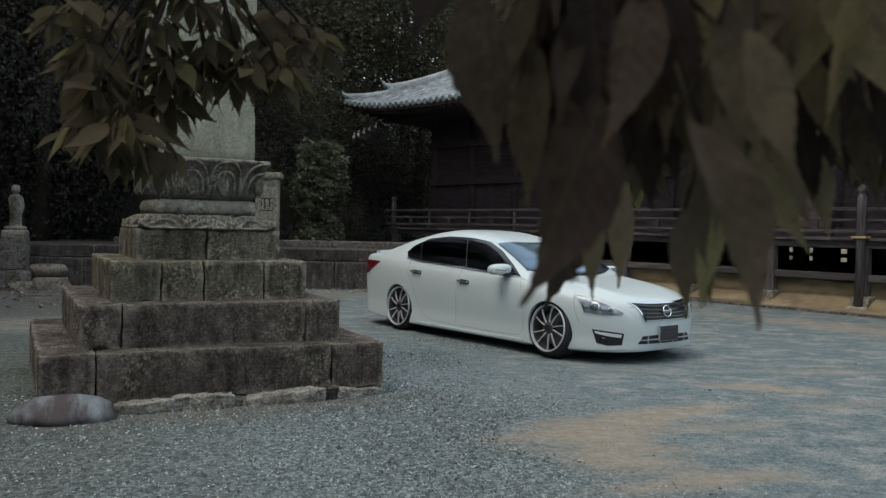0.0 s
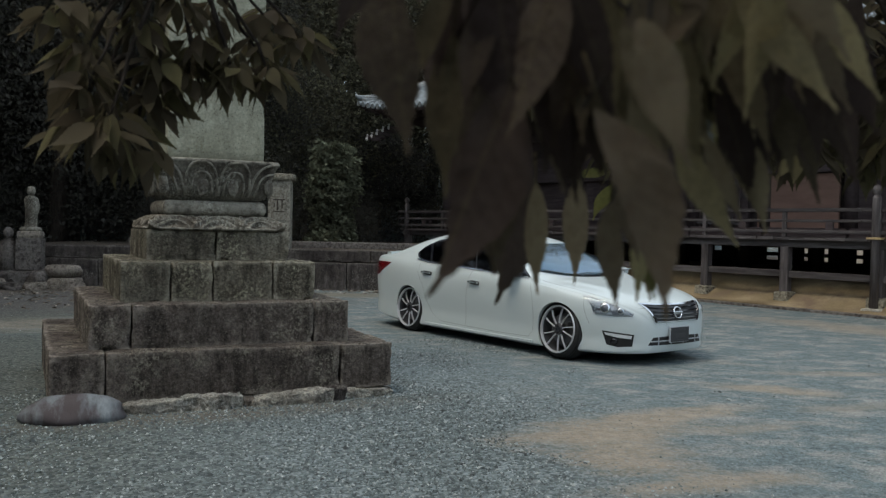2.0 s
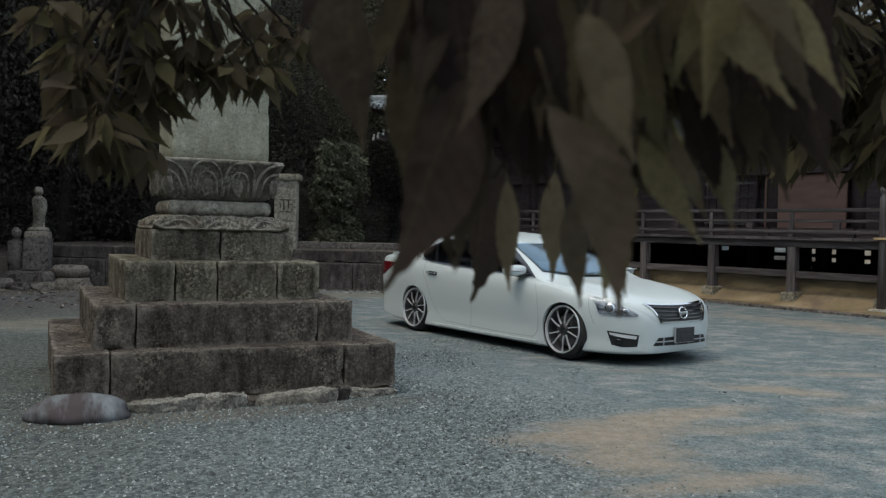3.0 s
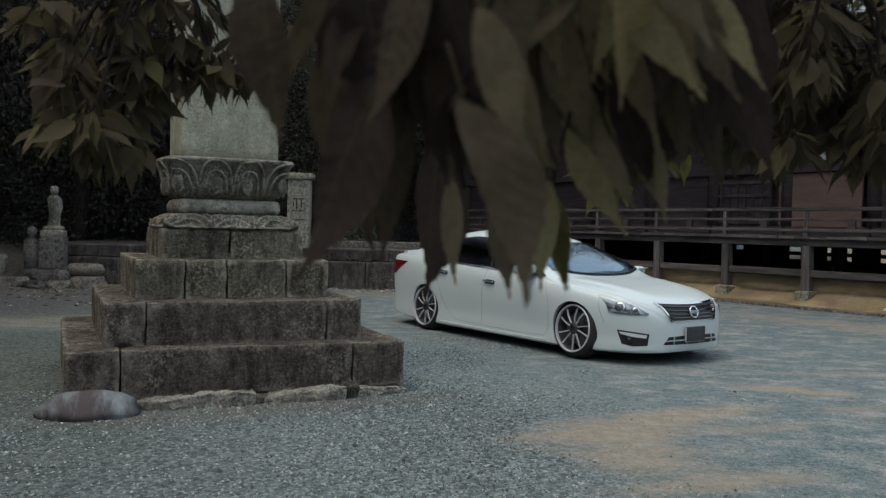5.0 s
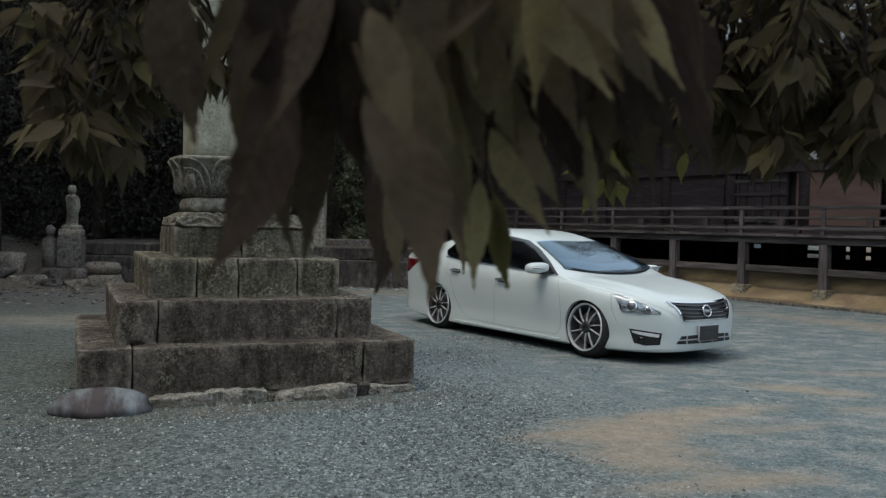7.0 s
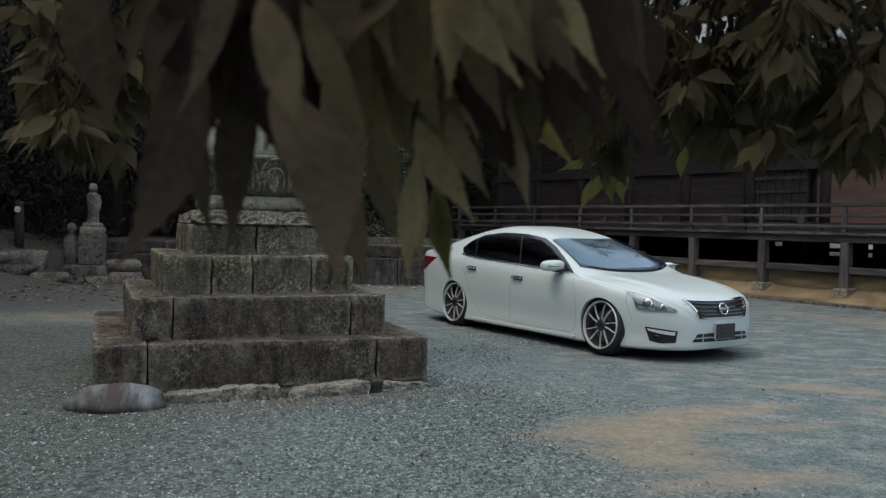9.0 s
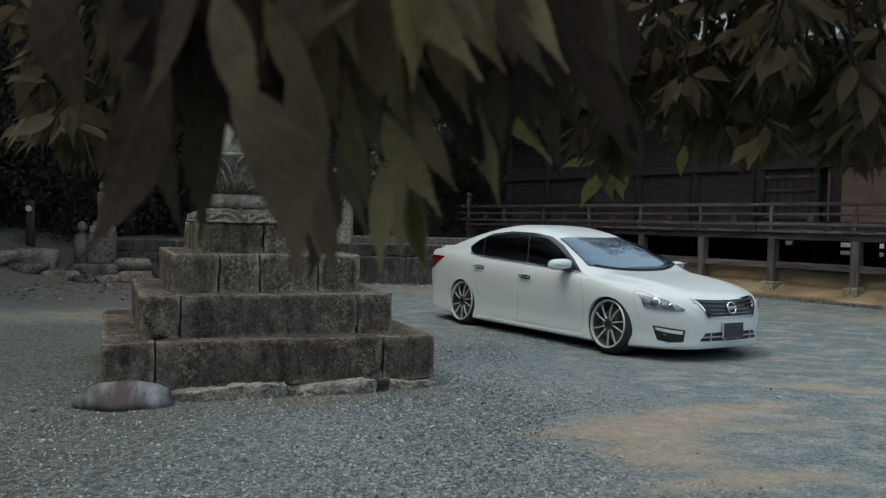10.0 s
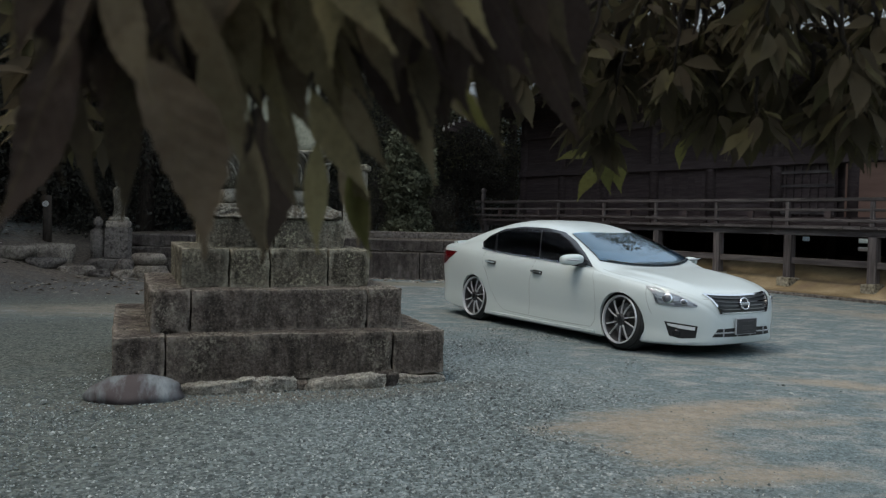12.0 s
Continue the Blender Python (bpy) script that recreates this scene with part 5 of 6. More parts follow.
        trim = strip("window_trim", [(-1.24, -.85, .962), (-.96, -.86, .932), (-.1, -.86, .892), (.47, -.86, .862), (.90, -.87, .842)], .016, EYE, CHROME, frame_, off=.012) if not mir else None
        if not mir:
            strip("pillar_trim", [(-.045, -.84, .905), (-.15, -.74, 1.06), (-.265, -.63, 1.21)], .010, EYE, GUN, frame_, off=.016, side=(1, 0, 0))
        # headlamp: reflector tray, lenses and clear cover
        tray = P("headlamp", [(1.72, -.86, .705), (1.81, -.84, .708), (2.08, -.76, .632), (2.235, -.66, .552)], [(1.88, -.84, .59), (1.86, -.85, .533), (2.07, -.78, .52), (2.235, -.67, .525)], TRAY, off=.001, cols=18, label="swept-back headlamp with projector lens")
        P("reflector", [(1.80, -.86, .676), (1.86, -.84, .668), (1.93, -.82, .65)], [(1.885, -.84, .61), (1.91, -.83, .612), (1.94, -.82, .61)], LAMP_GREY, tray, off=.006, deep=.004)
        P("reflector", [(2.03, -.79, .632), (2.10, -.75, .612)], [(2.045, -.78, .575), (2.09, -.76, .58)], LAMP_GREY, tray, off=.006, deep=.004)
        strip("lamp_surround", [(1.73, -.86, .700), (1.82, -.84, .698), (2.08, -.76, .624), (2.225, -.66, .548)], .008, EYE, STRIP, tray, off=.008, deep=.004)
        strip("lamp_surround", [(1.868, -.85, .542), (1.96, -.82, .533), (2.07, -.78, .528), (2.225, -.67, .532)], .008, EYE, STRIP, tray, off=.008, deep=.004)
        strip("lamp_surround", [(1.745, -.86, .692), (1.82, -.85, .645), (1.885, -.84, .592), (1.870, -.85, .545)], .008, EYE, STRIP, tray, off=.008, deep=.004, side=(.7, 0, .7))
        P("reflector", [(1.89, -.84, .568), (2.05, -.78, .556)], [(1.89, -.84, .545), (2.05, -.78, .533)], LAMP_GREY, tray, off=.006, deep=.004)
        P("indicator", [(2.14, -.73, .595), (2.21, -.69, .555)], [(2.16, -.72, .54), (2.21, -.69, .533)], LAMP_GREY, tray, off=.006, deep=.004)
        for px_, py_, pz_, r in ((1.985, -.81, .595, .042), (2.13, -.74, .57, .026)):
            hit, nor = on_skin((px_, py_, pz_), EYE)
            bm = lathe([(r, 0), (r * 1.02, .010), (r * .85, .020), (r * .5, .027), (0.001, .03)], 24)
            q = nor.to_track_quat("Z", "Y").to_matrix().to_4x4()
            bmesh.ops.transform(bm, matrix=Matrix.Translation(hit) @ q, verts=bm.verts)
            if mir: bmesh.ops.scale(bm, vec=(1, -1, 1), verts=bm.verts); bmesh.ops.reverse_faces(bm, faces=bm.faces[:])
            part("projector_lens", bm, DARK_LENS, tray, smooth=True)
            bm = lathe([(r * 1.0, 0.004), (r * 1.25, .004), (r * 1.25, .012), (r * 1.0, .016)], 24)
            bmesh.ops.transform(bm, matrix=Matrix.Translation(hit) @ q, verts=bm.verts)
            if mir: bmesh.ops.scale(bm, vec=(1, -1, 1), verts=bm.verts); bmesh.ops.reverse_faces(bm, faces=bm.faces[:])
            part("lens_ring", bm, CHROME, tray, smooth=True)
        P("lens_cover", [(1.725, -.86, .703), (1.81, -.84, .705), (2.08, -.76, .630), (2.233, -.66, .550)], [(1.882, -.84, .592), (1.862, -.85, .535), (2.07, -.78, .522), (2.233, -.67, .527)], CLEAR, tray, off=.012, deep=.003, cols=18)
        # fog lamp
        fog = P("fog_lamp_bezel", [(1.95, -.81, .365), (2.1, -.74, .352), (2.25, -.66, .338)], [(2.00, -.79, .222), (2.11, -.745, .203), (2.235, -.67, .218)], BLACK, off=.003, cols=12, label="black bezel with chrome daylight strip")
        P("daylight_strip", [(1.98, -.805, .348), (2.1, -.74, .336), (2.225, -.665, .325)], [(1.995, -.80, .326), (2.1, -.74, .303), (2.215, -.665, .293)], STRIP, fog, off=.009, deep=.006, cols=12)
        hit, nor = on_skin((2.07, -.76, .255), EYE)
        bm = lathe([(.036, 0), (.038, .010), (.030, .016), (.001, .018)], 20)
        bmesh.ops.transform(bm, matrix=Matrix.Translation(hit) @ nor.to_track_quat("Z", "Y").to_matrix().to_4x4(), verts=bm.verts)
        if mir: bmesh.ops.scale(bm, vec=(1, -1, 1), verts=bm.verts); bmesh.ops.reverse_faces(bm, faces=bm.faces[:])
        part("fog_lamp", bm, GLOSS_BLACK, fog, smooth=True)
        # tail lamp
        P("tail_lamp", [(-2.36, -.62, .90), (-2.2, -.72, .90), (-1.86, -.86, .895)], [(-2.37, -.62, .70), (-2.2, -.74, .715), (-2.06, -.78, .79)], RED_LENS, way=(.5, .85, 0), off=.006, cols=10)
        # shut lines
        def S(pts, wide=.0035, side=(1, 0, 0)):
            if mir:
                return None
            return strip("shut_line", pts, wide, IN, SEAM, t, off=.0008, deep=.004, side=side)
        S([(-.10, -.9, .885), (-.17, -.9, .6), (-.19, -.9, .35), (-.20, -.9, .20)])
        S([(.93, -.9, .80), (1.0, -.9, .65), (1.02, -.9, .45), (.99, -.9, .26), (.93, -.9, .195)])
        S([(-.70, -.9, .205), (-.2, -.9, .192), (.4, -.9, .185), (.93, -.9, .192)], side=(0, 0, 1))
        S([(-1.14, -.9, .93), (-1.16, -.9, .78), (-1.06, -.9, .65), (-.99, -.9, .45), (-.86, -.9, .28), (-.70, -.9, .205)])
        S([(1.70, -.9, .70), (1.73, -.9, .55), (1.78, -.9, .42)])
        for x0, z in ((-1.06, .803), (-.12, .735)):
            # flat black patch on the door for the shadow round its handle
            P("handle_recess", [(x0 + .02, -.9, z + .022), (x0 + .19, -.9, z + .012)], [(x0 + .02, -.9, z - .026), (x0 + .19, -.9, z - .036)], BLACK, way=IN, off=.0015, deep=.004, cols=8, rows=2)
            P("door_handle", [(x0, -.9, z + .014), (x0 + .18, -.9, z + .002)], [(x0, -.9, z - .010), (x0 + .18, -.9, z - .016)], CHROME, way=IN, off=.034, deep=.018, cols=8, rows=2)
        P("side_skirt", [(-1.0, -.9, .165), (0, -.9, .155), (1.0, -.9, .16)], [(-1.0, -.88, .105), (0, -.88, .10), (1.0, -.88, .10)], PAINT, way=IN, off=.018, deep=.03, cols=24, rows=2)
        # mirror
        bm = bmesh.new()
        bmesh.ops.create_uvsphere(bm, u_segments=24, v_segments=14, radius=1)
        for v in bm.verts:
            x, y, z = v.co
            q = lambda c, e: math.copysign(abs(c) ** e, c)
            v.co = Vector((q(x, .7) * .085 + .03 * y, q(y, .75) * .125, q(z, .7) * .062 + .010 * y))
        sgn = 1 if mir else -1
        if mir: bmesh.ops.scale(bm, vec=(.8, -.8, .75), verts=bm.verts); bmesh.ops.reverse_faces(bm, faces=bm.faces[:])
        bmesh.ops.translate(bm, vec=(.68, sgn * .955, .915 - .025 * mir), verts=bm.verts)
        mirror_ = part("door_mirror", bm, PAINT, t, smooth=True)
        part("mirror_foot", box(.64, min(sgn * .93, sgn * .80), .845, .76, max(sgn * .93, sgn * .80), .885, bevel=.012), BLACK, mirror_)
        bm = tube([(.755, sgn * .865, .91), (.77, sgn * .95, .912), (.735, sgn * 1.06, .92)], [.008, .011, .006], 8)
        part("indicator_strip", bm, LAMP_GREY, mirror_, smooth=True)
    # windscreen over a dark sheet standing in for the unlit cabin
    wl = lambda u: (1.10 - .22 * u * u, .70 * u, 0)
    wt = lambda u: (.26 - .06 * u * u, .535 * u, 0)
    raise_ = lambda p: (p[0], p[1], roofline(p[0]))
    us = [i / 8 - 1 for i in range(17)]
    down = (-.4, 0, -.9)
    lining = patch("cabin_lining", [raise_(wt(u)) for u in us], [raise_(wl(u)) for u in us], down, INTERIOR, t, off=.004, deep=.02, cols=32, rows=14)
    patch("dashboard", [raise_((.84 - .18 * u * u, .62 * u, 0)) for u in us], [raise_((1.06 - .22 * u * u, .67 * u, 0)) for u in us], down, DASH, lining, off=.008, deep=.004, cols=32, rows=6)
    patch("windscreen", [raise_(wt(u)) for u in us], [raise_(wl(u)) for u in us], down, WINDSCREEN, t, off=.016, deep=.004, cols=32, rows=14)
    for y0, y1 in ((-.62, -.02), (.05, .62)):
        strip("wiper", [raise_((1.075 - .22 * (y / .70) ** 2, y, 0)) for y in [y0 + (y1 - y0) * i / 6 for i in range(7)]], .018, down, BLACK, t, off=.022, deep=.01, side=(1, 0, .3))
    rl = lambda u: (-1.93 + .10 * u * u, .66 * u, 0)
    rt = lambda u: (-1.22 + .05 * u * u, .54 * u, 0)
    patch("rear_screen", [raise_(rt(u)) for u in us], [raise_(rl(u)) for u in us], (.5, 0, -.85), GLOSS_BLACK, t, off=.005, cols=24, rows=6)
    # bonnet and boot shut lines
    strip("bonnet_seam", [(1.02, -.78, .83), (1.3, -.79, .79), (1.7, -.75, .74), (2.0, -.66, .68), (2.17, -.5, .645), (2.24, -.25, .635), (2.255, 0, .63), (2.24, .25, .635), (2.17, .5, .645)], .004, (0, 0, -1), SEAM, t, off=.001, deep=.004, n=60, side=(.6, .6, 0))
    patch("boot_spoiler", [(-2.24, y, 1.02) for y in (-.6, -.3, 0, .3, .6)], [(-2.36, y * .97, 1.0) for y in (-.6, -.3, 0, .3, .6)], (0, 0, -1), PAINT, t, off=.03, deep=.04, cols=20, rows=3)
    # grille with chrome frame and slats
    F = (-1, 0, 0)
    grille = patch("grille", [(2.2, -.455, .635), (2.2, -.26, .622), (2.2, 0, .616), (2.2, .26, .622), (2.2, .455, .635)], [(2.3, -.335, .462), (2.3, 0, .457), (2.3, .335, .462)], F, BLACK, t, off=.004, cols=24, rows=6, label="black grille with chrome frame")
    for i in range(4):
        z = .487 + .034 * i
        h = .325 + .10 * (z - .452) / .2
        strip("slat", [(2.3, h * u, z + .018 * u * u * (z - .44) / .2) for u in us], .009, F, GLOSS_BLACK, grille, off=.016, deep=.012)
    for s in (-1, 1):
        strip("chrome_side", [(2.2, s * .465, .637), (2.25, s * .42, .59), (2.3, s * .375, .52), (2.3, s * .345, .456)], .020, F, CHROME, grille, off=.015, deep=.014, n=10, side=(0, 1, 0))
    strip("chrome_base", [(2.3, .35 * u, .453) for u in us], .009, F, CHROME, grille, off=.012, deep=.012)
    strip("chrome_top", [(2.2, .45 * u, .622 + .015 * u * u) for u in us], .014, F, CHROME, grille, off=.010, deep=.012)
    hit, nor = on_skin((2.28, 0, .545), F)
    ring = bmesh.new()
    pts = [(hit.x + .026 - .25 * (.058 * math.sin(a)) , .062 * math.cos(a), hit.z + .056 * math.sin(a)) for a in [2 * math.pi * i / 28 for i in range(29)]]
    tube(pts, .0085, 8, ring)
    part("badge_ring", ring, CHROME, grille, "plain chrome badge ring", smooth=True)
    part("badge_bar", box(hit.x + .012, -.074, hit.z - .012, hit.x + .034, .074, hit.z + .012, bevel=.004), CHROME, grille)
    # lower intake, plate and lip
    intake = patch("lower_intake", [(2.3, -.37, .298), (2.3, 0, .304), (2.3, .37, .298)], [(2.28, -.43, .218), (2.3, 0, .212), (2.28, .43, .218)], F, BLACK, t, off=.003, cols=20, rows=3)
    strip("intake_slat", [(2.3, .405 * u, .258) for u in us], .012, F, LAMP_GREY, intake, off=.014, deep=.014)
    for y in (-.3, -.1, .1, .3):
        strip("intake_bar", [(2.3, y, .298), (2.3, y, .216)], .012, F, LAMP_GREY, intake, off=.010, deep=.01, n=4, side=(0, 1, 0))
    plate = part("number_plate_holder", box(2.287, -.155, .236, 2.307, .155, .404, bevel=.006), LAMP_GREY, t, "grey plate frame with a dark cover")
    part("plate_cover", box(2.306, -.147, .243, 2.313, .147, .394, bevel=.003), PLATE_GREY, plate)
    for z0, z1, half in ((.365, .376, .09), (.285, .328, .085), (.258, .266, .06)):
        part("plate_bar", box(2.3125, -half, z0, 2.3155, half, z1, bevel=.002), GUN, plate)
    return t


build_car()


# ---- trees ----
def leaf_bm(seed, ratio=0.36, seg=20):
    """A pointed, slightly folded and drooping leaf along +x, one unit long, toothed towards its drawn-out tip, with its stalk."""
    bm = bmesh.new()
    rng = random.Random(seed)
    bend, twist, fold = rng.uniform(-.06, .16), rng.uniform(-.45, .45), rng.uniform(.1, .4)
    sway = rng.uniform(-.06, .06)
    rows = []
    for i in range(seg + 1):
        s = i / seg
        w = ratio / 2 * math.sin(math.pi * s ** .78) ** 1.05 * (1 - .5 * smooth(.55, .95, s)) + .003
        if .3 * seg < i < seg:
            w += ratio * .020 * (1 if i % 2 else -1) * rng.uniform(.5, 1.2)
        x, z = .1 + .9 * s, -bend * s * s + .012 * math.sin(s * 9 + seed)
        c = Vector((x, sway * math.sin(math.pi * s) + .02 * math.sin(s * 5 + seed), z))
        a = twist * s
        e = Vector((0, math.cos(a), math.sin(a))) * w
        n = Vector((0, -math.sin(a), math.cos(a))) * w * fold
        rows.append([bm.verts.new(c - e + n + Vector((.012, 0, 0)) * (i % 2)), bm.verts.new(c), bm.verts.new(c + e + n + Vector((.012, 0, 0)) * (i % 2))])
    for p, q in zip(rows, rows[1:]):
        bm.faces.new((p[0], p[1], q[1], q[0])); bm.faces.new((p[1], p[2], q[2], q[1]))
    tube([(-.12, 0, .02), (0, 0, .01), (.12, 0, 0)], [.010, .008, .006], 4, bm)
    return bm


LEAF_MESHES = []
for k in range(7):
    m_ = bpy.data.meshes.new("leaf")
    b_ = leaf_bm(k, 0.23 + 0.03 * (k % 3))
    b_.to_mesh(m_); b_.free()
    m_.materials.append(NEAR_LEAF)
    m_.polygons.foreach_set("use_smooth", [True] * len(m_.polygons))
    LEAF_MESHES.append(m_)


LEAF_TIPS = [max((v.co for v in m_.vertices), key=lambda c: c.x).copy() for m_ in LEAF_MESHES]
SPRAY_MESHES = []
for m_ in LEAF_MESHES:
    c_ = m_.copy()
    c_.materials.clear(); c_.materials.append(SPRAY_LEAF)
    SPRAY_MESHES.append(c_)
YOUNG_MESH = LEAF_MESHES[1].copy()
YOUNG_MESH.materials.clear()
YOUNG_MESH.materials.append(YOUNG_LEAF)
LIT_MESHES = []
for m_ in LEAF_MESHES:
    c_ = m_.copy()
    c_.materials.clear(); c_.materials.append(LIT_LEAF)
    LIT_MESHES.append(c_)
PALE_MESH = LEAF_MESHES[2].copy()
PALE_MESH.materials.clear()
PALE_MESH.materials.append(PALE_LEAF)


def place_leaf(parent, base, tip, rng, wide=1.0):
    base, tip = Vector(base), Vector(tip)
    d = tip - base
    q = d.to_track_quat("X", "Z") @ Euler((rng.uniform(-1.0, 1.0), 0, 0)).to_quaternion()
    ob = new("leaf", rng.choice(LEAF_MESHES))
    ob.parent = parent
    L = d.length
    ob.matrix_local = Matrix.LocRotScale(base, q, (L, L * wide, L))
    return ob


def hang_leaf(parent, base, tip, rng, wide=1.0, lit=False):
    """A leaf hanging broad side out towards the yard's near side, turned a little by chance."""
    base, tip = Vector(base), Vector(tip)
    d = tip - base
    x = d.normalized()
    face = Vector((rng.uniform(-.55, .55), -1, rng.uniform(-.2, .5)))
    y = face.cross(x).normalized()
    turn = Matrix((x, y, x.cross(y))).transposed()
    k = rng.randrange(len(LEAF_MESHES))
    ob = new("leaf", (LIT_MESHES if lit else LEAF_MESHES)[k])
    ob.parent = parent
    size = Vector((d.length * 1.1, d.length * wide, d.length))
    ob.matrix_local = Matrix.LocRotScale(tip - turn @ (LEAF_TIPS[k] * size), turn.to_quaternion(), size)
    return ob


def spray(parent, hub, n, rng, length=0.105, droop=0.75, toward=(0, 0, 0), store=None):
    """A whorl of drooping leaves round a twig's end."""
    hub = Vector(hub)
    for i in range(n):
        a = 2 * math.pi * (i + rng.uniform(-.4, .4)) / n
        out = rng.uniform(.25, 1.0)
        d = Vector((math.cos(a) * out, math.sin(a) * out, -droop * rng.uniform(.25, 1.5))).normalized() + Vector(toward)
        base = hub + Vector((math.cos(a), math.sin(a), 0)) * .012 + Vector((0, 0, rng.uniform(-.01, .03)))
        tip, wide = base + d * length * rng.uniform(.7, 1.2), rng.uniform(.95, 1.35)
        if store:
            store.add(base, tip, rng, wide)
        else:
            place_leaf(parent, base, tip, rng, wide).data = rng.choice(SPRAY_MESHES)


LEAF_PATTERNS = []
for k in range(7):
    m_ = LEAF_MESHES[k]
    LEAF_PATTERNS.append((np.array([v.co[:] for v in m_.vertices]), [tuple(p.vertices) for p in m_.polygons]))


class Joined:
    """Collects the leaves too many to be objects of their own, as one mesh."""
    def __init__(self):
        self.v, self.f = [], []

    def add(self, base, tip, rng, wide):
        base, tip = Vector(base), Vector(tip)
        d = tip - base
        q = d.to_track_quat("X", "Z") @ Euler((rng.uniform(-1.0, 1.0), 0, 0)).to_quaternion()
        m = np.array(Matrix.LocRotScale(base, q, (d.length, d.length * wide, d.length)))
        pts, faces = rng.choice(LEAF_PATTERNS)
        n = len(self.v)
        self.v += (pts @ m[:3, :3].T + m[:3, 3]).tolist()
        self.f += [tuple(n + i for i in f) for f in faces]


def twig(parent, start, end, r0=.006, r1=.0025, sag=.03, seed=0):
    a, b = Vector(start), Vector(end)
    pts = []
    for i in range(7):
        s = i / 6
        p = a.lerp(b, s) + Vector((.02 * noise.noise(Vector((seed, s * 3, 0))), .02 * noise.noise(Vector((seed, s * 3, 5))), sag * math.sin(math.pi * s)))
        pts.append(p)
    part("twig", tube(pts, [r0 + (r1 - r0) * i / 6 for i in range(7)], 6), BARK, parent, smooth=True)


def build_overhanging_tree():
    t = thing("overhanging_tree", pose(2.4, -2.6, 0), "broadleaf evergreen tree with drooping pointed leaves, reaching over the yard", "tree")
    o = Vector((2.4, -2.6, 0))
    rng = random.Random(12)
    L = lambda *p: tuple(Vector(p) - o)
    part("trunk", tube([L(2.4, -2.6, -.1), L(2.35, -2.55, .8), L(2.25, -2.45, 1.8), L(2.0, -2.2, 2.8), L(1.8, -1.9, 4.0)], [.24, .19, .17, .14, .08], 14), BARK, t, smooth=True)

    def limb(*pts, r=.05):
        n = len(pts)
        return part("limb", tube([L(*p) for p in pts], [r * (1 - .8 * i / (n - 1)) for i in range(n)], 8), BARK, t, smooth=True)
    # near limb, just before the eye
    near = limb((2.15, -2.4, 2.3), (1.3, -1.0, 2.35), (.6, .1, 2.0), (.25, .45, 1.72), (.10, .46, 1.56), r=.045)
    hubs = {"left": (.085, .45, 1.53), "middle": (.12, .46, 1.52), "right": (.19, .53, 1.53), "upper": (.14, .46, 1.56)}
    for i, h in enumerate(hubs.values()):
        twig(near, L(.12, .46, 1.60), L(*h), seed=i)
    # the largest leaves of each twig: foot of the blade, tip, breadth
    left_leaves = (((0.077, 0.430, 1.440), (0.037, 0.410, 1.333), 1.15), ((0.080, 0.440, 1.433), (0.055, 0.430, 1.349), 1.1), ((0.087, 0.470, 1.444), (0.072, 0.479, 1.341), 1.15),
                 ((0.088, 0.500, 1.457), (0.038, 0.500, 1.412), 1.0), ((0.049, 0.450, 1.470), (0.044, 0.460, 1.382), 1.3), ((0.058, 0.420, 1.438), (0.072, 0.420, 1.360), 1.2),
                 ((0.065, 0.450, 1.436), (0.073, 0.460, 1.343), 1.2))
    middle_leaves = (((0.094, 0.660, 1.435), (0.083, 0.697, 1.305), 1.15), ((0.106, 0.620, 1.404), (0.112, 0.631, 1.319), .9), ((0.114, 0.420, 1.427), (0.152, 0.408, 1.324), 1.2),
                 ((0.154, 0.720, 1.417), (0.155, 0.750, 1.320), 1.0), ((0.092, 0.450, 1.465), (0.111, 0.460, 1.384), 1.1), ((0.145, 0.440, 1.447), (0.157, 0.450, 1.369), 1.2))
    right_leaves = (((0.170, 0.550, 1.397), (0.170, 0.559, 1.321), 1.0), ((0.179, 0.610, 1.384), (0.193, 0.622, 1.317), 1.05), ((0.180, 0.500, 1.424), (0.216, 0.500, 1.359), 1.05),
                 ((0.142, 0.500, 1.385), (0.148, 0.511, 1.319), 1.0), ((0.184, 0.520, 1.448), (0.201, 0.529, 1.388), 1.1), ((0.192, 0.520, 1.425), (0.224, 0.520, 1.375), 1.0),
                 ((0.156, 0.500, 1.431), (0.167, 0.520, 1.364), 1.0), ((0.149, 0.520, 1.422), (0.165, 0.530, 1.348), 1.0))
    upper_leaves = (((0.016, 0.420, 1.494), (0.026, 0.426, 1.402), 1.35), ((0.002, 0.500, 1.533), (-0.022, 0.500, 1.476), 1.5), ((0.124, 0.370, 1.457), (0.149, 0.360, 1.394), 1.35),
                 ((0.130, 0.420, 1.472), (0.162, 0.430, 1.403), 1.0), ((0.223, 0.660, 1.482), (0.286, 0.680, 1.405), .8), ((0.218, 0.610, 1.479), (0.237, 0.610, 1.431), .9),
                 ((0.210, 0.570, 1.483), (0.246, 0.573, 1.415), 1.0), ((0.218, 0.550, 1.441), (0.249, 0.550, 1.367), .9), ((0.064, 0.430, 1.494), (0.079, 0.440, 1.406), 1.2),
                 ((0.207, 0.500, 1.488), (0.232, 0.500, 1.415), 1.1))
    for name, leaves in (("left", left_leaves), ("middle", middle_leaves), ("right", right_leaves), ("upper", upper_leaves)):
        for foot, tip, wide in leaves:
            # leaves right of .10 get the copy coloured as lit
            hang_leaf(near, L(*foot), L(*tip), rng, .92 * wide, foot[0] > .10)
            twig(near, L(*hubs[name]), L(*foot), .0022, .0012, .01, seed=foot[0] * 99)
    pale = hang_leaf(near, L(.218, .606, 1.482), L(.237, .606, 1.431), rng, .8)     # one turned to show its pale underside
    pale.data = PALE_MESH
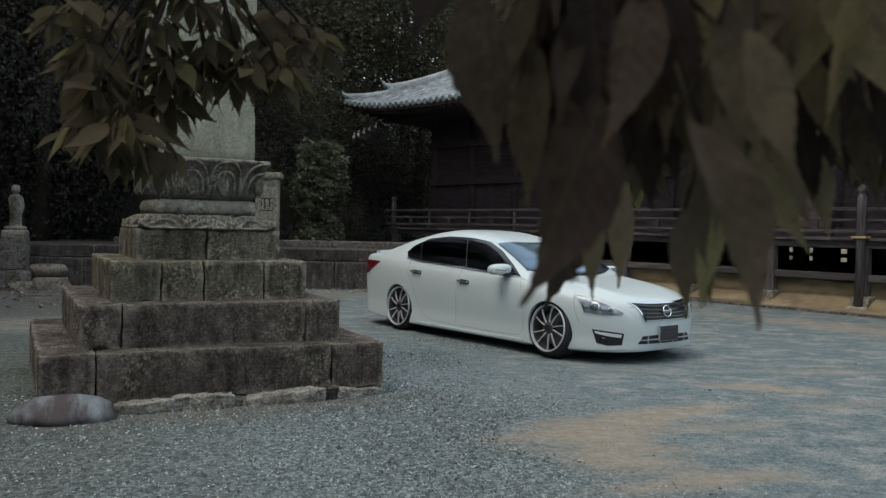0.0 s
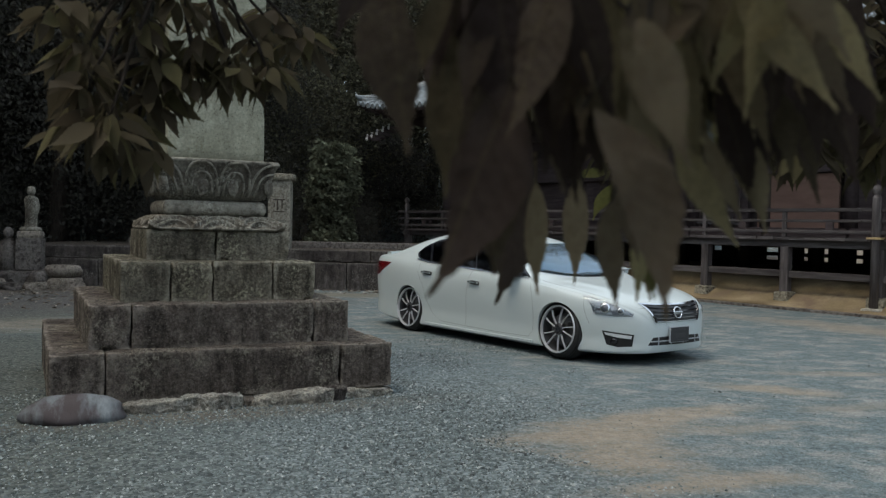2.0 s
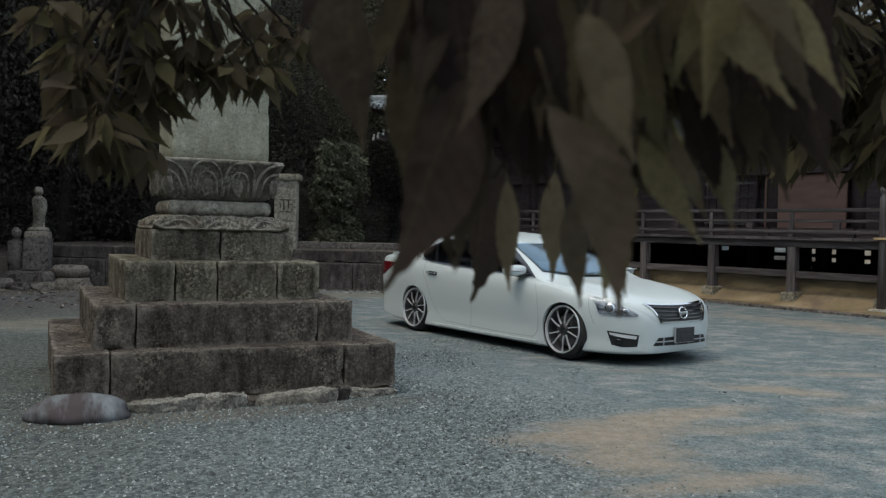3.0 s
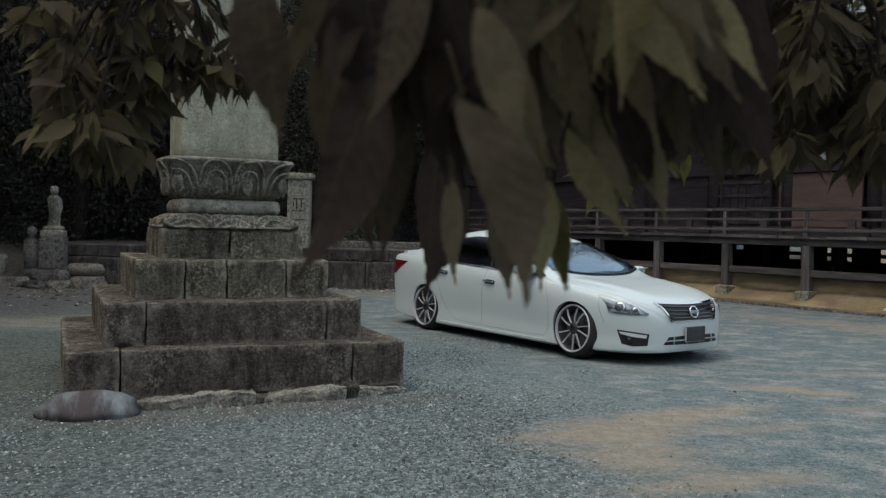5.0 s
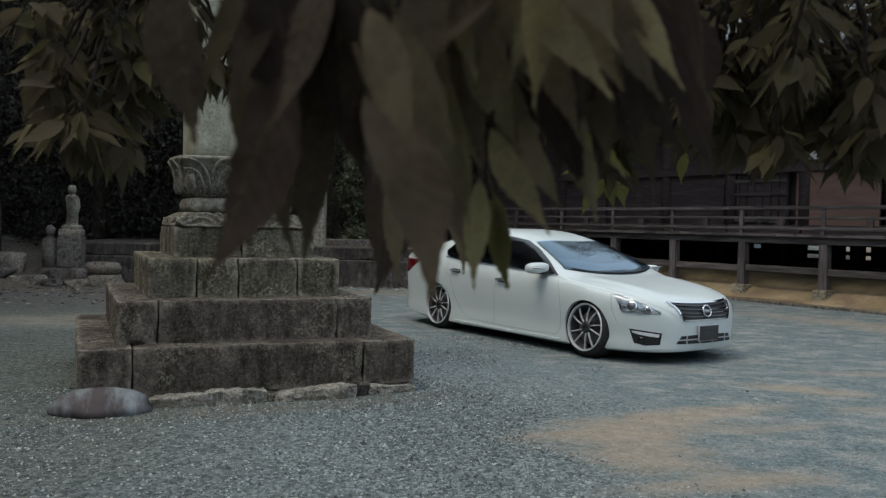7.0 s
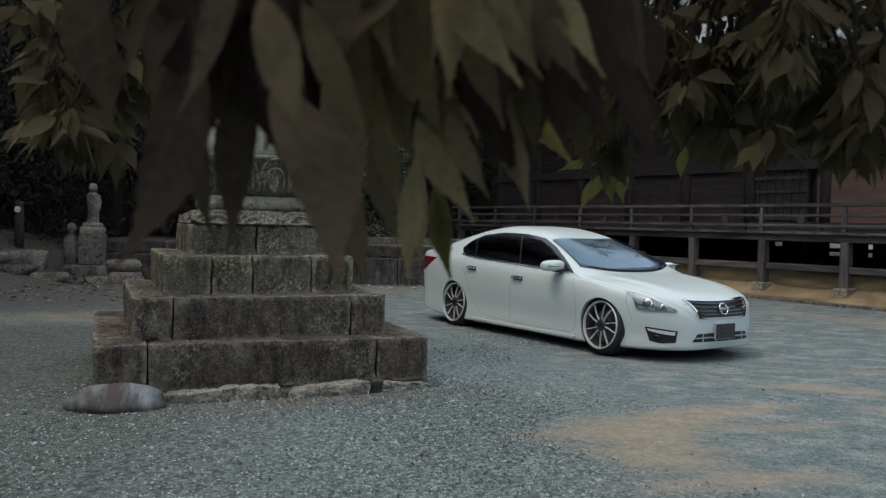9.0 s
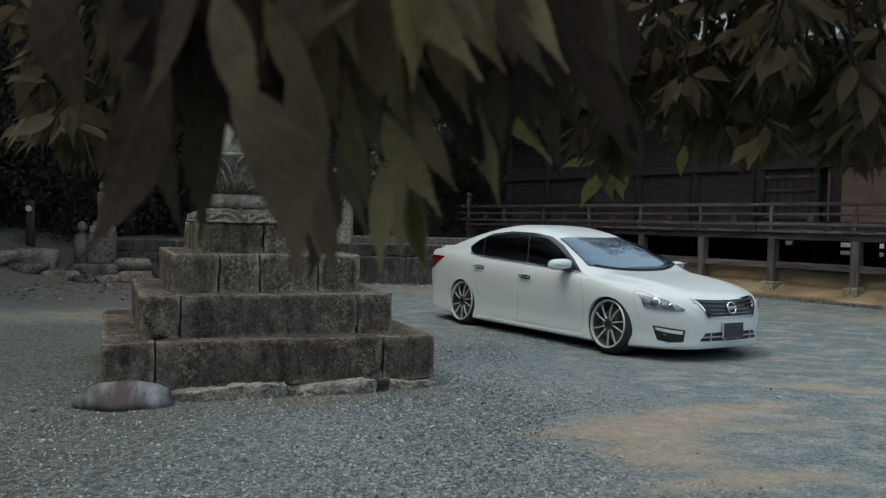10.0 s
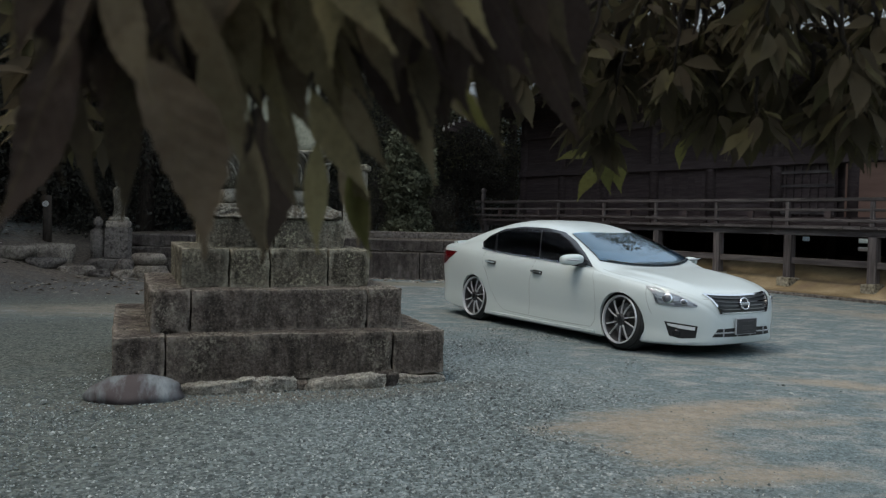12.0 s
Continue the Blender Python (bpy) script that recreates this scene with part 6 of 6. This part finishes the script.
    for foot, tip, wide in (((.181, .600, 1.388), (.195, .614, 1.319), .9), ((.225, .655, 1.480), (.287, .672, 1.407), .6)):
        hang_leaf(near, L(*foot), L(*tip), rng, wide).data = YOUNG_MESH
    for i in range(150):                      # the thick of the cluster, behind the largest leaves
        x = rng.uniform(.05, .215)
        fan = (x - .115) / .1                  # leaves splay outwards from the middle
        y = .47 + .10 * max(fan, 0) + rng.uniform(-.02, .05)
        size = rng.uniform(.065, .095)
        floor_z = 1.375 + .035 * abs(fan) + .05 * max(-fan - .55, 0)
        z = rng.uniform(max(1.43, floor_z + size), 1.56)
        foot = Vector((x, y, z))
        tip = foot + Vector(((.4 if fan < 0 else .8) * fan + rng.uniform(-.22, .22), rng.uniform(-.2, .2), -1)).normalized() * size
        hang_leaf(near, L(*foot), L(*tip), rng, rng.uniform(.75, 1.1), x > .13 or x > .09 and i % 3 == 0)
    for i in range(70):                       # higher leaves along the limb, mostly above the view
        y = rng.uniform(.42, .62)
        x = .04 + (.01 + .40 * y) * rng.random()
        z = 1.365 + y * rng.uniform(.27, .42)
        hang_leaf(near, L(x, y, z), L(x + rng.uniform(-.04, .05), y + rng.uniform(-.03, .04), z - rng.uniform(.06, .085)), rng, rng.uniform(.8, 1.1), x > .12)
    for i in range(34):                       # and farther along the limb, beyond the cluster
        y = rng.uniform(.50, .64)
        x = y * rng.uniform(.36, .53)
        z = 1.37 + y * rng.uniform(.17, .32)
        hang_leaf(near, L(x, y, z), L(x + rng.uniform(.0, .05), y + rng.uniform(-.03, .04), z - rng.uniform(.06, .09)), rng, rng.uniform(.7, 1.0))
    # limb to the left spray
    left_rest, right_rest = Joined(), Joined()
    left = limb((2.0, -2.3, 2.7), (.6, -1.0, 2.8), (-.3, .4, 2.4), (-.45, 1.2, 2.05), (-.45, 1.5, 1.85), r=.04)
    for i, h in enumerate(((-.58, 1.44, 1.60), (-.64, 1.59, 1.75), (-.51, 1.49, 1.72), (-.48, 1.49, 1.63), (-.43, 1.54, 1.68), (-.38, 1.59, 1.67), (-.34, 1.65, 1.70), (-.53, 1.40, 1.53), (-.41, 1.60, 1.76), (-.33, 1.70, 1.77),
                           (-.27, 1.70, 1.74), (-.44, 1.54, 1.635), (-.37, 1.57, 1.64), (-.31, 1.60, 1.65), (-.66, 1.49, 1.73), (-.60, 1.48, 1.66), (-.45, 1.5, 1.76), (-.54, 1.46, 1.80), (-.60, 1.50, 1.56), (-.50, 1.52, 1.585), (-.65, 1.55, 1.66))):
        twig(left, L(-.45, 1.5, 1.86), L(*h), seed=i + 20)
        spray(left, L(*h), 22 if i in (0, 7, 12) else 20, rng, .095 if i in (0, 7) else .08, store=None if i in (0, 3, 5, 7, 12) else left_rest)
    for i, h in enumerate(((-.575, 1.48, 1.50), (-.505, 1.50, 1.495), (-.63, 1.48, 1.53), (-.545, 1.53, 1.52))):   # its lowest whorls
        twig(left, L(-.52, 1.49, 1.66), L(*h), seed=i + 44)
        spray(left, L(*h), 11, rng, .085, 1.3)
    # limb to the right canopy
    right = limb((2.1, -2.35, 2.6), (1.5, -.6, 2.7), (1.0, .9, 2.3), (.75, 1.6, 2.0), (.55, 1.85, 1.85), r=.05)
    for i, h in enumerate(((.44, 1.91, 1.53), (.44, 1.89, 1.62), (.17, 1.51, 1.64), (.22, 1.62, 1.70), (.27, 1.52, 1.61), (.31, 1.83, 1.74), (.35, 1.73, 1.64), (.37, 2.04, 1.84), (.46, 1.85, 1.72), (.51, 1.95, 1.66),
                           (.59, 2.07, 1.79), (.58, 1.86, 1.62), (.66, 1.97, 1.71), (.65, 1.82, 1.58), (.75, 2.09, 1.81), (.74, 1.88, 1.62), (.73, 1.67, 1.65), (.80, 1.78, 1.61), (.91, 2.00, 1.78), (.83, 1.68, 1.56),
                           (.81, 1.48, 1.62), (.87, 1.59, 1.57), (.88, 1.69, 1.53), (.90, 1.59, 1.69), (.79, 1.99, 1.88), (.70, 1.51, 1.73), (.68, 1.45, 1.65), (.62, 1.7, 1.70))):
        twig(right, L(h[0] + .3 * (.6 - h[0]), h[1] - .06, h[2] + .15), L(*h), seed=i + 50)
        spray(right, L(*h), 19, rng, .092, .85, store=None if i in (0, 13, 19, 22) else right_rest)
    shoot = (.462, 2.263, 1.538)               # a shoot of paler young leaves below the canopy
    twig(right, L(.55, 1.95, 1.9), L(*shoot), seed=7)
    for a, b, wide in (((.449, 2.262, 1.533), (.345, 2.252, 1.502), .95), ((.465, 2.262, 1.50), (.406, 2.254, 1.395), 1.0), ((.477, 2.264, 1.52), (.489, 2.262, 1.417), 1.1), ((.515, 2.268, 1.515), (.521, 2.265, 1.42), 1.2),
                       ((.431, 2.263, 1.625), (.436, 2.262, 1.562), 1.1), ((.668, 2.283, 1.575), (.66, 2.28, 1.487), 1.1), ((.48, 2.25, 1.60), (.46, 2.27, 1.53), 1.2)):
        young = hang_leaf(right, L(*a), L(*b), rng, 1.2 * wide)
        twig(right, L(*shoot) if a[0] < .6 else L(.66, 2.2, 1.75), L(*a), .002, .0012, .004, seed=a[0] * 50)
        young.data = YOUNG_MESH
    for i in range(62):
        y = rng.uniform(1.6, 2.3)
        h = (y * rng.uniform(.08, .60), y, 1.36 + y * (rng.uniform(.17, .27) if i < 40 else rng.uniform(.25, .36)))
        twig(right, L(h[0] + .3 * (.6 - h[0]), h[1] - .06, h[2] + .15), L(*h), seed=i + 90)
        spray(right, L(*h), 17, rng, .09, .6, store=right_rest)
    for i in range(36):                       # the canopy's lower fringe
        y = rng.uniform(1.6, 2.2)
        h = (.33 + y * rng.uniform(.03, .40), y, 1.36 + y * rng.uniform(.10, .20))
        twig(right, L(h[0] + .3 * (.6 - h[0]), h[1] - .06, h[2] + .15), L(*h), seed=i + 190)
        spray(right, L(*h), 17, rng, .088, .9, store=right_rest)
    arrays_mesh("foliage", left_rest.v, left_rest.f, SPRAY_LEAF, left, kind="stuff", smooth=True)
    arrays_mesh("foliage", right_rest.v, right_rest.f, SPRAY_LEAF, right, kind="stuff", smooth=True)
    # the rest of the crown, over the trunk
    v, f = crown_leaves(4000, 1.0, 7, 0.09)
    cv = []
    for x, y, z in v:
        X, Y, Z = 2.2 + 1.9 * x, -2.4 + 1.7 * y, 4.2 + 1.3 * z
        cv.append(L(X, Y, Z))
    arrays_mesh("crown", cv, f, LEAF, t, kind="stuff")
    # unseen leaves added above the right canopy, to keep the sky off its sprays
    v, f = crown_leaves(2000, 1.0, 8, 0.09)
    arrays_mesh("crown", [L(.6 + 1.5 * x, 1.6 + 1.0 * y, 2.75 + .4 * z) for x, y, z in v], f, LEAF, t, kind="stuff")


def crown_leaves(n, radius, seed, size, clumps=70, squash=1.0):
    """Leaves in uneven clumps through a lumpy crown of unit radius; vertices and faces."""
    rng = np.random.default_rng(seed)
    c = rng.normal(size=(clumps, 3)); c /= np.linalg.norm(c, axis=1)[:, None]
    c *= rng.uniform(.35, 1.0, (clumps, 1)) ** .6
    c[:, 2] *= squash
    k = rng.integers(0, clumps, n)
    p = c[k] + rng.normal(size=(n, 3)) * rng.uniform(.10, .22, clumps)[k][:, None] * np.array([1, 1, .7])
    d = rng.normal(size=(n, 3)); d[:, 2] -= .6; d /= np.linalg.norm(d, axis=1)[:, None]
    e = np.cross(d, rng.normal(size=(n, 3))); e /= np.linalg.norm(e, axis=1)[:, None]
    s = size * rng.uniform(.6, 1.4, (n, 1))
    bow = np.cross(d, e) * s * rng.uniform(-.15, .15, (n, 1))
    v = np.stack([p, p + d * s * .45 + e * s * .27, p + d * s + bow, p + d * s * .45 - e * s * .27], 1) * radius
    idx = np.arange(n)[:, None] * 4
    return v.reshape(-1, 3).tolist(), np.concatenate([idx, idx + 1, idx + 2, idx + 3], 1).tolist()


build_overhanging_tree()


def build_forest():
    rng = random.Random(21)
    crowns = []
    for k in range(6):
        v, f = crown_leaves(17000 if k < 4 else 5500, 1.0, 30 + k, 0.044 if k < 4 else 0.12, 80 + 25 * (k % 4) if k < 4 else 45, 1.1)
        me = bpy.data.meshes.new("crown")
        me.from_pydata(v, [], f)
        me.materials.append(FAR_LEAF)
        crowns.append(me)
    # crown and thicket for the left, leaves darkened in colour as forest shade
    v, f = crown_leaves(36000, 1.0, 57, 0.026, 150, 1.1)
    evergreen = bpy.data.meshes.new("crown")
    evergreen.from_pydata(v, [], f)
    evergreen.materials.append(SHADE_LEAF)
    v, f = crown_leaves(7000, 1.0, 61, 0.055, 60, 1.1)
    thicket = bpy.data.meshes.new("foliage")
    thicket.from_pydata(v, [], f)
    thicket.materials.append(SHADE_LEAF)
    shrub = bpy.data.meshes.new("foliage")
    v, f = crown_leaves(1100, 1.0, 50, 0.30, 26, 1.1)
    shrub.from_pydata(v, [], f)
    shrub.materials.append(SHRUB_LEAF)
    spots = []
    for x, y, r, h in ((-5.8, 25.2, 2.2, 4.2), (-6.2, 31.5, 3.4, 8.0), (-7.5, 25, 3.4, 5.5), (-11, 24, 3.6, 6.0), (-14.5, 23, 3.6, 6.5), (-18, 22, 4.0, 7.0), (-5.5, 30, 4.0, 8.5), (-10, 30, 4.5, 9.0), (-15, 29, 4.5, 9.0),
                       (-1.0, 34, 4.2, 9.0), (3.5, 40, 5.0, 8), (9, 44, 5.0, 7), (-6, 37, 5.0, 11.0), (-13, 37, 5.0, 12), (-21, 30, 5.0, 9), (-20, 38, 5.5, 12), (15, 46, 5, 7), (22, 44, 5, 7), (-2, 43, 5.5, 14), (-9, 45, 5.5, 14),
                       (4, 50, 6, 11), (-27, 36, 6, 11), (-18, 48, 6, 16), (12, 55, 7, 17), (-24, 25, 4.5, 7)):
        spots.append((x, y, r, h))
    # trees on the left, mostly out of view, added to block sky and darken reflections
    spots += [(-16, 9, 4.4, 14), (-15, 4.5, 4.2, 13), (-20, 13, 5.5, 18), (-21, 6, 5.5, 18), (-13.5, -1, 3.8, 9), (-9.8, 20.8, 4.4, 14), (-13.8, 17, 4.2, 13), (-17.5, 17.5, 4.2, 10)]
    for k in range(15):                       # grove carried on round the yard, unseen behind the eye, to cut off sky
        a = math.pi * (1.02 + .96 * k / 14) + rng.uniform(-.05, .05)
        d = rng.uniform(17, 21)
        spots.append((2 + d * 1.25 * math.cos(a), 3 + d * math.sin(a), rng.uniform(2.8, 3.6), rng.uniform(4.5, 6)))
    for i, (x, y, r, h) in enumerate(spots):
        z = hill(x, y) + (.85 if 17.5 < y < 31 and -9 < x < 2.5 else 0)
        t = thing("tree", pose(x, y, z - .1, 0, 0, rng.uniform(0, 360)), "dark green broadleaf tree on the wooded slope behind the yard", "tree", "trees on the slope")
        part("trunk", tube([(0, 0, 0), (.1, .05, h * .35), (-.1, .1, h * .7), (.05, 0, h)], [.05 * r + .04, .045 * r, .03 * r, .02], 8), BARK, t, smooth=True)
        for j in range(4):
            a = rng.uniform(0, 6.28)
            part("limb", tube([(0, 0, h * (.35 + .12 * j)), (math.cos(a) * r * .4, math.sin(a) * r * .4, h * (.5 + .12 * j)), (math.cos(a) * r * .75, math.sin(a) * r * .75, h * (.55 + .13 * j))], [.022 * r, .015 * r, .005 * r], 6), BARK, t, smooth=True)
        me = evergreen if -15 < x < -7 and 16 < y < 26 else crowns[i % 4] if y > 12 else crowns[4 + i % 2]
        for j, (dz, k) in enumerate(((h * .92, 1.0), (h * .42, .92))):
            c = new("crown", me)
            c.parent = t
            c.matrix_local = Matrix.LocRotScale((rng.uniform(-.4, .4), rng.uniform(-.4, .4), dz), Euler((0, 0, rng.uniform(0, 6.28))), (r * k, r * k, max(h * .36, r * .8) * k))
    bushes = ((-3.4, 21.6, .42, 2.6), (-3.05, 22.6, .36, 2.7), (-5.2, 22.5, 1.2, .9), (-7.4, 21.6, 1.0, .7), (-10.8, 20.6, 1.3, 1.0), (-12.0, 20.5, 1.6, 1.3), (-15.0, 20.5, 1.8, 1.4), (-3.9, 22.3, .7, 1.6), (-3.0, 24.8, .9, .5), (-3.4, 27.6, 1.1, .6), (-17.5, 19.5, 1.6, 1.2), (-2.7, 30.2, 1.5, 2.6), (-1.2, 32.0, 1.6, 2.8), (-4.3, 29.5, 1.4, 2.2))
    for i, (x, y, r, h) in enumerate(bushes):
        z = hill(x, y) + (.85 if 17.5 < y < 31 and -9 < x < 2.5 else 0)
        t = thing("bush", pose(x, y, z - .05, 0, 0, rng.uniform(0, 360)), "dense bush on the bank", "bush", "bushes on the bank")
        part("stem", tube([(0, 0, 0), (.05, .03, h * .5), (-.05, 0, h)], [.06, .04, .01], 6), BARK, t)
        n = max(1, round(h / r))
        for j in range(n):
            c = new("foliage", shrub if i in (0, 1) else thicket)
            c.parent = t
            k = r * rng.uniform(.85, 1.1)
            c.matrix_local = Matrix.LocRotScale((rng.uniform(-.25, .25), rng.uniform(-.2, .2), .55 * r + j * (h / n)), Euler((0, 0, rng.uniform(0, 6))), (k, k, k * .9))


build_forest()


# ---- statue, rocks and post at the yard's edge ----
def build_statue():
    t = thing("statue_pedestal", pose(-8.47, 16.9, 0, 0, 0, 15), "rough square stone pedestal among rocks", "pedestal")
    part("plinth", box(-.34, -.30, .0, .34, .30, .36, bevel=.03, wobble=.03, seed=4), DARK_STONE, t)
    part("block", box(-.23, -.22, .36, .23, .22, 1.00, bevel=.03, wobble=.02, seed=6), DARK_STONE, t)
    part("slab", box(-.22, -.21, 1.00, .22, .21, 1.14, bevel=.04), STONE, t)
    bm = lathe([(.17, 1.14), (.18, 1.18), (.15, 1.22), (.105, 1.23), (.098, 1.32), (.095, 1.45), (.10, 1.58), (.11, 1.68), (.115, 1.77), (.10, 1.82), (.06, 1.845), (.052, 1.86), (.068, 1.88), (.082, 1.92), (.081, 1.97), (.06, 2.02), (.01, 2.035)], 24,
               wave=lambda a, k: (1.0 if k > 8 else (1.18 - .36 * abs(math.sin(a)) + .035 * math.sin(a * 9))))
    for v in bm.verts:
        if 1.25 < v.co.z < 1.84:
            v.co.x += .012 * math.sin((v.co.z - 1.2) * 5) + (.045 * math.exp(-((v.co.z - 1.62) / .07) ** 2) if v.co.x > .03 else 0)
            v.co.y -= .03 * math.exp(-((v.co.z - 1.58) / .08) ** 2) * (v.co.y < 0)
    ob = part("stone_statue", bm, LOTUS_STONE, None, smooth=True)
    ob.matrix_world = pose(-8.47, 16.9, 0, 0, 0, 15)
    tagged(ob, "plain weathered grey standing stone figure on a pedestal", "statue")
    bm = lathe([(.14, .0), (.16, .3), (.15, .62), (.06, .70), (.09, .76), (.10, .83), (.05, .90), (.01, .92)], 16)
    ob = part("small_stone_statue", bm, DARK_STONE, None, smooth=True)
    ob.matrix_world = pose(-8.84, 16.75, .30)
    tagged(ob, "small plain weathered stone figure beside the pedestal", "statue")
    ob = part("flat_rock", stone(.42, .32, .3, 33, .2), DARK_STONE)
    ob.matrix_world = pose(-8.84, 16.75, .07)
    tagged(ob, "squat grey rock under the small figure", "rock")


build_statue()


def build_rocks():
    rng = random.Random(3)
    for i, (x, y, rx, rz) in enumerate(((-8.15, 16.55, .34, .17), (-8.2, 16.75, .36, .40), (-7.8, 16.6, .24, .12), (-8.6, 16.35, .30, .16), (-9.0, 16.2, .35, .2), (-9.6, 16.1, .4, .22), (-10.2, 16.0, .45, .26), (-10.9, 15.7, .5, .25),
                                        (-11.6, 15.5, .45, .28), (-12.4, 15.2, .6, .3), (-9.9, 16.8, .5, .4), (-11.3, 16.4, .55, .4), (-13.2, 15.6, .6, .35), (-8.4, 17.1, .4, .45), (-7.72, 16.75, .42, .26))):
        ob = part("rock", stone(rx, rx * rng.uniform(.6, .9), rz, 40 + i * 3, .28, flat=.5), DARK_STONE if i % 2 else STONE, smooth=True)
        ob.matrix_world = pose(x, y, hill(x, y) + rz * .35, 0, 0, rng.uniform(0, 180))
        tagged(ob, "grey weathered rock edging the bank", "rock", "rocks edging the bank")


def build_stacked_slab():
    ob = part("flat_rock", stone(.33, .26, .20, 71, .16, flat=.6), STONE, smooth=True)
    ob.matrix_world = pose(-7.72, 16.75, hill(-7.72, 16.75) + .36, 0, 0, 20)
    tagged(ob, "flat grey stone stacked on the edging rocks", "rock")


build_rocks()
build_stacked_slab()


def build_marker_post():
    t = thing("marker_post", pose(-10.7, 17.95, hill(-10.7, 17.95), 0, 0, 10), "dark wooden post with a round white reflector", "post")
    part("post", tube([(0, 0, -.1), (0, 0, 1.66 - hill(-10.7, 17.95))], [.10, .09], 12), BARK, t, smooth=True)
    part("reflector", lathe([(.068, -.115), (.068, -.09)], 16, axis="y"), PLASTER, t, "round white disc").location = (0, 0, 1.47 - hill(-10.7, 17.95))


build_marker_post()


def build_litter():
    """Fallen leaves on the bank and along the yard's edge."""
    rng = np.random.default_rng(9)
    n = 5200
    x, y = rng.uniform(-17, -5.5, n), rng.uniform(12.5, 22, n)
    keep = rng.random(n) < np.clip((y - 12 + 0.25 * (-x - 6)) / 5, 0.05, 1)
    foot = rng.uniform(-6.5, 3, 700)             # blown against the foot of the low wall
    x, y = np.concatenate([x[keep], foot]), np.concatenate([y[keep], 18.36 + .105 * foot - rng.exponential(.28, 700)])
    v, f = [], []
    for px_, py_ in zip(x, y):
        if py_ > 18.4 + .105 * px_ and -9 < px_ < 3:
            continue
        z = hill(px_, py_) + .012
        a, s = rng.uniform(0, 6.28), rng.uniform(.03, .075)
        c, d = math.cos(a) * s, math.sin(a) * s
        k = len(v)
        up = rng.uniform(0, .035)
        v += [(px_ - c, py_ - d, z), (px_ - d * .4, py_ + c * .4, z + up), (px_ + c, py_ + d, z + .01), (px_ + d * .4, py_ - c * .4, z + up * .5)]
        f.append((k, k + 1, k + 2, k + 3))
    m = leaf_material("dry_leaf", (0.09, 0.07, 0.055), (0.24, 0.20, 0.165), (0.48, 0.44, 0.39), 0.8, 0.1)
    ob = arrays_mesh("fallen_leaves", v, f, m, kind="stuff")
    tagged(ob, "dry brown leaves fallen on the bank and gravel", "leaves")


build_litter()
